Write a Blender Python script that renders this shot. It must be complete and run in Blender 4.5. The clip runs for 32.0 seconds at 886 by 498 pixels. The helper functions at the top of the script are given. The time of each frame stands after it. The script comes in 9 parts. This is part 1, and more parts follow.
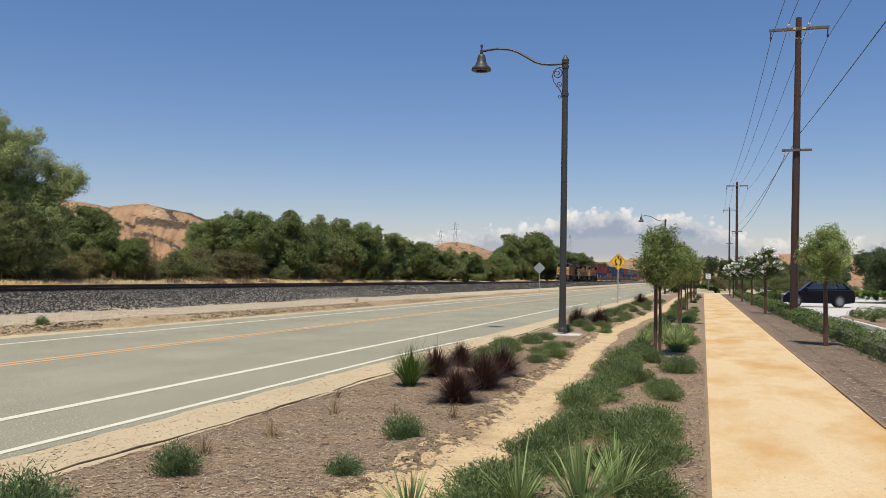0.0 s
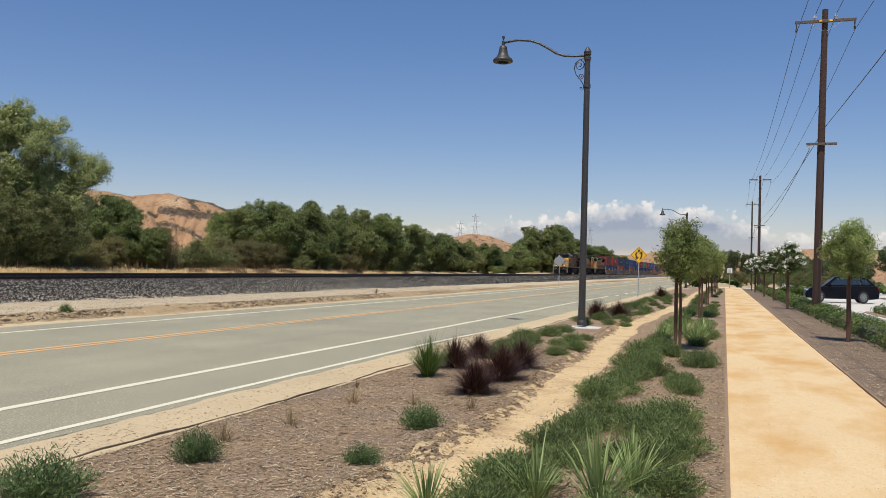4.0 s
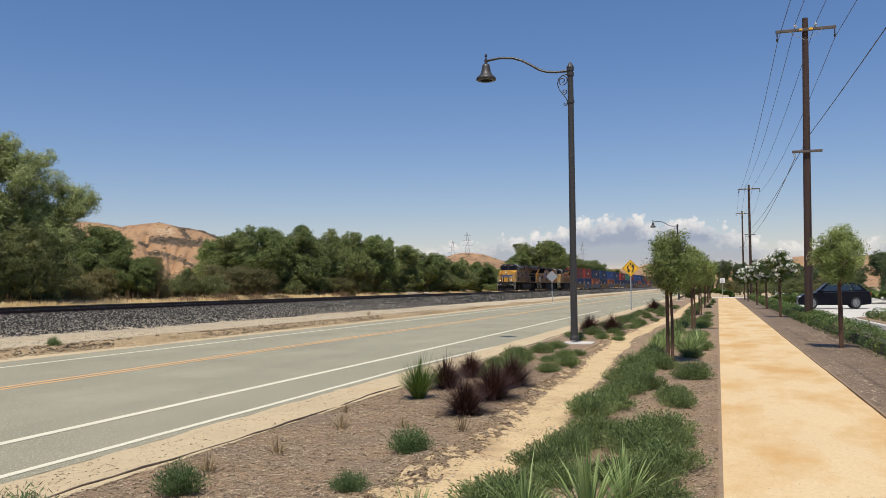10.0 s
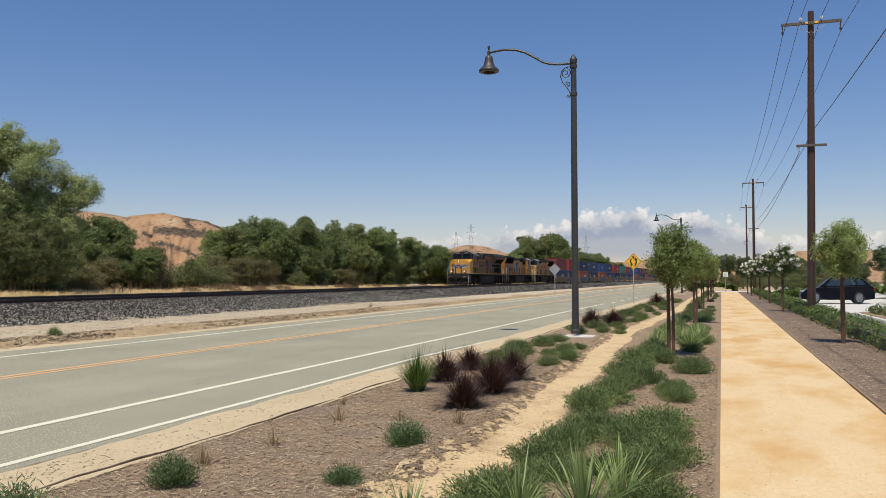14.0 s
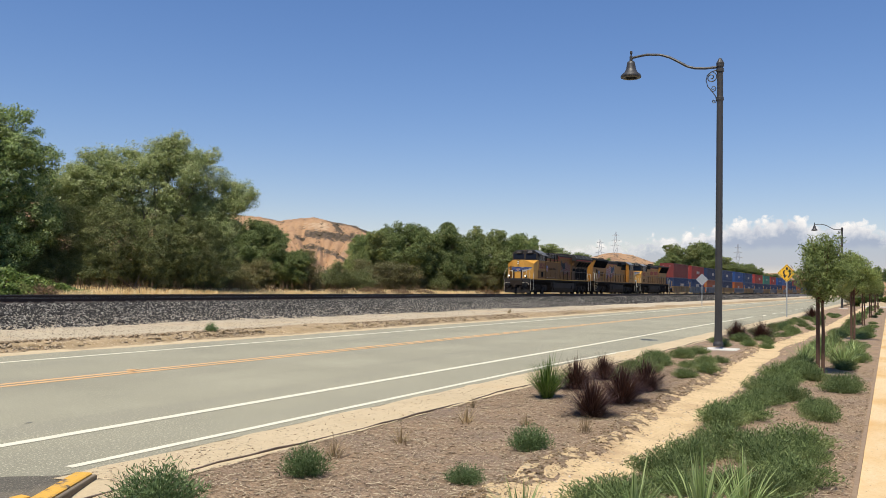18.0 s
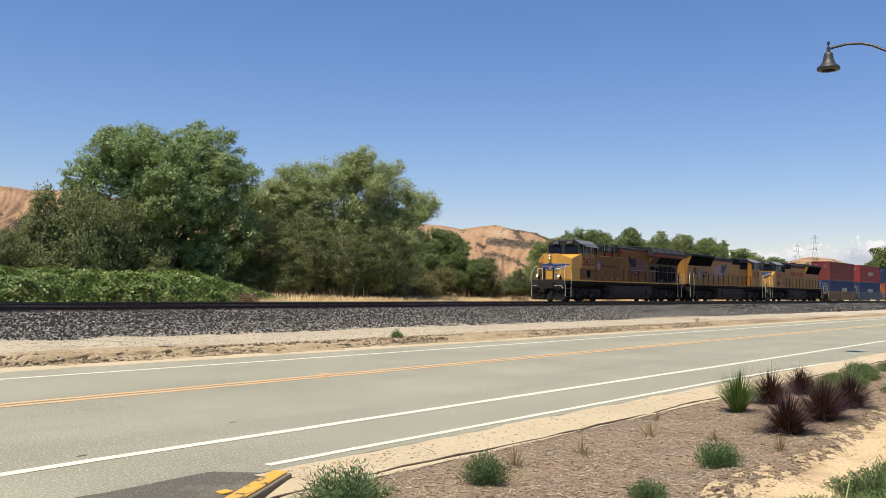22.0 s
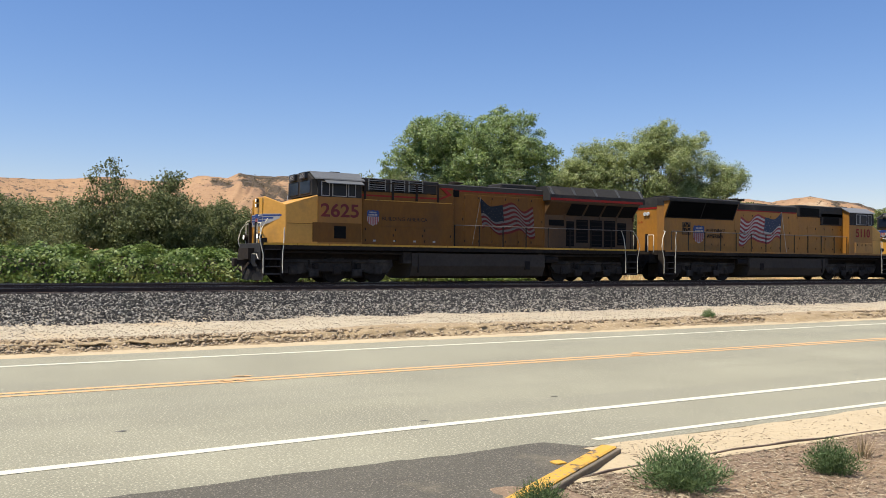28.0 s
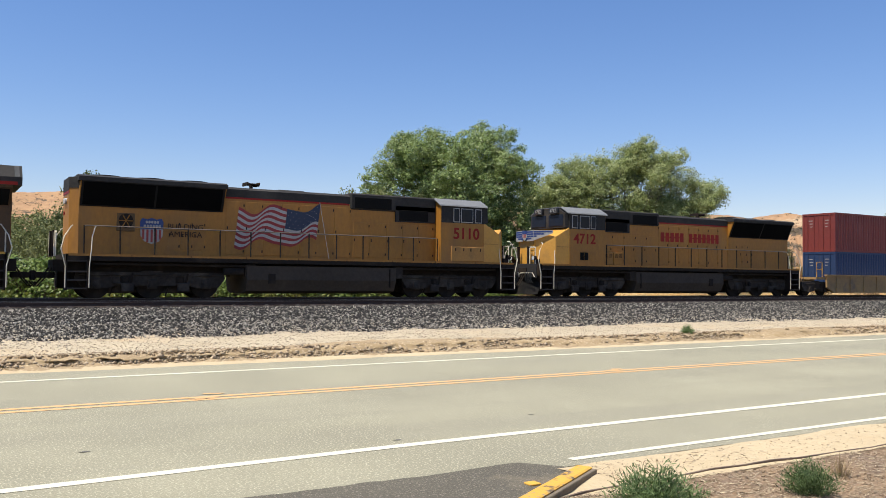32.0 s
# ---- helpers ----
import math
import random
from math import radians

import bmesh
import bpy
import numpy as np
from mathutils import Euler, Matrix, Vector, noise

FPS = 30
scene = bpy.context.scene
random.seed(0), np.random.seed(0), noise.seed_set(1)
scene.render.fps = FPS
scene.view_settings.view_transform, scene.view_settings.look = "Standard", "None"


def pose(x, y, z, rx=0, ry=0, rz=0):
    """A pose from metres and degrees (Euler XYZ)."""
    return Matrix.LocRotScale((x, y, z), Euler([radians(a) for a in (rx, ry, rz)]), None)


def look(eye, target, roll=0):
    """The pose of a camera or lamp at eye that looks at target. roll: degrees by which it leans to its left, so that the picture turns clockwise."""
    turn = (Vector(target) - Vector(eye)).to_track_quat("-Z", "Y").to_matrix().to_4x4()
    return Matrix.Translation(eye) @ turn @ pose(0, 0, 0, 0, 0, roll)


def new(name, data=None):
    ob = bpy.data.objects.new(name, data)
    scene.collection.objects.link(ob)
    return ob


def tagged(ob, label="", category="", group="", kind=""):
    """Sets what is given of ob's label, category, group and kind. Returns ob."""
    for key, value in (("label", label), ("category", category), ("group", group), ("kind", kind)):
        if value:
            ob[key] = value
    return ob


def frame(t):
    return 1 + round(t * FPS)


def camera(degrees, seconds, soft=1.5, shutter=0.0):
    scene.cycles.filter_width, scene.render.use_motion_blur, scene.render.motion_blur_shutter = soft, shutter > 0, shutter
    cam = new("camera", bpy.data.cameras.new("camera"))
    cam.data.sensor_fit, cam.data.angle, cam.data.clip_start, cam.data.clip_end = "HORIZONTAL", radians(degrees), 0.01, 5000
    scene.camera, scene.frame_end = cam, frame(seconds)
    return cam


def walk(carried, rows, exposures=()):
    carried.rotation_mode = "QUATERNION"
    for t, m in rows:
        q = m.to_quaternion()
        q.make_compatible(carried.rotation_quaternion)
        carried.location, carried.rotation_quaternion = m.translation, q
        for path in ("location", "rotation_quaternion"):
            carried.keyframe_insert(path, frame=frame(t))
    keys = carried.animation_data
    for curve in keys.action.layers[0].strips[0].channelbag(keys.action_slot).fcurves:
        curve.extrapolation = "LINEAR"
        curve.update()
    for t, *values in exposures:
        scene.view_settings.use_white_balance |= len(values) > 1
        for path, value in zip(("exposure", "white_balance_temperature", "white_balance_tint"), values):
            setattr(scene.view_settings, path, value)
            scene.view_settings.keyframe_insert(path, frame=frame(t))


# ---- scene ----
# Path of the handheld camera: seconds, x, y, z, yaw to the left, tilt up, lean.
PATH = [
    (0, -0.167, -0.064, 1.586, 17.1, 1.81, 0.94), (0.5, -0.167, -0.065, 1.587, 17.19, 1.85, 0.95),
    (1, -0.176, -0.058, 1.584, 17.3, 1.92, 1.01), (1.5, -0.18, -0.053, 1.591, 17.32, 2.01, 1.22),
    (2, -0.18, -0.052, 1.584, 17.5, 2.03, 1.02), (2.5, -0.158, -0.057, 1.595, 17.87, 1.99, 0.73),
    (3, -0.153, -0.057, 1.586, 18.35, 1.75, 1.45), (3.5, -0.175, -0.074, 1.578, 18.52, 1.2, 1.64),
    (5.5, -0.09, -0.015, 1.589, 17.91, 1.51, 0.54), (6, -0.082, -0.019, 1.588, 17.95, 1.89, 0.52),
    (6.5, -0.076, -0.019, 1.594, 18.17, 2.28, 0.62), (7, -0.09, -0.005, 1.583, 18.39, 2.19, 0.71),
    (7.5, -0.087, 0.008, 1.58, 18.44, 1.94, 0.63), (8, -0.08, 0.024, 1.585, 18.28, 1.91, 0.53),
    (8.5, -0.059, 0.046, 1.594, 18.53, 2.05, 0.41), (9, -0.072, 0.051, 1.596, 18.84, 2.08, 0.26),
    (9.5, -0.096, 0.054, 1.601, 18.46, 2.23, -0), (10, -0.103, 0.047, 1.584, 17.95, 2.56, -0.49),
    (10.5, -0.082, 0.077, 1.597, 18.03, 2.45, -0.58), (11, -0.073, 0.087, 1.594, 18.18, 2.11, -0.1),
    (11.5, -0.074, 0.097, 1.589, 18.28, 1.93, 0.19), (12, -0.069, 0.094, 1.592, 18.41, 2, 0.19),
    (12.5, -0.066, 0.099, 1.6, 18.48, 2.2, 0.28), (13, -0.064, 0.098, 1.589, 18.46, 2.24, 0.19),
    (13.5, -0.065, 0.105, 1.591, 18.2, 2.1, 0.04), (14, -0.065, 0.113, 1.589, 18.19, 2.03, -0.12),
    (14.5, -0.068, 0.115, 1.593, 18.9, 2.23, -0.26), (16.5, -0.044, 0.119, 1.603, 20.26, 2.34, 0.58),
    (17, -0.007, 0.099, 1.604, 21.79, 2.43, 1.12), (17.5, 0.055, 0.059, 1.593, 25, 2.49, 1.31),
    (18, 0.13, 0.036, 1.59, 27.84, 2.37, 1.16), (18.5, 0.17, 0.069, 1.608, 29.57, 2.25, 0.62),
    (19, 0.196, 0.065, 1.608, 30.08, 2.17, -0.48), (19.5, 0.195, 0.065, 1.607, 30.88, 1.94, -0.57),
    (20, 0.189, 0.046, 1.609, 32.64, 2.2, 0.18), (20.5, 0.186, 0.052, 1.614, 34.79, 2.79, 0.37),
    (21, 0.187, 0.046, 1.611, 36.63, 2.97, 0.56), (21.5, 0.169, 0.042, 1.613, 38.29, 2.78, 0.95),
    (22, 0.156, 0.049, 1.61, 40.05, 2.61, 1.01), (22.5, 0.143, 0.044, 1.605, 41.44, 2.32, 1.09),
    (23, 0.129, 0.039, 1.602, 42.82, 2.05, 1.23), (23.5, 0.116, 0.029, 1.604, 44.52, 2.06, 1.36),
    (24, 0.103, 0.021, 1.596, 46.32, 1.98, 1.57), (24.5, 0.089, -0.002, 1.594, 48.62, 1.63, 1.66),
    (25, 0.075, -0.035, 1.595, 51.16, 1.37, 1.55), (25.5, 0.07, -0.059, 1.593, 53.39, 1.22, 1.12),
    (26, 0.068, -0.079, 1.597, 54.94, 1.27, 0.84), (26.5, 0.071, -0.088, 1.596, 55.87, 1.26, 0.86),
    (28.5, 0.07, -0.185, 1.602, 60.52, 0.89, 0.34), (29, 0.073, -0.177, 1.607, 59.76, 0.52, 0.57),
    (29.5, 0.073, -0.172, 1.607, 59.64, 0.62, 0.65), (30, 0.068, -0.185, 1.606, 59.86, 0.63, 0.81),
    (30.5, 0.072, -0.186, 1.608, 59.98, 0.8, 0.66), (31, 0.057, -0.14, 1.611, 59.03, 1.06, 0.49),
    (31.5, 0.015, -0.07, 1.615, 58.23, 1.68, 0.56), (32, -0.006, -0.046, 1.612, 58.75, 1.95, 0.58),
]


def eye_pose(x, y, z, yaw, tilt, lean):
    return pose(x, y, z, 0, 0, yaw) @ pose(0, 0, 0, 90 + tilt) @ pose(0, 0, 0, 0, 0, lean)


cam = camera(55.25, 32.0, 0.75)
walk(cam, [(r[0], eye_pose(*r[1:])) for r in PATH], [(0.0, -0.14), (14.0, -0.14), (17.0, -0.08), (18.0, 0.09), (19.0, 0.13), (23.0, 0.24), (28.5, 0.33), (32.0, 0.38)])

# ---- daylight ----
SUN_FROM = Vector((0.026, -0.384, 0.923)).normalized()
sun = new("sun", bpy.data.lights.new("sun", "SUN"))
sun.data.energy, sun.data.angle, sun.data.color = 5.0, radians(0.53), (1.0, 0.945, 0.835)
sun.matrix_basis = look(SUN_FROM * 50, (0, 0, 0))
world = bpy.data.worlds.new("daylight")
scene.world = world
world.use_nodes = True
wn = world.node_tree.nodes
sky = wn.new("ShaderNodeTexSky")
sky.sky_type, sky.sun_disc = "NISHITA", False
sky.sun_elevation = math.asin(SUN_FROM.z)
sky.sun_rotation = math.atan2(SUN_FROM.x, SUN_FROM.y)
sky.altitude, sky.air_density, sky.dust_density, sky.ozone_density = 200, 1.25, 0.0, 6.0
wn["Background"].inputs["Strength"].default_value = 0.094
deep = wn.new("ShaderNodeHueSaturation")
deep.inputs["Saturation"].default_value = 1.14
world.node_tree.links.new(sky.outputs["Color"], deep.inputs["Color"])
tint = wn.new("ShaderNodeMix")
tint.data_type, tint.blend_type = "RGBA", "MULTIPLY"
tint.inputs[0].default_value, tint.inputs[7].default_value = 1.0, (1.15, 1.0, 1.11, 1.0)
world.node_tree.links.new(deep.outputs["Color"], tint.inputs[6])
world.node_tree.links.new(tint.outputs[2], wn["Background"].inputs["Color"])


# ---- materials ----
def nodes_of(name):
    m = bpy.data.materials.new(name)
    m.use_nodes = True
    return m, m.node_tree.nodes, m.node_tree.links


def rgba(c):
    return (c[0], c[1], c[2], 1.0)


def noise_node(n, l, coord, scale, detail=4.0, rough=0.55):
    t = n.new("ShaderNodeTexNoise")
    t.inputs["Scale"].default_value, t.inputs["Detail"].default_value, t.inputs["Roughness"].default_value = scale, detail, rough
    l.new(coord, t.inputs["Vector"])
    return t.outputs["Fac"]


def ramp(n, l, fac, lo, hi):
    r = n.new("ShaderNodeMapRange")
    r.inputs["From Min"].default_value, r.inputs["From Max"].default_value = lo, hi
    l.new(fac, r.inputs["Value"])
    return r.outputs["Result"]


def mixc(n, l, fac, a, b, kind="MIX"):
    x = n.new("ShaderNodeMix")
    x.data_type, x.blend_type = "RGBA", kind
    for sock, v in ((x.inputs[0], fac), (x.inputs[6], a), (x.inputs[7], b)):
        if isinstance(v, bpy.types.NodeSocket):
            l.new(v, sock)
        elif isinstance(v, (int, float)):
            sock.default_value = v
        else:
            sock.default_value = rgba(v)
    return x.outputs[2]


def surface(name, base, other, big=0.6, fine=14.0, rough=0.85, metal=0.0, bump=0.3, speck=None, speck_scale=60.0, speck_amount=0.35,
            stain=None, stain_scale=0.25, stain_lo=0.55, stain_hi=0.75, vary=0.0, stretch=(1, 1, 1), coat=0.0,
            depth=0.02, stain_stretch=None):
    """A procedural surface: two tones at two scales, specks, stains with a shape of their own, and fine relief."""
    m, n, l = nodes_of(name)
    b = n["Principled BSDF"]
    tc = n.new("ShaderNodeTexCoord")
    mp = n.new("ShaderNodeMapping")
    mp.inputs["Scale"].default_value = stretch
    l.new(tc.outputs["Object"], mp.inputs["Vector"])
    co = mp.outputs["Vector"]
    f1, f2 = noise_node(n, l, co, big, 3), noise_node(n, l, co, fine, 5, 0.65)
    add = n.new("ShaderNodeMath")
    add.operation = "MULTIPLY_ADD"
    l.new(f2, add.inputs[0])
    add.inputs[1].default_value = 0.6
    half = n.new("ShaderNodeMath")
    half.operation = "MULTIPLY"
    l.new(f1, half.inputs[0])
    half.inputs[1].default_value = 0.4
    l.new(half.outputs[0], add.inputs[2])
    col = mixc(n, l, ramp(n, l, add.outputs[0], 0.36, 0.64), base, other)
    if stain:
        sc = co
        if stain_stretch:
            mp2 = n.new("ShaderNodeMapping")
            mp2.inputs["Scale"].default_value = stain_stretch
            l.new(tc.outputs["Object"], mp2.inputs["Vector"])
            sc = mp2.outputs["Vector"]
        col = mixc(n, l, ramp(n, l, noise_node(n, l, sc, stain_scale, 5, 0.6), stain_lo, stain_hi), col, stain)
    if speck:
        fac = ramp(n, l, noise_node(n, l, co, speck_scale, 2, 0.5), 1.0 - speck_amount - 0.06, 1.0 - speck_amount + 0.06)
        col = mixc(n, l, fac, col, speck)
    if vary:
        info = n.new("ShaderNodeObjectInfo")
        hs = n.new("ShaderNodeHueSaturation")
        l.new(col, hs.inputs["Color"])
        mr = n.new("ShaderNodeMapRange")
        mr.inputs["To Min"].default_value, mr.inputs["To Max"].default_value = 1 - vary, 1 + vary
        l.new(info.outputs["Random"], mr.inputs["Value"])
        l.new(mr.outputs["Result"], hs.inputs["Value"])
        col = hs.outputs["Color"]
    l.new(col, b.inputs["Base Color"])
    b.inputs["Roughness"].default_value, b.inputs["Metallic"].default_value = rough, metal
    b.inputs["Coat Weight"].default_value = coat
    if bump:
        bp = n.new("ShaderNodeBump")
        bp.inputs["Strength"].default_value, bp.inputs["Distance"].default_value = bump, depth
        l.new(f2, bp.inputs["Height"])
        l.new(bp.outputs["Normal"], b.inputs["Normal"])
    return m


def foliage(name, dark, light, tip=None, glow=0.35, gloss=0.6, seed=0.0, few=0.0, shine=0.25):
    """Leaves whose tone differs leaf by leaf and, slowly, over the crown; light passes through them."""
    m, n, l = nodes_of(name)
    b = n["Principled BSDF"]
    geo, tc = n.new("ShaderNodeNewGeometry"), n.new("ShaderNodeTexCoord")
    col = mixc(n, l, ramp(n, l, geo.outputs["Random Per Island"], few, 1.0), dark, light)
    if tip:
        col = mixc(n, l, ramp(n, l, noise_node(n, l, tc.outputs["Object"], 0.7 + seed, 3), 0.52, 0.7), col, tip)
    info = n.new("ShaderNodeObjectInfo")
    hs, mr = n.new("ShaderNodeHueSaturation"), n.new("ShaderNodeMapRange")
    mr.inputs["To Min"].default_value, mr.inputs["To Max"].default_value = 0.82, 1.18
    l.new(info.outputs["Random"], mr.inputs["Value"])
    l.new(mr.outputs["Result"], hs.inputs["Value"])
    l.new(col, hs.inputs["Color"])
    l.new(hs.outputs["Color"], b.inputs["Base Color"])
    b.inputs["Roughness"].default_value = gloss
    b.inputs["Specular IOR Level"].default_value = shine
    tr = n.new("ShaderNodeBsdfTranslucent")
    l.new(hs.outputs["Color"], tr.inputs["Color"])
    mx = n.new("ShaderNodeMixShader")
    mx.inputs[0].default_value = glow
    l.new(b.outputs[0], mx.inputs[1])
    l.new(tr.outputs[0], mx.inputs[2])
    l.new(mx.outputs[0], n["Material Output"].inputs["Surface"])
    return m


def plain(name, c, rough=0.5, metal=0.0, glow=0.0):
    m, n, l = nodes_of(name)
    b = n["Principled BSDF"]
    tc = n.new("ShaderNodeTexCoord")
    f = noise_node(n, l, tc.outputs["Object"], 9.0, 5)
    l.new(mixc(n, l, ramp(n, l, f, 0.3, 0.7), [v * 0.86 for v in c], [min(1, v * 1.08) for v in c]), b.inputs["Base Color"])
    b.inputs["Roughness"].default_value, b.inputs["Metallic"].default_value = rough, metal
    if glow:
        b.inputs["Emission Color"].default_value, b.inputs["Emission Strength"].default_value = rgba(c), glow
    return m


def glass(name, tint=(0.02, 0.03, 0.04)):
    m, n, l = nodes_of(name)
    b = n["Principled BSDF"]
    b.inputs["Base Color"].default_value, b.inputs["Roughness"].default_value = rgba(tint), 0.06
    b.inputs["Specular IOR Level"].default_value = 0.7
    return m


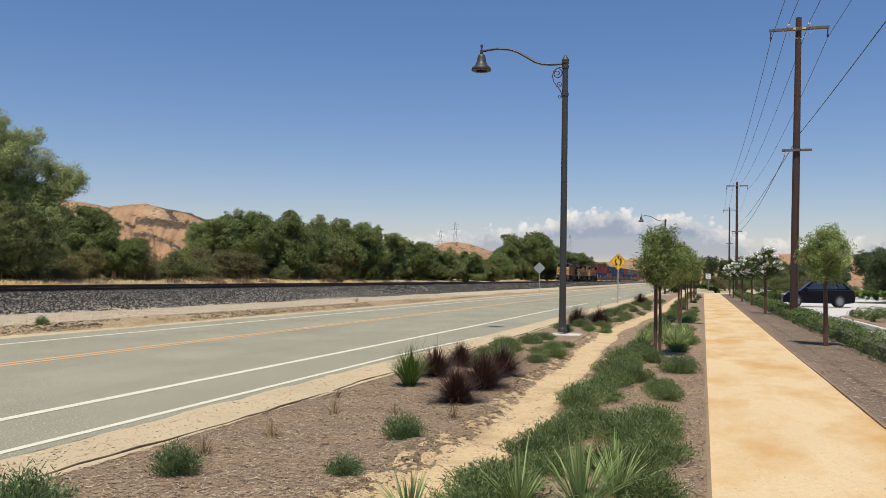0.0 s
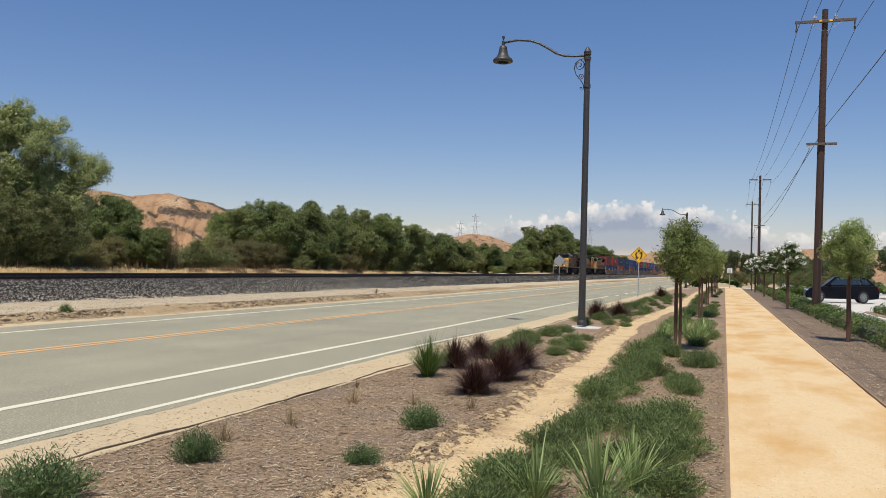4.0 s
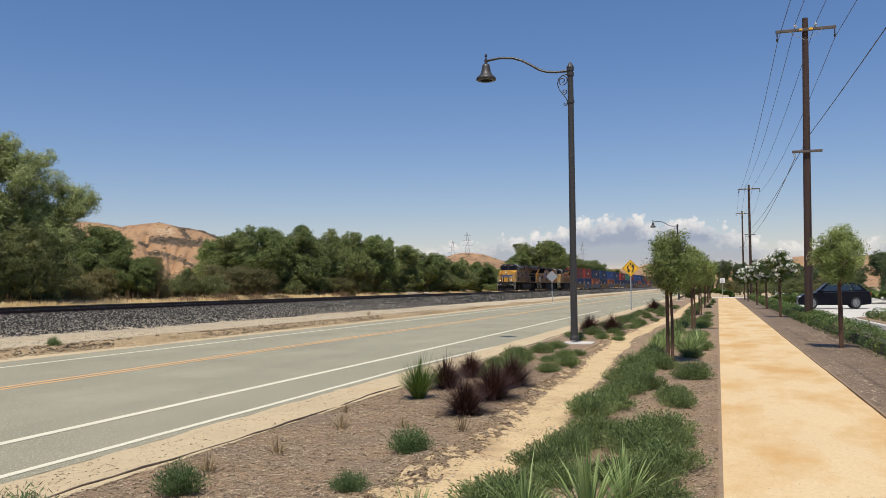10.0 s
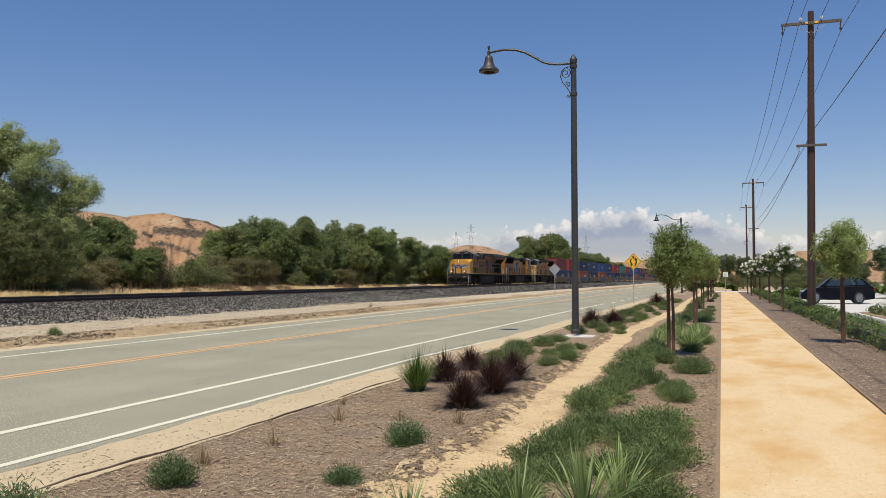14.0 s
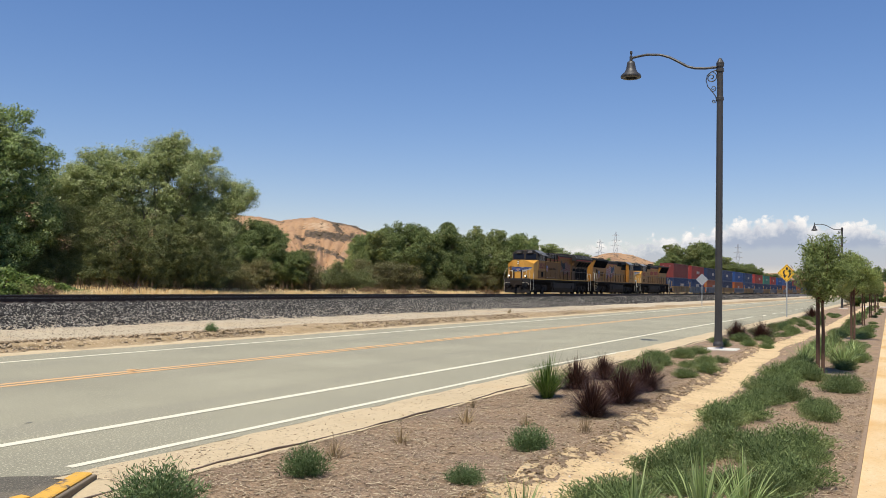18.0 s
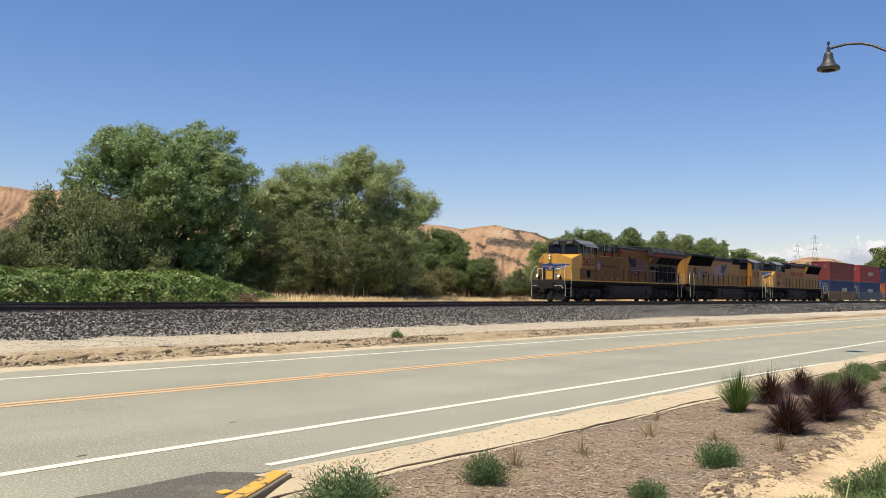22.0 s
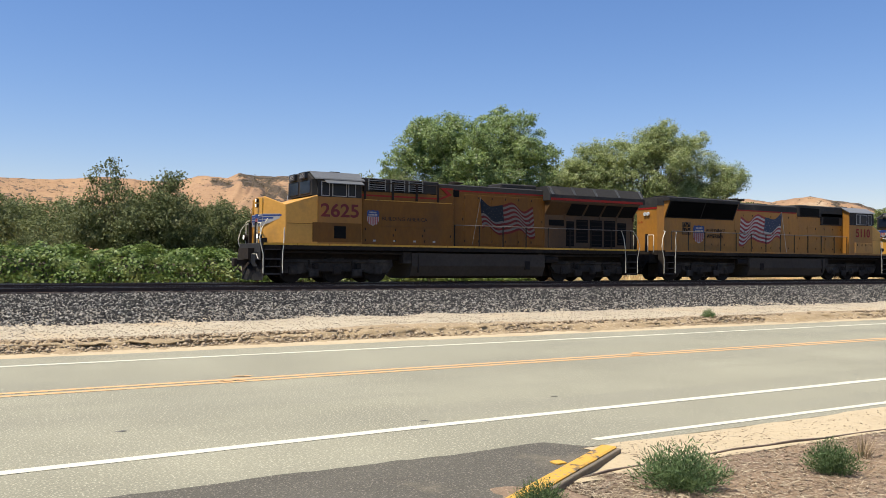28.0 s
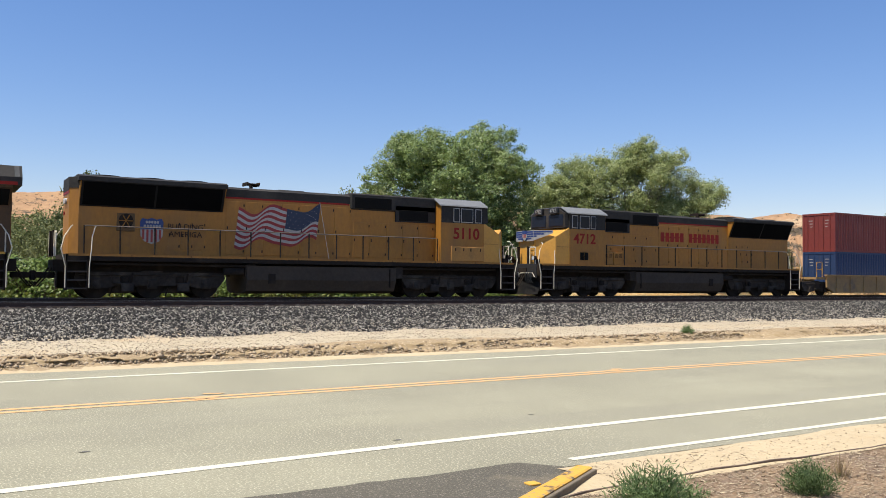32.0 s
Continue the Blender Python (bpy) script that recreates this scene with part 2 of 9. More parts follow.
M = {
    "ground": surface("dry_ground", (0.50, 0.37, 0.20), (0.40, 0.30, 0.17), 0.05, 3.0, stain=(0.25, 0.22, 0.11), stain_scale=0.03),
    "asphalt": surface("worn_asphalt", (0.350, 0.321, 0.216), (0.206, 0.189, 0.127), 0.4, 44.0, 0.9, bump=0.15, speck=(0.50, 0.455, 0.318), speck_scale=48.0, speck_amount=0.385,
                       stain=(0.228, 0.209, 0.147), stain_scale=0.8, stain_lo=0.47, stain_hi=0.78, stain_stretch=(1.0, 0.10, 1.0)),
    "patch": surface("dark_asphalt", (0.128, 0.112, 0.079), (0.078, 0.068, 0.048), 0.8, 40.0, 0.92, bump=0.6, speck=(0.24, 0.205, 0.155),
                     speck_scale=60.0, speck_amount=0.38, stain=(0.30, 0.24, 0.155), stain_scale=0.8, stain_lo=0.60, stain_hi=0.85),
    "tar": surface("tar_drips", (0.16, 0.148, 0.118), (0.12, 0.11, 0.09), 2.0, 30.0, 0.8),
    "white_line": surface("white_road_paint", (0.74, 0.69, 0.515), (0.65, 0.60, 0.44), 3.0, 50.0, 0.7, bump=0.15, speck=(0.38, 0.36, 0.30), speck_scale=45.0, speck_amount=0.3),
    "yellow_line": surface("yellow_road_paint", (0.72, 0.415, 0.17), (0.63, 0.37, 0.165), 3.0, 50.0, 0.75, bump=0.15, speck=(0.38, 0.33, 0.24), speck_scale=40.0, speck_amount=0.36),
    "dirt": surface("sandy_dirt", (0.58, 0.455, 0.275), (0.48, 0.37, 0.22), 0.8, 22.0, 0.95, bump=0.7, speck=(0.49, 0.375, 0.23), speck_scale=46.0, speck_amount=0.36,
                    stain=(0.53, 0.37, 0.20), stain_scale=0.6),
    "trail": surface("trodden_sand", (0.64, 0.47, 0.255), (0.54, 0.385, 0.20), 0.8, 18.0, 0.95, bump=0.7, speck=(0.40, 0.27, 0.135), speck_scale=30.0, speck_amount=0.36,
                     stain=(0.43, 0.29, 0.15), stain_scale=1.6, stain_lo=0.52, stain_hi=0.72),
    "shoulder": surface("pale_gravelly_shoulder", (0.51, 0.42, 0.28), (0.405, 0.325, 0.21), 0.5, 20.0, 0.95, bump=0.8, speck=(0.58, 0.495, 0.36), speck_scale=32.0, speck_amount=0.36,
                        stain=(0.52, 0.375, 0.21), stain_scale=0.35),
    "bank": surface("eroded_earth", (0.40, 0.29, 0.155), (0.27, 0.19, 0.10), 1.2, 9.0, 0.95, bump=0.9, speck=(0.52, 0.40, 0.25), speck_scale=18.0, speck_amount=0.38),
    "path": surface("decomposed_granite", (0.70, 0.52, 0.29), (0.615, 0.445, 0.24), 0.5, 25.0, 0.95, bump=0.5, stain=(0.56, 0.325, 0.115), stain_scale=0.8, stain_lo=0.45, stain_hi=0.64, stretch=(1, 0.6, 1), stain_stretch=(1.0, 0.42, 1.0),
                    speck=(0.52, 0.36, 0.17), speck_scale=60.0, speck_amount=0.34),
    "mulch": surface("weathered_bark_mulch", (0.365, 0.246, 0.142), (0.182, 0.117, 0.066), 0.7, 26.0, 0.95, bump=1.0, speck=(0.43, 0.305, 0.19), speck_scale=38.0, speck_amount=0.36,
                     stain=(0.228, 0.158, 0.105), stain_scale=0.9, stain_lo=0.46, stain_hi=0.66),
    "mulch_grey": surface("grey_bark_mulch", (0.235, 0.162, 0.104), (0.108, 0.073, 0.046), 0.9, 24.0, 0.95, bump=1.0, speck=(0.38, 0.285, 0.20), speck_scale=32.0, speck_amount=0.35),
    "ballast": surface("ballast_bed", (0.06, 0.055, 0.051), (0.035, 0.032, 0.030), 1.0, 16.0, 0.95, bump=1.0, speck=(0.21, 0.197, 0.175), speck_scale=18.0, speck_amount=0.38),
    "chips": None,
    "rail": surface("rusty_rail_steel", (0.075, 0.047, 0.035), (0.05, 0.033, 0.027), 2.0, 20.0, 0.75, 0.3, 0.2),
    "railtop": plain("polished_rail_head", (0.28, 0.27, 0.26), 0.35, 0.9),
    "tie": surface("weathered_wooden_tie", (0.075, 0.058, 0.045), (0.045, 0.036, 0.03), 1.0, 12.0, 0.95),
    "tie_plate": surface("dusty_tie_plate", (0.20, 0.165, 0.135), (0.13, 0.105, 0.085), 2.0, 20.0, 0.8, 0.2, 0.2),
    "straw": foliage("dry_grass_blades", (0.72, 0.54, 0.27), (0.90, 0.74, 0.44), glow=0.3, gloss=0.7),
    "dead_weed": foliage("dead_bed_weeds", (0.20, 0.14, 0.07), (0.42, 0.31, 0.17), glow=0.2, gloss=0.8),
    "brown_stalk": foliage("dry_weed_stalks", (0.16, 0.105, 0.06), (0.28, 0.19, 0.11), glow=0.15, gloss=0.8),
    "leaf": foliage("cottonwood_leaves", (0.085, 0.138, 0.035), (0.335, 0.41, 0.135), (0.33, 0.385, 0.145), glow=0.32, gloss=0.36, shine=0.6),
    "leaf_light": foliage("pale_cottonwood_leaves", (0.235, 0.29, 0.088), (0.58, 0.63, 0.27), (0.54, 0.58, 0.26), glow=0.46, gloss=0.38, shine=0.6),
    "leaf_olive": foliage("willow_leaves", (0.090, 0.110, 0.036), (0.255, 0.275, 0.105), (0.25, 0.245, 0.105), seed=0.2, glow=0.28),
    "leaf_far": foliage("distant_leaves", (0.085, 0.124, 0.036), (0.275, 0.325, 0.112), (0.29, 0.31, 0.12), seed=0.4, glow=0.32),
    "leaf_far_pale": foliage("distant_pale_leaves", (0.10, 0.13, 0.04), (0.30, 0.33, 0.12), (0.31, 0.315, 0.125), seed=0.3, glow=0.36),
    # darker copy of the distant leaves, for the trees beyond the car park
    "leaf_lot": foliage("dark_lot_leaves", (0.05, 0.075, 0.03), (0.16, 0.20, 0.085), (0.17, 0.19, 0.09), seed=0.4, glow=0.25),
    "leaf_brush": foliage("dusty_brush_leaves", (0.14, 0.135, 0.052), (0.24, 0.22, 0.095), (0.26, 0.20, 0.10), seed=0.1),
    "vine": foliage("grapevine_leaves", (0.075, 0.128, 0.024), (0.25, 0.33, 0.085), (0.40, 0.43, 0.14), seed=0.5, glow=0.3, gloss=0.45),
    "young": foliage("young_tree_leaves", (0.13, 0.175, 0.05), (0.35, 0.405, 0.145), (0.37, 0.41, 0.16), seed=0.6, glow=0.5),
    "shrub": foliage("grey_green_shrub", (0.072, 0.107, 0.034), (0.265, 0.325, 0.118), (0.30, 0.33, 0.13), seed=0.8, glow=0.4),
    "rosemary": foliage("blue_green_shrub", (0.055, 0.095, 0.03), (0.21, 0.285, 0.11), glow=0.3, gloss=0.55),
    "purple": foliage("purple_fountain_grass", (0.034, 0.017, 0.013), (0.112, 0.056, 0.04), glow=0.2, gloss=0.5),
    "grass": foliage("green_fountain_grass", (0.045, 0.087, 0.016), (0.155, 0.225, 0.05), glow=0.3, gloss=0.45),
    "strap": foliage("strap_leaves", (0.14, 0.21, 0.06), (0.42, 0.50, 0.20), glow=0.35, gloss=0.4),
    "hedge": foliage("clipped_hedge_leaves", (0.05, 0.09, 0.022), (0.16, 0.22, 0.055), (0.23, 0.24, 0.07), seed=0.3, gloss=0.35),
    "blossom": foliage("white_blossom", (0.80, 0.77, 0.70), (0.92, 0.90, 0.84), glow=0.4, gloss=0.7),
    "pink": foliage("pink_blossom", (0.62, 0.33, 0.38), (0.75, 0.48, 0.52), glow=0.3, gloss=0.7),
    "bark": surface("tree_bark", (0.17, 0.13, 0.095), (0.10, 0.077, 0.056), 1.5, 9.0, 0.95, bump=0.9, stretch=(1, 1, 0.25)),
    "pale_bark": surface("pale_limb_bark", (0.22, 0.19, 0.155), (0.13, 0.11, 0.088), 1.5, 9.0, 0.95, bump=0.6, stretch=(1, 1, 0.25)),
    "stake": surface("stained_tree_stake", (0.125, 0.066, 0.04), (0.085, 0.045, 0.028), 2.0, 12.0, 0.9, bump=0.4, stretch=(1, 1, 0.2)),
    "pole": surface("creosoted_pole", (0.062, 0.031, 0.022), (0.036, 0.02, 0.015), 1.0, 14.0, 0.85, bump=0.5, stretch=(3, 3, 0.15)),
    "grey_wood": surface("weathered_crossarm", (0.13, 0.105, 0.09), (0.08, 0.066, 0.056), 1.0, 14.0, 0.9, bump=0.4),
    "board": surface("dark_edging_board", (0.19, 0.135, 0.095), (0.11, 0.078, 0.056), 1.5, 14.0, 0.9, bump=0.4),
    "edging": surface("tan_path_edging", (0.31, 0.215, 0.13), (0.22, 0.15, 0.092), 1.5, 14.0, 0.9, bump=0.4),
    "concrete": surface("pale_concrete", (0.62, 0.58, 0.505), (0.54, 0.505, 0.44), 0.3, 18.0, 0.85, bump=0.2, stain=(0.50, 0.465, 0.40), stain_scale=0.3),
    "kerb_yellow": surface("worn_yellow_kerb_paint", (0.68, 0.37, 0.05), (0.60, 0.33, 0.05), 2.0, 25.0, 0.8, bump=0.4, speck=(0.38, 0.27, 0.15), speck_scale=24.0, speck_amount=0.36, stain=(0.13, 0.09, 0.055), stain_scale=5.0, stain_lo=0.60, stain_hi=0.66),
    "kerb_side": surface("brown_kerb_face", (0.21, 0.165, 0.105), (0.14, 0.11, 0.075), 2.0, 18.0, 0.9, bump=0.4),
    "lamp_metal": surface("dark_bronze_paint", (0.045, 0.042, 0.040), (0.03, 0.028, 0.027), 1.0, 20.0, 0.5, 0.0, 0.08),
    "galv": plain("galvanised_steel", (0.42, 0.43, 0.43), 0.45, 0.7),
    "sign_yellow": plain("yellow_sign_face", (0.84, 0.47, 0.025), 0.5),
    "black": plain("black_paint", (0.018, 0.018, 0.018), 0.5),
    "white": plain("white_paint", (0.80, 0.80, 0.78), 0.5),
    "wire": plain("dark_cable", (0.03, 0.03, 0.032), 0.6),
    "porcelain": plain("pale_insulator", (0.55, 0.56, 0.56), 0.25),
    "car_paint": surface("black_blue_car_paint", (0.004, 0.005, 0.009), (0.005, 0.006, 0.011), 1.0, 10.0, 0.3, 0.0, 0.0, coat=0.1),
    "tyre": plain("tyre_rubber", (0.022, 0.022, 0.022), 0.85),
    "rim": plain("alloy_rim", (0.32, 0.33, 0.34), 0.3, 0.9),
    "glass": glass("dark_glass"),
    "loco_yellow": surface("weathered_armour_yellow", (0.405, 0.172, 0.018), (0.30, 0.126, 0.016), 0.35, 7.0, 0.55, bump=0.04, stain=(0.22, 0.11, 0.03), stain_scale=0.6, stain_lo=0.52, stain_hi=0.85, stretch=(1, 1, 0.5)),
    "sill_yellow": surface("dirty_sill_stripe", (0.66, 0.35, 0.033), (0.50, 0.26, 0.03), 1.5, 6.0, 0.6, bump=0.0, stain=(0.10, 0.07, 0.04), stain_scale=1.4, stain_lo=0.64, stain_hi=0.7),
    "decal_white": plain("white_decal", (0.40, 0.36, 0.32), 0.6),
    "decal_red": plain("red_decal", (0.26, 0.025, 0.022), 0.6),
    "decal_blue": plain("blue_decal", (0.018, 0.028, 0.06), 0.6),
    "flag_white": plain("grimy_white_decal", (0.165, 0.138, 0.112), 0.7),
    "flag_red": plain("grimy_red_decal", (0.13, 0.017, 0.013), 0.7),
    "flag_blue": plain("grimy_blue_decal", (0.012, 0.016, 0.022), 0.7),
    # leader's side paint darkened: part grime, part the shade on that side
    "loco_yellow_shaded_dirty": surface("grimy_shaded_armour_yellow", (0.205, 0.083, 0.0105), (0.148, 0.060, 0.010), 0.35, 7.0, 0.55, bump=0.04, stain=(0.10, 0.05, 0.018), stain_scale=0.6, stain_lo=0.5, stain_hi=0.8, stretch=(1, 1, 0.4)),
    # dirt and the shade below the radiator wing, both put into this paint
    "sooty_shaded_yellow": surface("sooty_shaded_armour_yellow", (0.105, 0.048, 0.010), (0.066, 0.031, 0.009), 0.5, 7.0, 0.65, bump=0.04, stain=(0.05, 0.028, 0.012), stain_scale=0.7, stain_lo=0.48, stain_hi=0.75),
    # nose paint lightened: part cleaner paint, part the sun falling on it
    "nose_yellow_sunlit": surface("clean_sunlit_armour_yellow", (0.66, 0.325, 0.048), (0.55, 0.265, 0.04), 0.35, 7.0, 0.5, bump=0.04, stain=(0.36, 0.19, 0.05), stain_scale=0.8, stain_lo=0.55, stain_hi=0.85),
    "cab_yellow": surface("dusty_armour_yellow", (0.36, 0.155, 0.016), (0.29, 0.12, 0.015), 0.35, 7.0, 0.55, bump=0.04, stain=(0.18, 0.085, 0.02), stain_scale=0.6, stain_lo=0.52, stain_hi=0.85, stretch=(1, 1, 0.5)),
    "tank": surface("dusty_tank_paint", (0.082, 0.061, 0.043), (0.058, 0.043, 0.030), 0.6, 8.0, 0.85, bump=0.2),
    "loco_glass": surface("grimy_cab_glass", (0.014, 0.015, 0.017), (0.01, 0.011, 0.013), 1.0, 8.0, 0.3, bump=0.0),
    # the blue of reflected sky is put into the windscreen's base colour
    "screen_glass": surface("sky_blue_windscreen", (0.012, 0.018, 0.032), (0.010, 0.014, 0.025), 1.0, 8.0, 0.12, bump=0.0),
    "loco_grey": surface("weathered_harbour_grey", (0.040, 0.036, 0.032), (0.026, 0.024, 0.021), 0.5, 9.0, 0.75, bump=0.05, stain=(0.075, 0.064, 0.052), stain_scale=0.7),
    "loco_roof": surface("grey_cab_roof", (0.15, 0.15, 0.143), (0.105, 0.105, 0.10), 0.5, 9.0, 0.5, bump=0.05),
    "loco_roof_pale": surface("pale_grey_cab_roof", (0.21, 0.21, 0.20), (0.16, 0.16, 0.155), 0.5, 9.0, 0.5, bump=0.05),
    "number_red": plain("dark_red_number_paint", (0.15, 0.008, 0.006), 0.6),
    "loco_red": plain("red_stripe_paint", (0.27, 0.015, 0.009), 0.5),
    "loco_under": surface("sooty_underframe", (0.034, 0.024, 0.017), (0.020, 0.015, 0.011), 1.0, 8.0, 0.9, bump=0.4, stain=(0.060, 0.043, 0.029), stain_scale=1.0),
    "truck": surface("dusty_cast_truck", (0.054, 0.042, 0.032), (0.034, 0.026, 0.020), 1.0, 8.0, 0.95, bump=0.5, stain=(0.092, 0.072, 0.054), stain_scale=1.3, stain_lo=0.5, stain_hi=0.7),
    "locker": surface("pale_locker_paint", (0.46, 0.225, 0.048), (0.38, 0.18, 0.04), 0.8, 9.0, 0.65, bump=0.05, stain=(0.27, 0.14, 0.04), stain_scale=1.2),
    "hatch": surface("grimy_hatch_paint", (0.16, 0.085, 0.025), (0.10, 0.055, 0.02), 1.0, 8.0, 0.7, bump=0.1),
    "dusty_rail": plain("dusty_handrail", (0.14, 0.108, 0.08), 0.6),
    "pilot": surface("black_pilot_paint", (0.020, 0.017, 0.015), (0.013, 0.011, 0.010), 1.0, 8.0, 0.8, bump=0.2, stain=(0.04, 0.032, 0.026), stain_scale=1.5),
    "grille": surface("dark_grille", (0.011, 0.0105, 0.010), (0.007, 0.0068, 0.0065), 1.0, 20.0, 0.85, bump=0.3),
    "rail_yellow": plain("pale_handrail_paint", (0.72, 0.64, 0.48), 0.5),
    "logo_blue": plain("logo_blue", (0.018, 0.045, 0.17), 0.5),
    "logo_red": plain("logo_red", (0.34, 0.045, 0.035), 0.5),
    "logo_white": plain("logo_white", (0.36, 0.335, 0.30), 0.5),
    "letter_dark": plain("dark_lettering", (0.035, 0.024, 0.018), 0.7),
    "lens": plain("headlight_lens", (1.0, 0.93, 0.78), 0.2, 0.0, 0.85),
    "lens_off": plain("unlit_lens", (0.55, 0.56, 0.55), 0.15),
    "well": surface("rusty_well_car", (0.44, 0.26, 0.095), (0.30, 0.18, 0.08), 0.6, 6.0, 0.8, bump=0.2, stain=(0.16, 0.12, 0.09), stain_scale=0.8),
    "well_grey": surface("faded_grey_well_car", (0.26, 0.25, 0.235), (0.19, 0.18, 0.165), 0.6, 6.0, 0.8, bump=0.2, stain=(0.17, 0.14, 0.11), stain_scale=0.8),
    "stucco": plain("tan_stucco", (0.62, 0.42, 0.29), 0.9),
    "roof_tile": plain("brown_roof_tiles", (0.30, 0.15, 0.10), 0.9),
    "tower": plain("hazy_steel_lattice", (0.30, 0.32, 0.35), 0.7),
    "log": surface("bleached_log", (0.52, 0.46, 0.38), (0.40, 0.35, 0.29), 1.0, 9.0, 0.9, bump=0.4),
}
for key in ("truck", "tank", "grille", "loco_grey", "loco_under", "loco_glass", "loco_yellow_shaded_dirty", "flag_white", "flag_red", "flag_blue", "letter_dark", "loco_red"):
    M[key].node_tree.nodes["Principled BSDF"].inputs["Specular IOR Level"].default_value = 0.22
for key in ("grille", "screen_glass"):
    M[key].node_tree.nodes["Principled BSDF"].inputs["Specular IOR Level"].default_value = 0.08
M["chips"] = foliage("bark_chips", (0.125, 0.08, 0.049), (0.45, 0.33, 0.222), glow=0.0, gloss=0.9)
M["pebbles"] = foliage("loose_stones", (0.027, 0.0245, 0.0215), (0.345, 0.312, 0.262), glow=0.0, gloss=0.9, few=0.60)
M["foot_stones"] = foliage("foot_stones", (0.17, 0.148, 0.118), (0.44, 0.38, 0.295), glow=0.0, gloss=0.9, few=0.15)
M["gravel"] = foliage("shoulder_gravel", (0.26, 0.20, 0.135), (0.58, 0.49, 0.365), glow=0.0, gloss=0.9)
M["bank_clods"] = foliage("brown_clods", (0.25, 0.178, 0.105), (0.53, 0.41, 0.27), glow=0.0, gloss=0.95)
M["trail_clods"] = foliage("trail_clods", (0.17, 0.105, 0.055), (0.50, 0.355, 0.195), glow=0.0, gloss=0.95)
M["clods"] = foliage("pale_clods", (0.33, 0.25, 0.16), (0.66, 0.57, 0.44), glow=0.0, gloss=0.95)
BOX_PAINT = {
    "maroon": surface("maroon_container_paint", (0.20, 0.032, 0.025), (0.16, 0.027, 0.021), 0.5, 6.0, 0.6, bump=0.05, stain=(0.20, 0.05, 0.04), stain_scale=0.6),
    "red": surface("red_container_paint", (0.30, 0.036, 0.026), (0.25, 0.031, 0.023), 0.5, 6.0, 0.6, bump=0.05),
    "blue": surface("blue_container_paint", (0.018, 0.042, 0.112), (0.015, 0.035, 0.092), 0.5, 6.0, 0.6, bump=0.05),
    "navy": surface("navy_container_paint", (0.016, 0.031, 0.078), (0.013, 0.025, 0.062), 0.5, 6.0, 0.6, bump=0.05),
    "bright": surface("bright_blue_container_paint", (0.018, 0.068, 0.22), (0.015, 0.058, 0.185), 0.5, 6.0, 0.6, bump=0.05),
    "green": surface("green_container_paint", (0.036, 0.19, 0.13), (0.032, 0.16, 0.11), 0.5, 6.0, 0.6, bump=0.05),
    "orange": surface("orange_container_paint", (0.36, 0.09, 0.028), (0.30, 0.076, 0.025), 0.5, 6.0, 0.6, bump=0.05),
    "grey": surface("grey_container_paint", (0.36, 0.35, 0.33), (0.29, 0.28, 0.27), 0.5, 6.0, 0.6, bump=0.05),
}
M["car_paint"].node_tree.nodes["Principled BSDF"].inputs["Specular IOR Level"].default_value = 0.08


# ---- mesh helpers ----
def raw_mesh(name, verts, faces, material):
    """A mesh from arrays of places and of faces that all have the same number of corners."""
    verts, faces = np.asarray(verts, np.float32), np.asarray(faces, np.int32)
    me = bpy.data.meshes.new(name)
    k = faces.shape[1]
    me.vertices.add(len(verts))
    me.vertices.foreach_set("co", verts.ravel())
    me.loops.add(faces.size)
    me.loops.foreach_set("vertex_index", faces.ravel())
    me.polygons.add(len(faces))
    me.polygons.foreach_set("loop_start", np.arange(0, faces.size, k, dtype=np.int32))
    me.update(calc_edges=True)
    me.materials.append(material)
    return me


def part(name, bm, material, parent=None, label=""):
    """Links a bmesh, or a ready mesh, as one object under its thing."""
    if isinstance(bm, bmesh.types.BMesh):
        me = bpy.data.meshes.new(name)
        bmesh.ops.recalc_face_normals(bm, faces=bm.faces)
        bm.to_mesh(me)
        bm.free()
        me.materials.append(material)
    else:
        me = bm
    ob = new(name, me)
    ob.parent = parent
    return tagged(ob, label)


def thing(name, label, category, place=(0, 0, 0), turn=0.0, group="", kind=""):
    e = new(name)
    e.empty_display_size = 0.2
    e.matrix_basis = pose(*place, 0, 0, turn)
    return tagged(e, label, category, group, kind)


def smooth(ob):
    ob.data.polygons.foreach_set("use_smooth", np.ones(len(ob.data.polygons), bool))
    return ob


def box(bm, x0, x1, y0, y1, z0, z1, bevel=0.0):
    made = bmesh.ops.create_cube(bm, size=1.0, matrix=Matrix.Translation(((x0 + x1) / 2, (y0 + y1) / 2, (z0 + z1) / 2)) @ Matrix.Diagonal((x1 - x0, y1 - y0, z1 - z0, 1)))
    if bevel:
        es = {e for v in made["verts"] for e in v.link_edges}
        bmesh.ops.bevel(bm, geom=list(es), offset=bevel, segments=1, affect="EDGES")
    return bm


def boxes(*dims, bevel=0.0):
    bm = bmesh.new()
    for d in dims:
        box(bm, *d, bevel=bevel)
    return bm


def prism(bm, outline, axis, a, b):
    """Extrudes an outline of two coordinates along an axis (0, 1, 2) from a to b."""
    def at(p, v):
        c = list(p)
        c.insert(axis, v)
        return c
    lo = [bm.verts.new(at(p, a)) for p in outline]
    hi = [bm.verts.new(at(p, b)) for p in outline]
    bm.faces.new(lo)
    bm.faces.new(hi[::-1])
    for i in range(len(outline)):
        j = (i + 1) % len(outline)
        bm.faces.new((lo[i], lo[j], hi[j], hi[i]))
    return bm


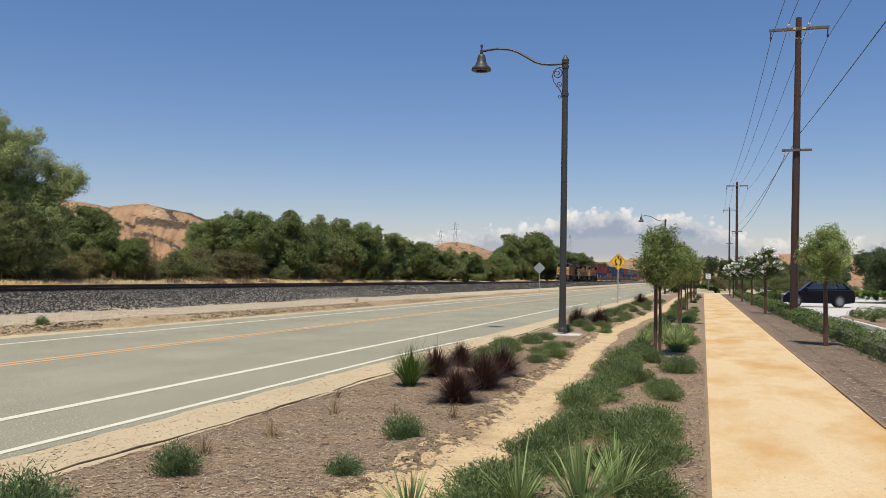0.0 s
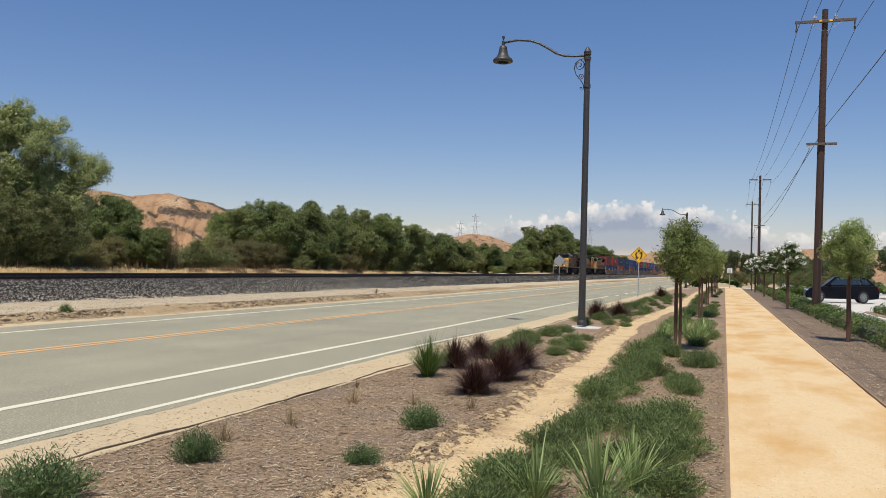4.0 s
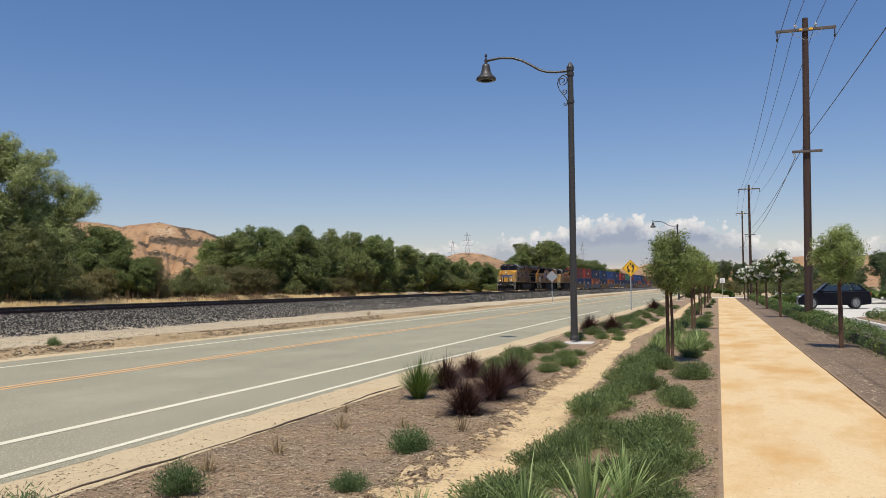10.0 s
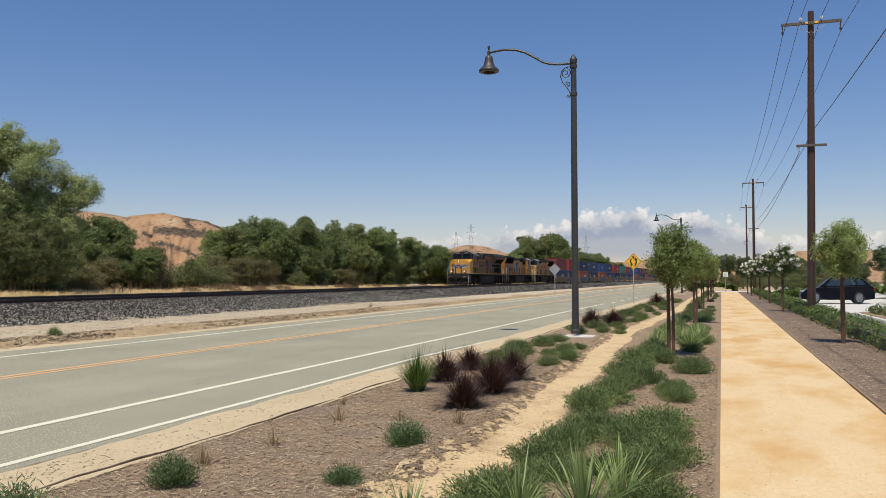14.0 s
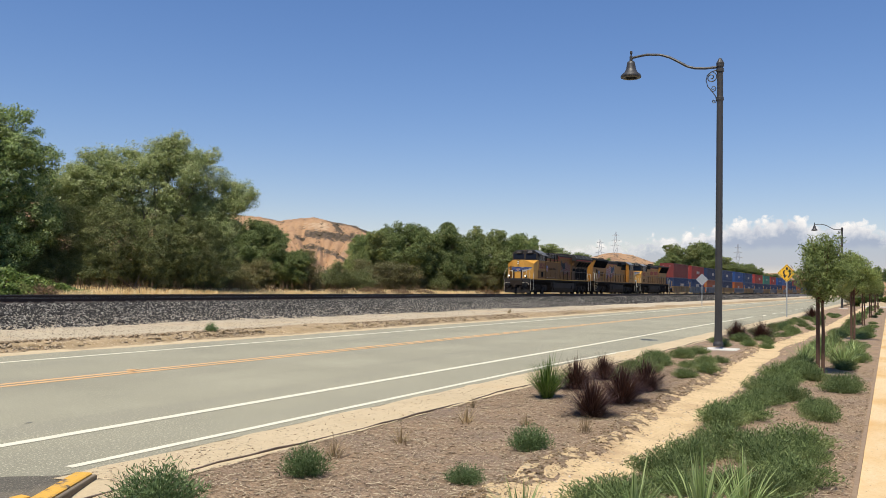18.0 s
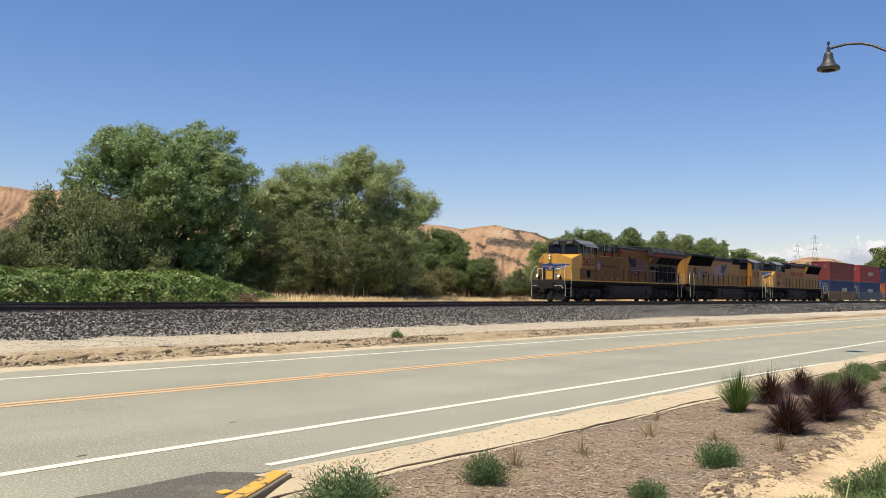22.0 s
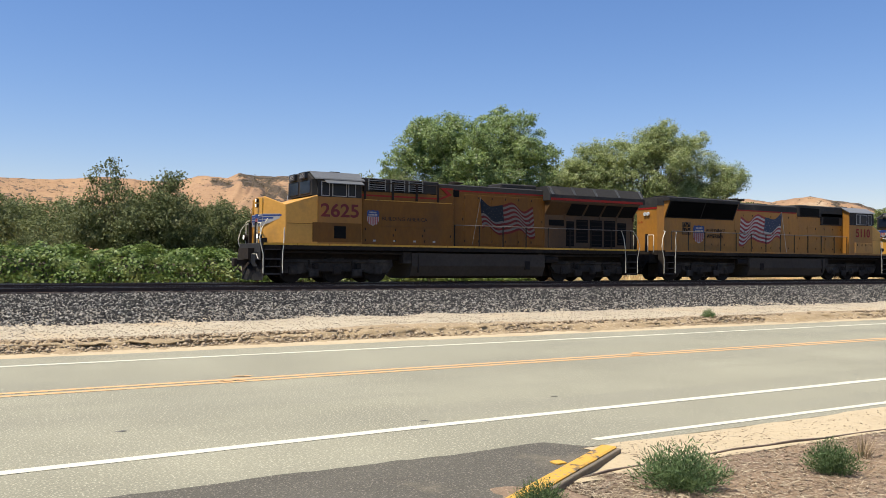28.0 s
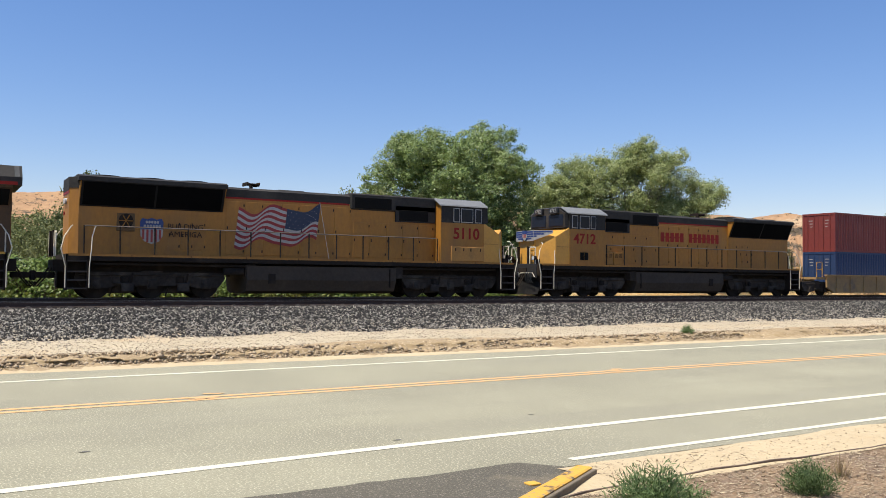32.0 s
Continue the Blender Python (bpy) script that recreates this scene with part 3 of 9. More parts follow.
def tube(bm, pts, radii, sides=6, cap=True):
    """A tapered tube along a line of points."""
    pts = [Vector(p) for p in pts]
    if isinstance(radii, (int, float)):
        radii = [radii] * len(pts)
    rings = []
    for i, p in enumerate(pts):
        d = (pts[min(i + 1, len(pts) - 1)] - pts[max(i - 1, 0)]).normalized()
        a = d.cross(Vector((0, 0, 1)) if abs(d.z) < 0.9 else Vector((0, 1, 0))).normalized()
        b = d.cross(a)
        rings.append([bm.verts.new(p + (a * math.cos(k * math.tau / sides) + b * math.sin(k * math.tau / sides)) * radii[i]) for k in range(sides)])
    for r, q in zip(rings, rings[1:]):
        for k in range(sides):
            bm.faces.new((r[k], r[(k + 1) % sides], q[(k + 1) % sides], q[k]))
    if cap:
        bm.faces.new(rings[0][::-1])
        bm.faces.new(rings[-1])
    return bm


def lathe(bm, profile, sides=20, centre=(0, 0, 0)):
    """Turns a profile of radius and height about the upright axis."""
    cx, cy, cz = centre
    rings = [[bm.verts.new((cx + r * math.cos(k * math.tau / sides), cy + r * math.sin(k * math.tau / sides), cz + z)) for k in range(sides)] for r, z in profile]
    for r, q in zip(rings, rings[1:]):
        for k in range(sides):
            bm.faces.new((r[k], r[(k + 1) % sides], q[(k + 1) % sides], q[k]))
    bm.faces.new(rings[0][::-1])
    bm.faces.new(rings[-1])
    return bm


def disc(bm, centre, radius, half, axis=0, sides=24):
    """A short cylinder across an axis."""
    ring = [(radius * math.cos(k * math.tau / sides), radius * math.sin(k * math.tau / sides)) for k in range(sides)]
    others = [i for i in range(3) if i != axis]
    outline = [(centre[others[0]] + u, centre[others[1]] + v) for u, v in ring]
    return prism(bm, outline, axis, centre[axis] - half, centre[axis] + half)


def fractal(x, y, scale, octaves=4, gain=0.5):
    v, a, s = 0.0, 1.0, scale
    for _ in range(octaves):
        v += a * noise.noise((x * s, y * s, 3.7 * s))
        a, s = a * gain, s * 2.03
    return v


def strip(name, xs, ys, height, material, label, category, kind="structure"):
    """A sheet of ground over a grid of x and y whose height is a function of both."""
    verts = [(x, y, height(x, y)) for y in ys for x in xs]
    w = len(xs)
    faces = [(j * w + i, j * w + i + 1, (j + 1) * w + i + 1, (j + 1) * w + i) for j in range(len(ys) - 1) for i in range(w - 1)]
    ob = new(name, raw_mesh(name, verts, faces, material))
    smooth(ob)
    return tagged(ob, label, category, kind=kind)


def steps(a, b, n):
    return [a + (b - a) * k / n for k in range(n + 1)]


def stretch_steps(*runs):
    """Rows that stand closer where the camera is near: runs of (start, end, step)."""
    out = []
    for a, b, s in runs:
        n = max(1, round((b - a) / s))
        out += steps(a, b, n)[: n]
    return out + [runs[-1][1]]


RNG = np.random.default_rng(7)


def leaf_mesh(name, centres, aims, length, width, material, rng=RNG, facing=None):
    """Leaves as kites: centres, the ways they point, their sizes and, where given, the ways their blades face."""
    n = len(centres)
    if facing is not None:
        facing = facing / np.maximum(np.linalg.norm(facing, axis=1, keepdims=True), 1e-6)
        aims = aims - facing * (aims * facing).sum(1, keepdims=True)
    aims = aims / np.maximum(np.linalg.norm(aims, axis=1, keepdims=True), 1e-6)
    side = np.cross(aims, rng.normal(size=(n, 3)) if facing is None else facing)
    side /= np.maximum(np.linalg.norm(side, axis=1, keepdims=True), 1e-6)
    ln = (np.asarray(length) * rng.uniform(0.7, 1.25, n))[:, None]
    wd = (np.asarray(width) * rng.uniform(0.75, 1.2, n))[:, None]
    c = np.asarray(centres)
    v = np.stack([c - aims * ln * 0.5, c + side * wd * 0.5 - aims * ln * 0.08, c + aims * ln * 0.5, c - side * wd * 0.5 - aims * ln * 0.08], 1)
    return raw_mesh(name, v.reshape(-1, 3), np.arange(4 * n).reshape(-1, 4), material)


def in_lobes(lobes, n, rng, shell=0.55):
    """Points within ellipsoid lobes (x, y, z, rx, ry, rz), most of them near the skin, and the ways outward."""
    lobes = np.array(lobes, float)
    vol = (lobes[:, 3] * lobes[:, 4] * lobes[:, 5]) ** 0.7
    pick = rng.choice(len(lobes), n, p=vol / vol.sum())
    d = rng.normal(size=(n, 3))
    d /= np.linalg.norm(d, axis=1, keepdims=True)
    r = shell + (1 - shell) * rng.uniform(0, 1, n) ** 0.7
    return lobes[pick, :3] + d * r[:, None] * lobes[pick, 3:], d


def in_ball(n, rng):
    d = rng.normal(size=(n, 3))
    return d / np.linalg.norm(d, axis=1, keepdims=True) * rng.uniform(0, 1, (n, 1)) ** 0.45


def crown_mesh(name, lobes, clumps, per, spread, leaf, width, material, seed, low=0.3, shell=0.55, droop=0.0, flat=0.55):
    """A crown: sprays of leaves on the skin of its lobes; the blades of a spray face outward and up, so that each spray has a lit and a shaded side."""
    rng = np.random.default_rng(seed)
    c, out = in_lobes(lobes, clumps, rng, shell)
    keep = c[:, 2] > low
    c, out = c[keep], out[keep]
    size = rng.uniform(0.5, 1.35, len(c)) * spread
    d = in_ball(len(c) * per, rng)
    way = np.repeat(out, per, 0)
    pts = np.repeat(c, per, 0) + d * np.repeat(size, per)[:, None] * (1.0, 1.0, 0.7)
    aims = way * 0.5 + rng.normal(size=pts.shape) * 0.8
    aims[:, 2] -= droop
    facing = way * 0.6 + d * 0.9 + np.array((0, 0, 0.45)) + rng.normal(size=pts.shape) * flat
    pts[:, 2] = np.maximum(pts[:, 2], low * 0.5)
    return leaf_mesh(name, pts, aims, leaf, width, material, rng, facing)


def limbs(bm, lobes, trunk_h, r0, seed, twigs=3, lean=(0, 0)):
    """A trunk that parts into limbs, which reach the lobes of the crown."""
    rnd = random.Random(seed)
    top = Vector((lean[0], lean[1], trunk_h))
    tube(bm, [(0, 0, -0.3), (0.05 * lean[0], 0.05 * lean[1], 0.2), top * 0.55, top], [r0 * 1.35, r0 * 1.05, r0 * 0.9, r0 * 0.75], 10)
    for i, (lx, ly, lz, rx, ry, rz) in enumerate(lobes):
        thin = 1.0 if i < 13 else 0.35
        end = Vector((lx, ly, lz + rz * 0.3))
        mid = top.lerp(end, 0.5) + Vector((rnd.uniform(-0.4, 0.4), rnd.uniform(-0.4, 0.4), rnd.uniform(0, 0.5)))
        tube(bm, [top * rnd.uniform(0.7, 1.0), mid, end], [r0 * 0.42 * thin, r0 * 0.26 * thin, r0 * 0.08 * thin], 6)
        for _ in range(twigs if i < 13 else 1):
            a = mid.lerp(end, rnd.uniform(0, 1))
            b = a + Vector((rnd.uniform(-1, 1) * rx, rnd.uniform(-1, 1) * ry, rnd.uniform(-0.3, 0.8) * rz)) * 0.8
            tube(bm, [a, a.lerp(b, 0.5) + Vector((0, 0, 0.15)), b], [r0 * 0.16, r0 * 0.1, r0 * 0.03], 4)
    return bm


# ---- ground ----
RAIL_X, RAIL_Z = -35.0, 0.70
SIDING_X, SIDING_Z = -31.0, 0.68


far_ys = stretch_steps((-4000, -400, 600), (-400, -60, 40), (-60, 420, 12), (420, 4200, 420))
far_xs = stretch_steps((-4200, -500, 420), (-500, -60, 40), (-60, 60, 8), (60, 500, 40), (500, 4200, 420))


def ground_z(x, y):
    if x < -39:
        return -0.25
    return -0.18


strip("ground", far_xs, far_ys, ground_z, M["ground"], "dry tan open ground reaching out to the hills", "ground")

near_ys = stretch_steps((-30, 0, 3), (0, 30, 0.4), (30, 80, 1.5), (80, 420, 10))
strip("road", stretch_steps((-15.7, -5.72, 0.55)), near_ys, lambda x, y: 0.0, M["asphalt"],
      "worn pale grey two-lane asphalt road with bike lane", "road")


def verge_z(x, y):
    return 0.008 + 0.016 * math.exp(-((x + 5.25) / 0.3) ** 2) + 0.010 * fractal(x, y, 2.2, 3) - 0.03 * max(0.0, min(1.0, (-5.72 + 0.05 * noise.noise((0, y * 1.1, 3.0)) - x) / 0.08))


vy = stretch_steps((4.55, 30, 0.15), (30, 80, 1.0), (80, 300, 10))
strip("verge", steps(-5.86, -4.86, 10), vy, verge_z, M["dirt"], "sandy dirt verge between the road and edging board", "verge")


def trail_x(y):
    return -2.10 - 0.041 * min(16.0, max(0.0, y - 9)) + 0.03 * max(0.0, y - 27) * (y < 45) + 0.54 * (y >= 45) + 0.05 * math.sin(y * 0.9)


def bed_z(x, y):
    mound = 0.004 + 0.025 * math.sin((x + 4.9) / 4.8 * math.pi)
    trail = math.exp(-(((x - trail_x(y)) / 0.33) ** 4))
    lip_side = math.exp(-(((x - trail_x(y) + 0.58) / 0.16) ** 2)) * (0.5 + 0.9 * noise.noise((y * 0.9, 0.0, 6.0)))
    return mound - 0.075 * trail + 0.035 * lip_side + 0.014 * fractal(x, y, 2.5, 3)


bed_ys = stretch_steps((2.2, 16, 0.14), (16, 40, 0.4), (40, 104, 2.0))
bed_xs = steps(-4.96, -0.12, 66)
strip("planting_bed", bed_xs, bed_ys, bed_z, M["mulch"], "planting bed covered in weathered bark mulch", "planting bed")


def trail_z(x, y):
    return bed_z(x, y) + 0.012 + 0.012 * fractal(x + 9, y, 3.0, 3) - 0.03 * abs((x - trail_x(y)) / 0.36) ** 4


def trail_mesh():
    verts, w = [], 13
    ys = stretch_steps((2.2, 18, 0.06), (18, 40, 0.4), (40, 104, 2.0))
    for y in ys:
        c = trail_x(y)
        for k in range(w):
            u = (k / (w - 1) - 0.5) * 2
            x = c + u * (0.31 + 0.08 * noise.noise((y * 0.45, u, 4.0)) + 0.07 * noise.noise((y * 2.1, u * 2, 1.0)) + 0.07 * noise.noise((y * 6.3, u * 2, 7.0)))
            verts.append((x, y, trail_z(x, y)))
    faces = [(j * w + i, j * w + i + 1, (j + 1) * w + i + 1, (j + 1) * w + i) for j in range(len(ys) - 1) for i in range(w - 1)]
    ob = new("dirt_trail", raw_mesh("dirt_trail", verts, faces, M["trail"]))
    smooth(ob)
    tagged(ob, "trodden sandy trail winding through the mulch bed", "trail", kind="structure")


trail_mesh()


def sand_spills():
    """Thin tongues of sand that lie over the mulch along both edges of the trail."""
    rr = random.Random(77)
    bm = bmesh.new()
    for _ in range(520):
        y = 4.9 + 26 * rr.random() ** 1.7
        side = rr.choice((-1, -1, 1))
        r = rr.uniform(0.012, 0.065) * (1.2 if side < 0 else 0.8)
        cx, cy = trail_x(y) + side * (0.27 + 0.24 * rr.random() ** 1.6), y
        ring = []
        n = 11
        for k in range(n):
            a, q = k * math.tau / n, r * rr.uniform(0.55, 1.25)
            px, py = cx + q * 0.8 * math.cos(a), cy + q * 1.6 * math.sin(a)
            ring.append(bm.verts.new((px, py, bed_z(px, py) + 0.004)))
        top = bm.verts.new((cx, cy, bed_z(cx, cy) + 0.012))
        for k in range(n):
            bm.faces.new((ring[k], ring[(k + 1) % n], top))
    tagged(smooth(part("sand_spills", bm, M["trail"])), "tongues of sand washed over the mulch beside the trail", "sand", kind="stuff")


sand_spills()


def path_z(x, y):
    return 0.006 + 0.008 * fractal(x, y, 0.9, 3)


strip("path", steps(-0.1, 1.72, 14), stretch_steps((-12, 40, 0.4), (40, 104, 2.0)), path_z, M["path"], "tan decomposed-granite footpath with rusty stains", "footpath")
strip("bed_right", steps(1.74, 4.2, 12), stretch_steps((-12, 40, 0.5), (40, 104, 2.0)), lambda x, y: 0.004 + 0.015 * fractal(x, y, 2.0, 3), M["mulch_grey"],
      "mulched strip between the footpath and a car park", "planting bed")
for x0 in (-0.13, 1.72):
    bm = bmesh.new()
    for k in range(20):
        y0, y1 = -12 + 5.8 * k, -12 + 5.8 * (k + 1) - 0.012
        box(bm, x0, x0 + 0.035, y0, y1, -0.05, 0.030 + 0.005 * math.sin(k * 2.1))
    tagged(part("path_edging", bm, M["edging"]), "thin tan edging board along the footpath", "edging", kind="structure")
bm = bmesh.new()
pts = [(-3.1, 1.7, 0.0), (-4.1, 2.7, 0.0), (-4.75, 3.5, 0.0)] + [(-4.93 + 0.03 * math.sin(y * 0.9) + 0.01 * math.sin(y * 3.1) + 0.008 * math.sin(y * 9.7), y, 0.008 * math.sin(y * 2.3) + 0.004 * math.sin(y * 7.1)) for y in steps(4.2, 66, 170)]
for p, q in zip(pts, pts[1:]):
    d = (Vector(q) - Vector(p)).normalized()
    s = Vector((d.y, -d.x, 0)) * 0.010
    a, b = Vector(p), Vector(q)
    vs = [bm.verts.new(v) for v in (a - s, a + s, b + s, b - s)]
    ws = [bm.verts.new(v + Vector((0, 0, 0.024))) for v in (a - s, a + s, b + s, b - s)]
    bm.faces.new(ws)
    for k in range(4):
        bm.faces.new((vs[k], vs[(k + 1) % 4], ws[(k + 1) % 4], ws[k]))
tagged(part("edging_board", bm, M["board"]), "dark weathered bender-board edging along the mulch bed", "edging", kind="structure")

# road markings
def line_band(name, pts, half, material, label, z=0.004):
    bm = bmesh.new()
    prev = None
    for x, y in pts:
        zz = z
        j = 0.008 * noise.noise((x * 3, y * 5, 1.3))
        row = (bm.verts.new((x - half + j, y, zz)), bm.verts.new((x + half + j, y, zz)))
        if prev:
            bm.faces.new((prev[0], prev[1], row[1], row[0]))
        prev = row
    return tagged(part(name, bm, material), label, "road marking", kind="structure")


mark_ys = stretch_steps((-30, 0, 2), (0, 54, 0.5))
long_ys = stretch_steps((-30, 0, 2), (0, 60, 0.5), (60, 380, 8))
line_band("bike_lane_line", [(-7.17 - 0.02 * math.sin(y * 0.2) + 0.10 * min(1.0, max(0.0, (4.0 - y) / 4.0)), y) for y in mark_ys], 0.07, M["white_line"], "solid white bike-lane line on the asphalt")
for k in range(12):
    y = 56.6 + 5.2 * k
    line_band("lane_dash", [(-6.92, y), (-6.92, y + 1.6)], 0.085, M["white_line"], "short white lane dash on the asphalt")


def outer_x(y):
    k = min(1.0, max(0.0, (y - 15) / 17))
    k = k * k * (3 - 2 * k)
    m = min(1.0, max(0.0, (y - 46) / 40))
    return -5.93 + 0.72 * k - 0.4 * m


line_band("edge_line", [(outer_x(y), y) for y in stretch_steps((4.9, 60, 0.5), (60, 380, 8))], 0.05, M["white_line"], "white edge line along the sandy verge")
line_band("far_edge_line", [(-14.15, y) for y in long_ys], 0.068, M["white_line"], "white edge line on the far side of the road")
for dx in (-0.118, 0.118):
    line_band("centre_line", [(-11.17 + dx, y) for y in long_ys], 0.062, M["yellow_line"], "yellow centre line of the road")
bm = bmesh.new()
for y, ox in ((3.1, 0.0), (3.32, -0.35), (10.28, 0.1), (10.5, -0.25), (17.6, 0.0), (24.9, 0.0), (32.2, 0.0)):
    for q in range(5):
        a, r = random.uniform(0, math.tau), random.uniform(0.02, 0.09)
        cx, cy = -11.17 + ox + r * math.cos(a) * 0.8, y + r * math.sin(a) * 2.2
        ring = [bm.verts.new((cx + 0.04 * math.cos(k) * random.uniform(0.5, 1.2), cy + 0.10 * math.sin(k) * random.uniform(0.5, 1.2), 0.007 + 0.0008 * q)) for k in (0, 1.05, 2.1, 3.15, 4.2, 5.25)]
        bm.faces.new(ring)
tagged(part("paint_smear", bm, M["yellow_line"]), "smears of yellow paint beside the centre line", "road marking", kind="structure")
bm = bmesh.new()
for (x, y) in ((-7.45, 3.96), (-8.3, 1.2), (-7.66, 11.3), (-8.1, 6.1), (-8.6, 14.5)):
    ring = [bm.verts.new((x + 0.03 * math.cos(k) * random.uniform(0.4, 1.3), y + 0.06 * math.sin(k) * random.uniform(0.5, 1.3), 0.004)) for k in (0, 0.9, 1.8, 2.7, 3.6, 4.5, 5.4)]
    bm.faces.new(ring)
tagged(part("tar_spots", bm, M["tar"]), "small dark tar spots on the asphalt", "road stain", kind="stuff")

# driveway apron and its painted kerb
verts = [(-6.02 + 0.06 * noise.noise((y * 1.3, 2, 0)) + 0.03 * noise.noise((y * 6.0, 5, 0)), y) for y in steps(-8.0, 4.4, 120)]
bm = bmesh.new()
row0 = [bm.verts.new((x, y, 0.004)) for x, y in verts]
row1 = [bm.verts.new((x + 0.55, y, 0.0045)) for x, y in verts]
row2 = [bm.verts.new((min(-0.6, -5.42 + max(0.0, 4.60 - y) * 0.585 + 0.05 * max(0, 2.6 - y) ** 2), y, 0.005)) for x, y in verts]
for a, b in ((row0, row1), (row1, row2)):
    for k in range(len(a) - 1):
        bm.faces.new((a[k], b[k], b[k + 1], a[k + 1]))
tip = bm.verts.new((-5.62, 4.74, 0.0042))
bm.faces.new((row0[-1], row1[-1], tip))
bm.faces.new((row1[-1], row2[-1], tip))
tagged(part("driveway_apron", bm, M["patch"]), "darker asphalt driveway apron joining the road", "driveway", kind="structure")


strip("driveway_base", steps(-5.9, -0.12, 6), steps(-12, 2.3, 8), lambda x, y: -0.012, M["dirt"], "bare sandy earth beside the driveway", "ground")


def kerb_line(off):
    base = [(-5.48, 4.60), (-5.21, 4.14), (-4.94, 3.67), (-4.67, 3.21), (-4.38, 2.72), (-4.0, 2.2), (-3.4, 1.78), (-2.6, 1.5)]
    out = []
    for i, p in enumerate(base):
        a, b = Vector(base[max(0, i - 1)]), Vector(base[min(len(base) - 1, i + 1)])
        d = (b - a).normalized()
        out.append((p[0] - d.y * off, p[1] + d.x * off))
    return out


def kerb_piece(name, a, b, z0, z1, material, parent, label=""):
    bm = bmesh.new()
    la, lb = kerb_line(a), kerb_line(b)
    rows = []
    for i, (p, q) in enumerate(zip(la, lb)):
        h = z1
        rows.append([bm.verts.new((p[0], p[1], z0)), bm.verts.new((p[0], p[1], h - 0.008)), bm.verts.new((p[0] * 0.88 + q[0] * 0.12, p[1] * 0.88 + q[1] * 0.12, h)),
                     bm.verts.new((q[0] * 0.88 + p[0] * 0.12, q[1] * 0.88 + p[1] * 0.12, h)), bm.verts.new((q[0], q[1], h - 0.008)), bm.verts.new((q[0], q[1], z0))])
    for r, s in zip(rows, rows[1:]):
        for k in range(5):
            bm.faces.new((r[k], r[k + 1], s[k + 1], s[k]))
    bm.faces.new(rows[0])
    bm.faces.new(rows[-1][::-1])
    return part(name, bm, material, parent, label)


kerb = thing("driveway_kerb", "chipped yellow-painted concrete kerb beside the driveway", "kerb")
kerb_piece("painted_top", -0.01, 0.13, -0.05, 0.07, M["kerb_yellow"], kerb)
kerb_piece("rear_face", 0.132, 0.17, -0.05, 0.055, M["kerb_side"], kerb, "darker brown back of the kerb")
bm = boxes((-5.39, -5.29, 3.98, 4.08, 0.004, 0.02), bevel=0.004)
tagged(part("pavement_marker", bm, M["kerb_yellow"]), "small loose yellow marker lying by the kerb", "marker")

# sand between the kerb and the edging board
rows = [[(-5.48 + (4.60 - y) * 0.585 + 0.19 + k * (0.55 - (4.60 - y) * 0.585) / 6, y) for k in range(7)] for y in steps(3.75, 4.58, 8)]
verts = [(x, y, 0.010 + 0.02 * noise.noise((x * 3, y * 3, 2.0))) for r in rows for x, y in r]
faces = [(j * 7 + i, j * 7 + i + 1, (j + 1) * 7 + i + 1, (j + 1) * 7 + i) for j in range(8) for i in range(6)]
tagged(smooth(new("sand_corner", raw_mesh("sand_corner", verts, faces, M["dirt"]))), "sandy corner behind the painted kerb", "verge", kind="structure")

# car park
strip("car_park", stretch_steps((4.38, 60, 3)), stretch_steps((-12, 120, 3)), lambda x, y: -0.06, M["concrete"], "pale concrete car park", "car park")
tagged(part("car_park_kerb", boxes((4.2, 4.38, -12, 104, -0.1, 0.05), bevel=0.015), M["concrete"]), "low concrete kerb along the car park", "kerb", kind="structure")
bm = bmesh.new()
prism(bm, [(5.3, 30.0), (5.2, 39.5), (5.5, 40.5), (9, 40.5), (14, 40.3), (14, 30.0)], 2, -0.1, 0.13)
tagged(part("planter_island", bm, M["concrete"]), "raised concrete planter island in the car park", "kerb", kind="structure")
bm = bmesh.new()
prism(bm, [(5.5, 30.2), (5.4, 39.3), (5.65, 40.3), (9, 40.3), (13.8, 40.1), (13.8, 30.2)], 2, 0.05, 0.15)
tagged(part("planter_soil", bm, M["mulch"]), "mulched soil inside the planter island", "soil", kind="structure")
tagged(part("cross_walk_slab", boxes((-2.6, 6, 104, 110, -0.1, 0.02)), M["concrete"]), "pale concrete crossing slab at the path's end", "pavement", kind="structure")

# shoulder, eroded bank, ballast
def lip(y):
    return -16.05 - 0.22 * fractal(0, y, 0.35, 3)


bank_ys = stretch_steps((-25, -2, 1), (-2, 36, 0.1), (36, 80, 0.8), (80, 420, 10))


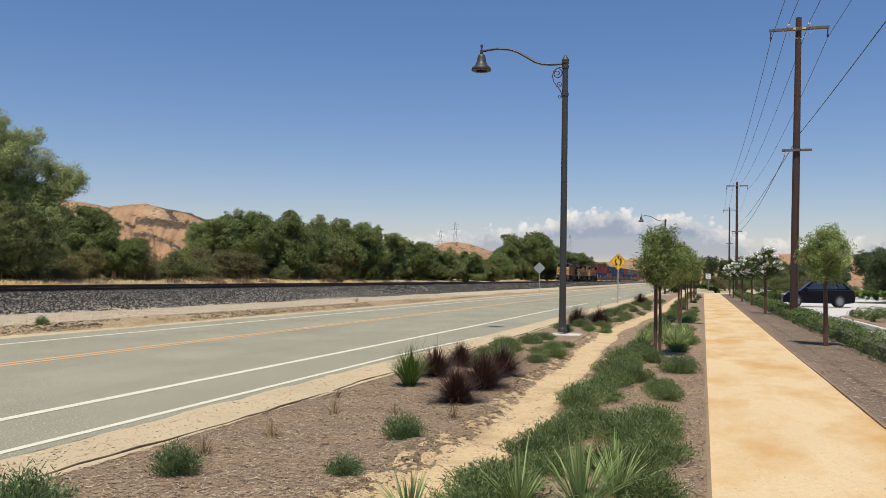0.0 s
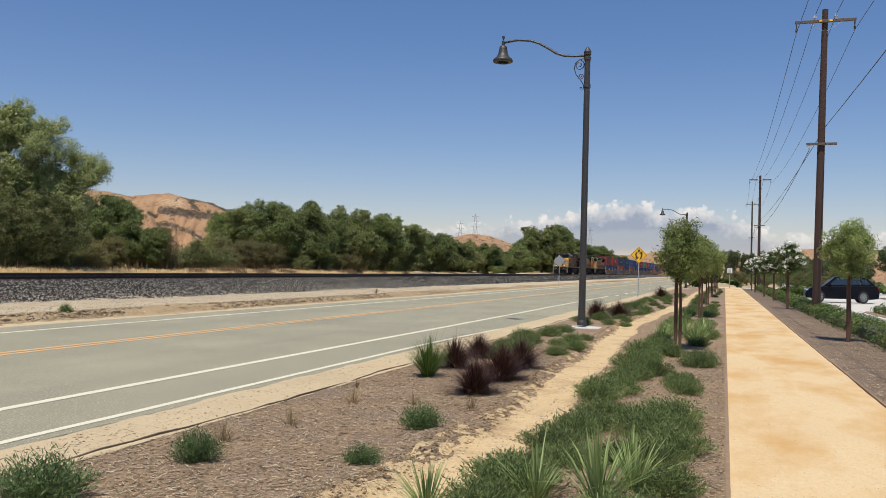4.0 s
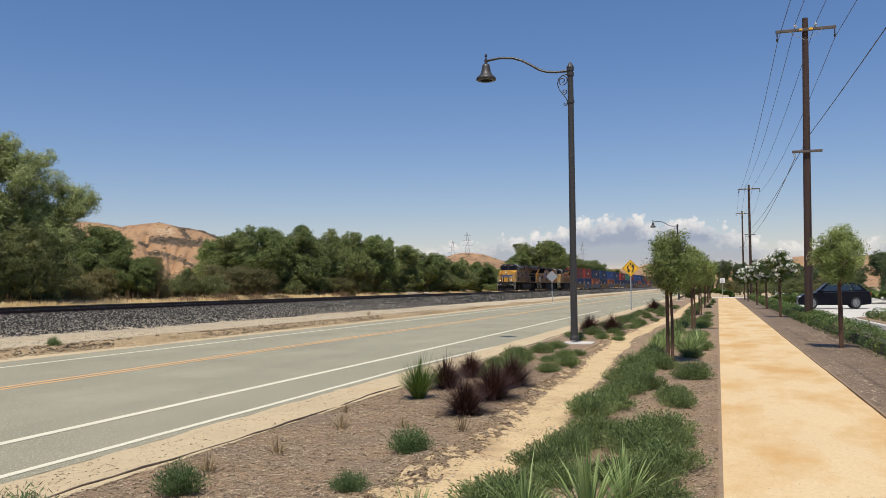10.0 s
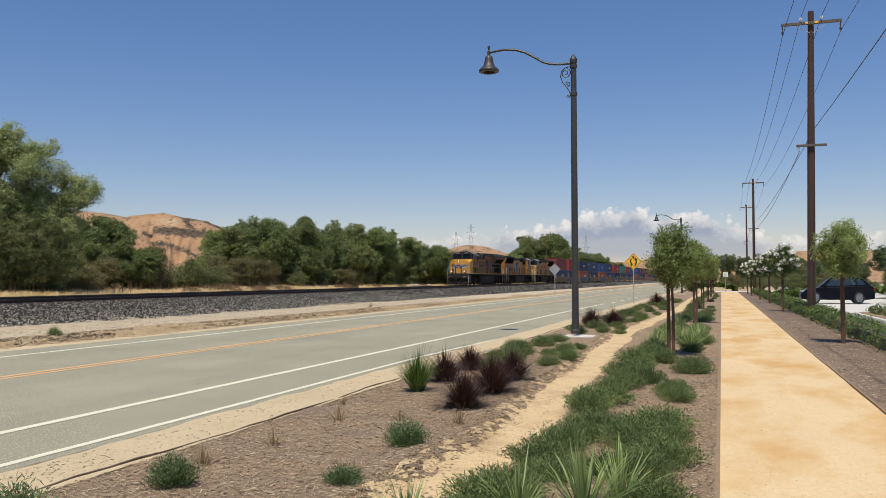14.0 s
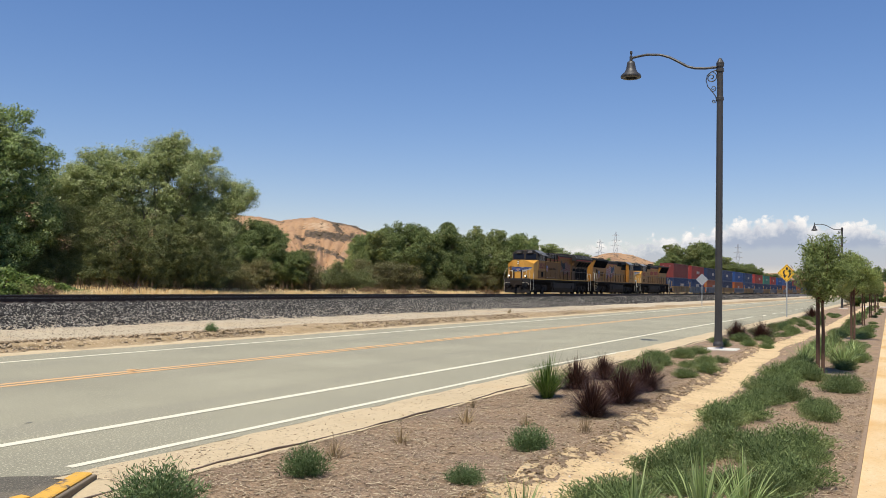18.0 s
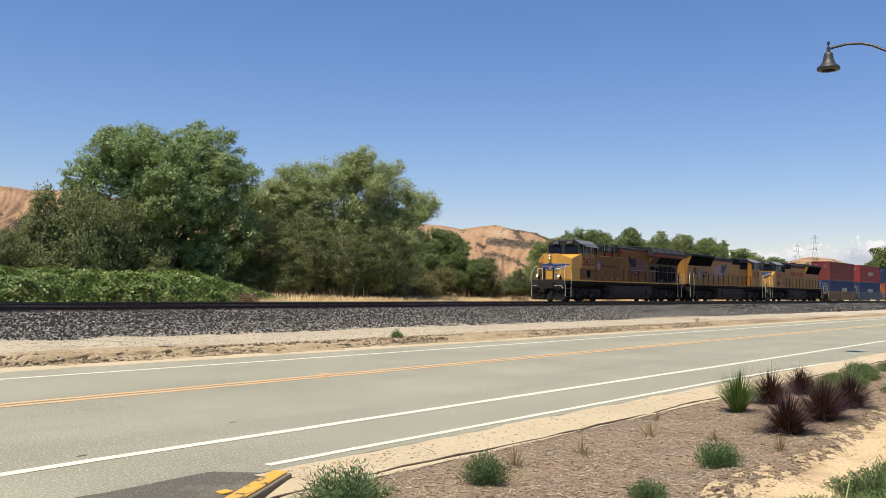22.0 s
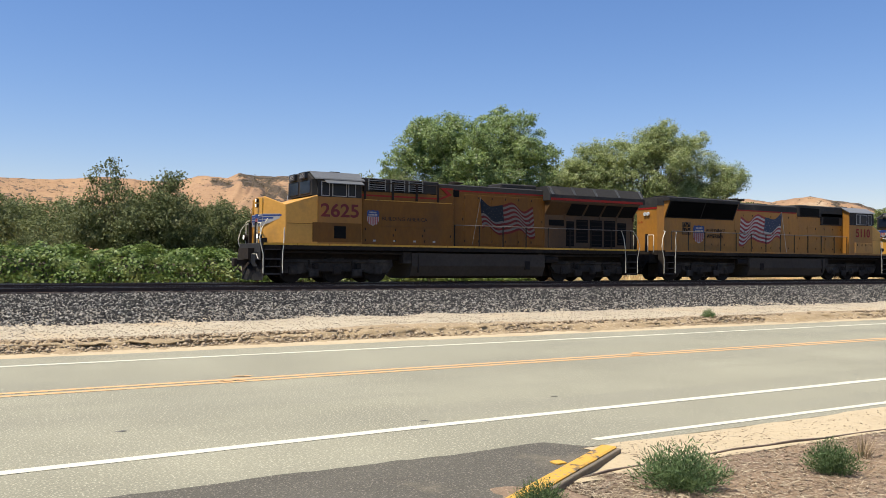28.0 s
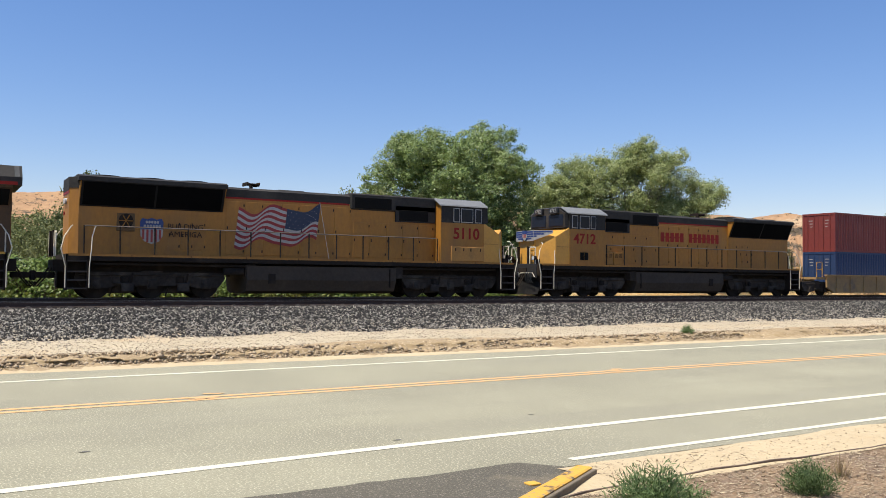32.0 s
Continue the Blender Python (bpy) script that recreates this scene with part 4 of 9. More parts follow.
def bank_mesh():
    """A rough slope that is undercut here and there, below a broken lip."""
    verts = []
    gentle = ((0.65, -0.03), (0.32, 0.012), (0.19, 0.03), (0.10, 0.05), (0.05, 0.09), (0.0, 0.135), (-0.05, 0.165), (-0.15, 0.19), (-0.35, 0.21), (-0.6, 0.225), (-0.8, 0.22))
    steep = ((0.65, -0.03), (0.3, 0.012), (0.1, 0.02), (-0.08, 0.03), (-0.20, 0.05), (-0.19, 0.14), (0.06, 0.175), (0.0, 0.205), (-0.2, 0.225), (-0.5, 0.225), (-0.8, 0.22))
    for y in bank_ys:
        c = lip(y)
        deep = 0.45 + 0.5 * max(0.0, min(1.0, 0.5 + 1.3 * noise.noise((0.0, y * 0.16, 2.0))))
        near = max(0.0, 1.0 - abs(y - 2.6) / 4.5)
        deep += 0.2 * near
        k = (0.5 + 0.3 * near) * max(0.0, min(1.0, 0.6 * near + 0.06 + 0.9 * noise.noise((4.0, y * 0.35, 8.0)) + 0.9 * noise.noise((1.0, y * 2.3, 3.0)) + 0.6 * noise.noise((2.0, y * 5.1, 3.0))))
        for (o, z), (o2, z2) in zip(gentle, steep):
            o, z = o + (o2 - o) * k, z + (z2 - z) * k
            rim = 1.0 if -0.7 < o < 0.5 else 0.2
            x = c + o + rim * (0.09 * noise.noise((o * 3, y * 1.7, 5.0)) + 0.10 * noise.noise((o * 9, y * 5.0, 2.0)))
            verts.append((x, y, 0.005 + z * deep + rim * (0.022 * noise.noise((x * 2.5, y * 2.5, 0.5)) + 0.022 * noise.noise((x * 6, y * 5, 0.5)) + 0.03 * noise.noise((x * 14, y * 11, 0.5)))))
    w = len(gentle)
    faces = [(j * w + i + 1, j * w + i, (j + 1) * w + i, (j + 1) * w + i + 1) for j in range(len(bank_ys) - 1) for i in range(w - 1)]
    ob = new("eroded_bank", raw_mesh("eroded_bank", verts, faces, M["bank"]))
    tagged(ob, "low eroded earth bank along the far side of the road", "bank", kind="structure")


bank_mesh()
strip("far_verge", steps(-16.0, -15.2, 5), bank_ys, lambda x, y: 0.012 + 0.012 * fractal(x, y, 1.5, 2) - 0.02 * (x > -15.35), M["dirt"], "thin sandy margin beside the far edge line", "verge")


def shoulder_z(x, y):
    deep = 0.45 + 0.5 * max(0.0, min(1.0, 0.5 + 1.3 * noise.noise((0.0, y * 0.16, 2.0))))
    k = min(1.0, (-16.5 - x) / 4.0)
    return (0.215 * deep) * (1 - k) + 0.20 * k + 0.03 * fractal(x, y, 0.9, 3)


strip("shoulder", steps(-16.55, -21.6, 16), bank_ys, shoulder_z, M["shoulder"], "pale sandy gravel shoulder beside the railway", "shoulder")


def ballast_z(x, y):
    k = min(1.0, max(0.0, (-19.6 - x) / 9.6))
    if x > RAIL_X:
        return 0.15 + 0.305 * k ** 0.9 + 0.02 * fractal(x, y, 1.2, 3) * (1 - 0.7 * k)
    return max(-0.1, 0.455 - max(0.0, RAIL_X - 1.6 - x) * 0.42) + 0.02 * fractal(x, y, 1.2, 3)


bal_xs = steps(-19.9, -34.6, 22) + steps(-34.9, -39.4, 12)
strip("ballast_bed", bal_xs, stretch_steps((-25, 40, 0.6), (40, 420, 8)), ballast_z, M["ballast"], "dark crushed-stone railway ballast", "ballast")


def scatter_stones(name, n, xr, yr, zf, size, material, label, category, seed, bias=0.0, flat=0.6, jag=0.35, shift=None):
    """Many small stones or chips, as rough octahedra, laid over a stretch of ground."""
    rng = np.random.default_rng(seed)
    xs, u = rng.uniform(*xr, n), rng.uniform(0, 1, n)
    ys = yr[0] + (yr[1] - yr[0]) * u ** (1 + bias)
    if shift:
        xs = xs + np.array([shift(float(y)) for y in ys])
    zs = np.array([zf(float(x), float(y)) for x, y in zip(xs, ys)])
    s = size * rng.uniform(0.5, 1.5, n)
    unit = np.array([(1, 0, 0), (0, 1, 0), (-1, 0, 0), (0, -1, 0), (0, 0, 1), (0, 0, -0.6)], float)
    v = unit[None] * (1 + rng.uniform(-jag, jag, (n, 6, 1)))
    a = rng.uniform(0, math.tau, n)
    ca, sa = np.cos(a), np.sin(a)
    stretch = rng.uniform(0.6, 1.5, n)
    x, y, z = v[..., 0] * stretch[:, None], v[..., 1], v[..., 2] * flat
    v = np.stack([x * ca[:, None] - y * sa[:, None], x * sa[:, None] + y * ca[:, None], z], -1) * s[:, None, None]
    v += np.stack([xs, ys, zs + s * flat * 0.4], -1)[:, None]
    f = np.array([(0, 1, 4), (1, 2, 4), (2, 3, 4), (3, 0, 4), (1, 0, 5), (2, 1, 5), (3, 2, 5), (0, 3, 5)])
    faces = (np.arange(n)[:, None, None] * 6 + f[None]).reshape(-1, 3)
    ob = new(name, raw_mesh(name, v.reshape(-1, 3), faces, material))
    return tagged(ob, label, category, kind="stuff")


scatter_stones("ballast_stones", 125000, (-33.5, -19.9), (-6, 70), ballast_z, 0.039, M["pebbles"], "loose dark grey ballast stones", "stones", 11, 0.5, 0.8)
scatter_stones("far_ballast_stones", 26000, (-33.5, -19.9), (66, 230), ballast_z, 0.075, M["pebbles"], "loose dark grey ballast stones farther along the line", "stones", 29, 0.4, 0.8)
scatter_stones("pale_stones", 7000, (-22.6, -19.4), (-6, 60), ballast_z, 0.022, M["clods"], "pale stones at the foot of the ballast", "stones", 12, 0.4)
scatter_stones("shoulder_stones", 26000, (-21.0, -16.3), (-4, 60), shoulder_z, 0.015, M["gravel"], "scattered pale clods and gravel on the shoulder", "gravel", 13, 0.5)
scatter_stones("verge_pebbles", 900, (-5.7, -4.95), (4.8, 30), verge_z, 0.0048, M["clods"], "small stones on the sandy verge", "gravel", 14, 0.8)
scatter_stones("bank_clods", 17000, (-16.55, -15.75), (-4, 50), lambda x, y: 0.02 + 0.16 * max(0.0, min(1.0, (-15.85 - x) / 0.6)), 0.019, M["bank_clods"], "crumbled clods on the eroded bank", "clods", 21, 0.5)
scatter_stones("bank_lumps", 2600, (-16.35, -15.85), (-4, 40), lambda x, y: 0.015 + 0.15 * max(0.0, min(1.0, (-15.88 - x) / 0.4)), 0.045, M["bank_clods"], "larger crumbled lumps of earth on the bank", "clods", 31, 0.5, 0.7)
scatter_stones("trail_clods", 2600, (-0.56, -0.26), (4.9, 30), bed_z, 0.013, M["trail_clods"], "brown crumbled clods along the trail's worn edge", "clods", 33, 1.0, 0.6, 0.35, trail_x)
scatter_stones("trail_crumbs", 1500, (-0.3, 0.36), (4.9, 30), bed_z, 0.008, M["trail_clods"], "crumbs of earth and bark on the sandy trail", "clods", 34, 1.0, 0.6, 0.35, trail_x)
scatter_stones("foot_stones", 20000, (-24.0, -19.5), (-6, 60), ballast_z, 0.029, M["foot_stones"], "pale and grey stones at the foot of the ballast", "stones", 22, 0.4, 0.8)


# ---- railway track ----
def track(RAIL_X, RAIL_Z, label):
    t = thing("railway_track", label, "railway track", kind="structure")
    for sx in (-0.7525, 0.7525):
        bm = bmesh.new()
        x = RAIL_X + sx
        prism(bm, [(x - 0.075, RAIL_Z - 0.17), (x + 0.075, RAIL_Z - 0.17), (x + 0.075, RAIL_Z - 0.15), (x + 0.012, RAIL_Z - 0.13), (x + 0.012, RAIL_Z - 0.045), (x + 0.036, RAIL_Z - 0.035),
                   (x + 0.036, RAIL_Z - 0.004), (x - 0.036, RAIL_Z - 0.004), (x - 0.036, RAIL_Z - 0.035), (x - 0.012, RAIL_Z - 0.045), (x - 0.012, RAIL_Z - 0.13), (x - 0.075, RAIL_Z - 0.15)], 1, -25, 420)
        r = part("rail", bm, M["rail"], t)
        part("rail_head", boxes((x - 0.03, x + 0.03, -25, 420, RAIL_Z - 0.004, RAIL_Z)), M["railtop"], r, "polished top of the rail")
    me = boxes((-1.3, 1.3, -0.12, 0.12, -0.2, 0.0), bevel=0.02)
    data = bpy.data.meshes.new("tie")
    me.to_mesh(data)
    me.free()
    data.materials.append(M["tie"])
    plates = boxes((-0.18, 0.18, -0.09, 0.09, 0.002, 0.022), (-0.15, -0.08, -0.05, 0.05, 0.022, 0.055), (0.08, 0.15, -0.05, 0.05, 0.022, 0.055))
    plate = bpy.data.meshes.new("tie_plate")
    plates.to_mesh(plate)
    plates.free()
    plate.materials.append(M["tie_plate"])
    for k in range(110):
        for sx in (-0.7525, 0.7525):
            ob = new("tie_plate", plate)
            ob.parent = t
            ob.location = (RAIL_X + sx, -4 + 0.61 * k, RAIL_Z - 0.172)
    for k in range(150):
        ob = new("tie", data)
        ob.parent = t
        ob.location = (RAIL_X, -4 + 0.61 * k, RAIL_Z - 0.172)


track(RAIL_X, RAIL_Z, "main railway track that carries the train")
track(SIDING_X, SIDING_Z, "empty rusty railway track nearer to the road")

# ---- train ----
WHEEL = 0.55


def front_at(t):
    """Where the coupling between the second and the third locomotive is, along the track, at t seconds."""
    return 261.43 - 7.5808 * t + 0.00632 * t * t


def lettering(name, body, size, place, side, material, parent, label="", squeeze=1.0, weight=0.0):
    """Raised letters on a side (+1, -1) or an end (0: the end that leads) of a vehicle."""
    cu = bpy.data.curves.new(name, "FONT")
    cu.body, cu.size, cu.extrude, cu.align_x, cu.offset = body, size, 0.004, "CENTER", weight
    tmp = bpy.data.objects.new(name, cu)
    scene.collection.objects.link(tmp)
    me = bpy.data.meshes.new_from_object(tmp)
    bpy.data.objects.remove(tmp)
    if side:
        m = Matrix(((0, 0, side, 0), (side * squeeze, 0, 0, 0), (0, 1, 0, 0), (0, 0, 0, 1)))
    else:
        m = Matrix(((squeeze, 0, 0, 0), (0, 0, -1, 0), (0, 1, 0, 0), (0, 0, 0, 1)))
    me.transform(Matrix.Translation(place) @ m)
    me.materials.clear()
    me.materials.append(material)
    return part(name, me, material, parent, label)


def bars(name, n, u0, u1, z0, z1, x, material, parent, label, gap=0.28):
    """Plain upright bars, joined by a thin base line, in place of a name that is not written out."""
    bm = bmesh.new()
    w = abs(u1 - u0) / n
    for k in range(n):
        a = min(u0, u1) + k * w
        box(bm, x - 0.006, x + 0.006, a, a + w * (1 - gap), z0, z1)
    box(bm, x - 0.004, x + 0.004, min(u0, u1), min(u0, u1) + n * w - w * gap, z0 + (z1 - z0) * 0.44, z0 + (z1 - z0) * 0.56)
    return part(name, bm, material, parent, label)


def waving_flag(parent, side, x, u_hoist, u_fly, z0, z1, tone="flag"):
    """A painted flag that waves: stripes, a blue corner with pale dots, and its staff, lying proud of the side."""
    white, red, blue = M[tone + "_white"], M[tone + "_red"], M[tone + "_blue"]
    f = part("flag", bmesh.new(), white, parent, "painted waving striped flag")

    def at(u, v, lift):
        k = u_hoist + (u_fly - u_hoist) * (u + 0.05 * (1 - v))
        z = z0 + (z1 - z0) * (0.13 + 0.74 * v + 0.085 * math.sin(u * 11.0 + 0.6 + 1.2 * v) + 0.03 * math.sin(u * 19 + 2 * v) - 0.10 * u)
        return (x + side * lift, k, z)

    def band(bm, v0, v1, u0, u1, lift):
        n = max(3, int(36 * (u1 - u0)))
        rows = [(bm.verts.new(at(u, v0, lift)), bm.verts.new(at(u, v1, lift))) for u in steps(u0, u1, n)]
        for a, b in zip(rows, rows[1:]):
            bm.faces.new((a[0], a[1], b[1], b[0]))

    for k in range(13):
        bm = bmesh.new()
        band(bm, k / 13, (k + 1) / 13, 0.0, 1.0, 0.008 if k % 2 else 0.009)
        part("stripe", bm, white if k % 2 else red, f)
    bm = bmesh.new()
    band(bm, 6 / 13, 1.0, 0.0, 0.42, 0.014)
    part("canton", bm, blue, f)
    bm = bmesh.new()
    for r in range(5):
        for c in range(6):
            u, v = 0.04 + 0.065 * c + 0.03 * (r % 2), 0.52 + 0.1 * r
            a, b, cc, d = at(u - 0.006, v, 0.02), at(u, v + 0.013, 0.02), at(u + 0.006, v, 0.02), at(u, v - 0.013, 0.02)
            bm.faces.new([bm.verts.new(q) for q in (a, b, cc, d)])
    part("stars", bm, white, f)
    bm = bmesh.new()
    s = 1 if u_fly > u_hoist else -1
    tube(bm, [(x + side * 0.02, u_hoist - s * 0.42, z0 - 0.45), (x + side * 0.02, u_hoist + s * 0.05, z1 + 0.02)], 0.013, 5)
    part("staff", bm, white, f)


def shield_badge(parent, side, x, u, z, w, h):
    """A heraldic shield: blue head, red and white stripes, and bars in place of its name."""
    outline = [(-0.5, 0.36), (-0.42, 0.5), (-0.2, 0.46), (0, 0.52), (0.2, 0.46), (0.42, 0.5), (0.5, 0.36), (0.47, -0.2), (0.3, -0.42), (0, -0.52), (-0.3, -0.42), (-0.47, -0.2)]
    bm = bmesh.new()
    prism(bm, [(u + a * w, z + b * h) for a, b in outline], 0, x, x + side * 0.006)
    badge = part("shield_badge", bm, M["logo_white"], parent, "white shield badge with blue head and red stripes")
    bm = bmesh.new()
    prism(bm, [(u + a * w, z + b * h) for a, b in ((-0.5, 0.36), (-0.42, 0.5), (-0.2, 0.46), (0, 0.52), (0.2, 0.46), (0.42, 0.5), (0.5, 0.36), (0.49, 0.08), (-0.49, 0.08))], 0, x, x + side * 0.011)
    part("badge_head", bm, M["logo_blue"], badge)
    bm = bmesh.new()
    for k in range(5):
        c = u + (-0.36 + 0.18 * k) * w
        box(bm, min(x, x + side * 0.011), max(x, x + side * 0.011), c - 0.045 * w, c + 0.045 * w, z - (0.33 if k in (0, 4) else 0.45) * h, z + 0.06 * h)
    part("badge_stripes", bm, M["logo_red"], badge)
    bars("badge_name", 6, u - 0.38 * w, u + 0.38 * w, z + 0.14 * h, z + 0.24 * h, x + side * 0.012, M["logo_white"], badge, "")
    bars("badge_name", 5, u - 0.3 * w, u + 0.3 * w, z + 0.3 * h, z + 0.4 * h, x + side * 0.012, M["logo_white"], badge, "")


def wing_emblem(parent, u, z, half):
    """A winged shield on the nose: stepped blue feathers to both sides."""
    e = part("wing_emblem", boxes((-0.21, 0.21, u - 0.016, u + 0.002, z - 0.2, z + 0.22)), M["logo_blue"], parent, "blue winged emblem on the nose")
    for s in (-1, 1):
        bm = bmesh.new()
        box(bm, min(s * 0.14, s * 0.2), max(s * 0.14, s * 0.2), u - 0.014, u, z - 0.24, z + 0.195)
        for k in range(4):
            w = half * (1.0 - 0.2 * k)
            zz = z + 0.16 - 0.11 * k
            dip = 0.30
            box(bm, min(s * 0.16, s * min(w, 0.72)), max(s * 0.16, s * min(w, 0.72)), u - 0.012, u + 0.002, zz - 0.042, zz + 0.038)
            if w > 0.72:
                a, b = (s * 0.72, u - 0.012), (s * w, u - 0.012 + (w - 0.72) * 0.98)
                vs = [bm.verts.new((p[0], p[1], q)) for p, q in ((a, zz - 0.042), (b, zz - 0.03), (b, zz + 0.038), (a, zz + 0.038))]
                bm.faces.new(vs)
        part("wing", bm, M["logo_blue"], e)
        bm = boxes((min(s * 0.16, s * 0.74), max(s * 0.16, s * 0.74), u - 0.006, u + 0.004, z - 0.30, z + 0.23))
        bm.faces.new([bm.verts.new(p) for p in ((s * 0.72, u - 0.007, z - 0.28), (s * half * 1.02, u - 0.007 + (half * 1.02 - 0.72) * 0.98, z + 0.08), (s * half * 1.02, u - 0.007 + (half * 1.02 - 0.72) * 0.98, z + 0.23), (s * 0.72, u - 0.007, z + 0.23))])
        part("wing_edge", bm, M["logo_white"], e, "pale outline of the wing")
    bm = bmesh.new()
    prism(bm, [(-0.19, z + 0.24), (0.19, z + 0.24), (0.19, z - 0.1), (0, z - 0.27), (-0.19, z - 0.1)], 1, u - 0.022, u - 0.004)
    part("emblem_shield", bm, M["logo_white"], e)
    bm = boxes((-0.19, 0.19, u - 0.03, u - 0.01, z + 0.06, z + 0.24))
    part("emblem_head", bm, M["logo_blue"], e)
    bm = boxes(*[(-0.14 + 0.1 * k, -0.09 + 0.1 * k, u - 0.03, u - 0.01, z - 0.13, z + 0.05) for k in range(3)])
    part("emblem_stripes", bm, M["logo_red"], e)


def wheelset_mesh():
    bm = bmesh.new()
    for s in (-1, 1):
        disc(bm, (s * 0.76, 0, 0), WHEEL, 0.065, 0, 28)
        disc(bm, (s * 0.69, 0, 0), WHEEL + 0.028, 0.014, 0, 28)
        for k in range(6):
            a = k * math.tau / 6
            disc(bm, (s * 0.828, 0.33 * math.cos(a), 0.33 * math.sin(a)), 0.055, 0.008, 0, 8)
    disc(bm, (0, 0, 0), 0.1, 0.76, 0, 10)
    me = bpy.data.meshes.new("wheelset")
    bmesh.ops.recalc_face_normals(bm, faces=bm.faces)
    bm.to_mesh(me)
    bm.free()
    me.materials.append(M["loco_under"])
    return me


WHEELSET = wheelset_mesh()
SMALL_WHEELSET = WHEELSET.copy()
SMALL_WHEELSET.transform(Matrix.Diagonal((1, 0.8, 0.8, 1)))
SPINNING = []


def bogie(parent, axles, big=True, turned=1):
    r = WHEEL if big else WHEEL * 0.8
    a, b = min(axles), max(axles)
    bm = bmesh.new()
    for s in (-1, 1):
        x0, x1 = (0.86, 1.08) if s > 0 else (-1.08, -0.86)
        prism(bm, [(a - 0.75, r + 0.22), (a - 0.5, r - 0.12), (a + 0.35, r - 0.16), (a + 0.7, r - 0.06), (b - 0.7, r - 0.06), (b - 0.35, r - 0.16), (b + 0.5, r - 0.12), (b + 0.75, r + 0.22), (b + 0.7, r + 0.46), (a - 0.7, r + 0.46)], 0, x0, x1)
    box(bm, -0.95, 0.95, (a + b) / 2 - 0.4, (a + b) / 2 + 0.4, r + 0.1, r + 0.5)
    if big:
        box(bm, -0.62, 0.62, a - 0.3, b + 0.3, 0.2, r + 0.4, bevel=0.05)
    t = part("truck", bm, M["truck"], parent, "sooty cast truck frame")
    for u in axles:
        for s in (-1, 1):
            bm = boxes((s * 1.08 - 0.05, s * 1.08 + 0.07, u - 0.19, u + 0.19, r - 0.19, r + 0.2), bevel=0.03)
            disc(bm, (s * 1.16, u, r), 0.12, 0.03, 0, 12)
            part("axle_box", bm, M["truck"], t)
            if big:
                for d in (-0.42, 0.42):
                    bm = bmesh.new()
                    for q in range(5):
                        disc_z = r - 0.02 + 0.065 * q
                        lathe(bm, [(0.085, 0), (0.1, 0.02), (0.085, 0.045)], 8, (s * 0.98, u + d, disc_z + 0.06))
                    part("spring", bm, M["truck"], t)
        w = new("wheelset", WHEELSET if big else SMALL_WHEELSET)
        w.parent = t
        SPINNING.append((w, u, r, turned))
    if big:
        for s in (-1, 1):
            for u in ((axles[0] + axles[1]) / 2, (axles[1] + axles[2]) / 2):
                bm = boxes((s * 1.08 - 0.04, s * 1.08 + 0.04, u - 0.16, u + 0.16, r + 0.02, r + 0.3), bevel=0.03)
                part("brake_cylinder", disc(bm, (s * 1.14, u, r + 0.16), 0.1, 0.06, 0, 12), M["loco_under"], t)
                part("damper", tube(bmesh.new(), [(s * 1.12, u - 0.3, r + 0.42), (s * 1.12, u - 0.22, r - 0.05)], 0.045, 8), M["loco_under"], t)
                part("sand_pipe", tube(bmesh.new(), [(s * 1.0, u + 0.3, r + 0.4), (s * 0.98, u + 0.36, r), (s * 0.86, u + 0.5, 0.08)], 0.022, 5), M["loco_under"], t)
    bm = bmesh.new()
    for s in (-1, 1):
        tube(bm, [(s * 1.12, a - 0.6, r + 0.34), (s * 1.12, (a + b) / 2, r + 0.36), (s * 1.12, b + 0.6, r + 0.34)], 0.03, 5)
        tube(bm, [(s * 1.14, a + 0.5, r + 0.3), (s * 1.14, a + 0.6, r + 0.05), (s * 1.14, a + 1.2, r + 0.0)], 0.035, 5)
        tube(bm, [(s * 1.14, b - 0.5, r + 0.3), (s * 1.14, b - 0.6, r + 0.05), (s * 1.14, b - 1.2, r + 0.0)], 0.035, 5)
        for u in axles[:2] if big else ():
            box(bm, s * 1.14 - 0.09, s * 1.14 + 0.05, u + 0.7, u + 1.15, r - 0.28, r + 0.05, bevel=0.03)
    part("brake_rigging", bm, M["truck"], t)
    return t


def coupler(parent, u, s):
    """A knuckle coupler and hoses at an end; s is the way in which it points along the vehicle."""
    bm = boxes((-0.12, 0.12, min(u, u - s * 0.7), max(u, u - s * 0.7), 0.76, 0.98), bevel=0.02)
    box(bm, -0.2, 0.12, min(u - s * 0.02, u + s * 0.16), max(u - s * 0.02, u + s * 0.16), 0.68, 1.04, bevel=0.04)
    c = part("coupler", bm, M["loco_under"], parent)
    for x in (-0.55, 0.45, 0.62):
        bm = bmesh.new()
        tube(bm, [(x, u - s * 0.55, 1.15), (x, u - s * 0.3, 0.75), (x, u - s * 0.05, 0.45), (x + 0.05, u + s * 0.1, 0.62)], 0.028, 6)
        part("air_hose", bm, M["loco_under"], c)


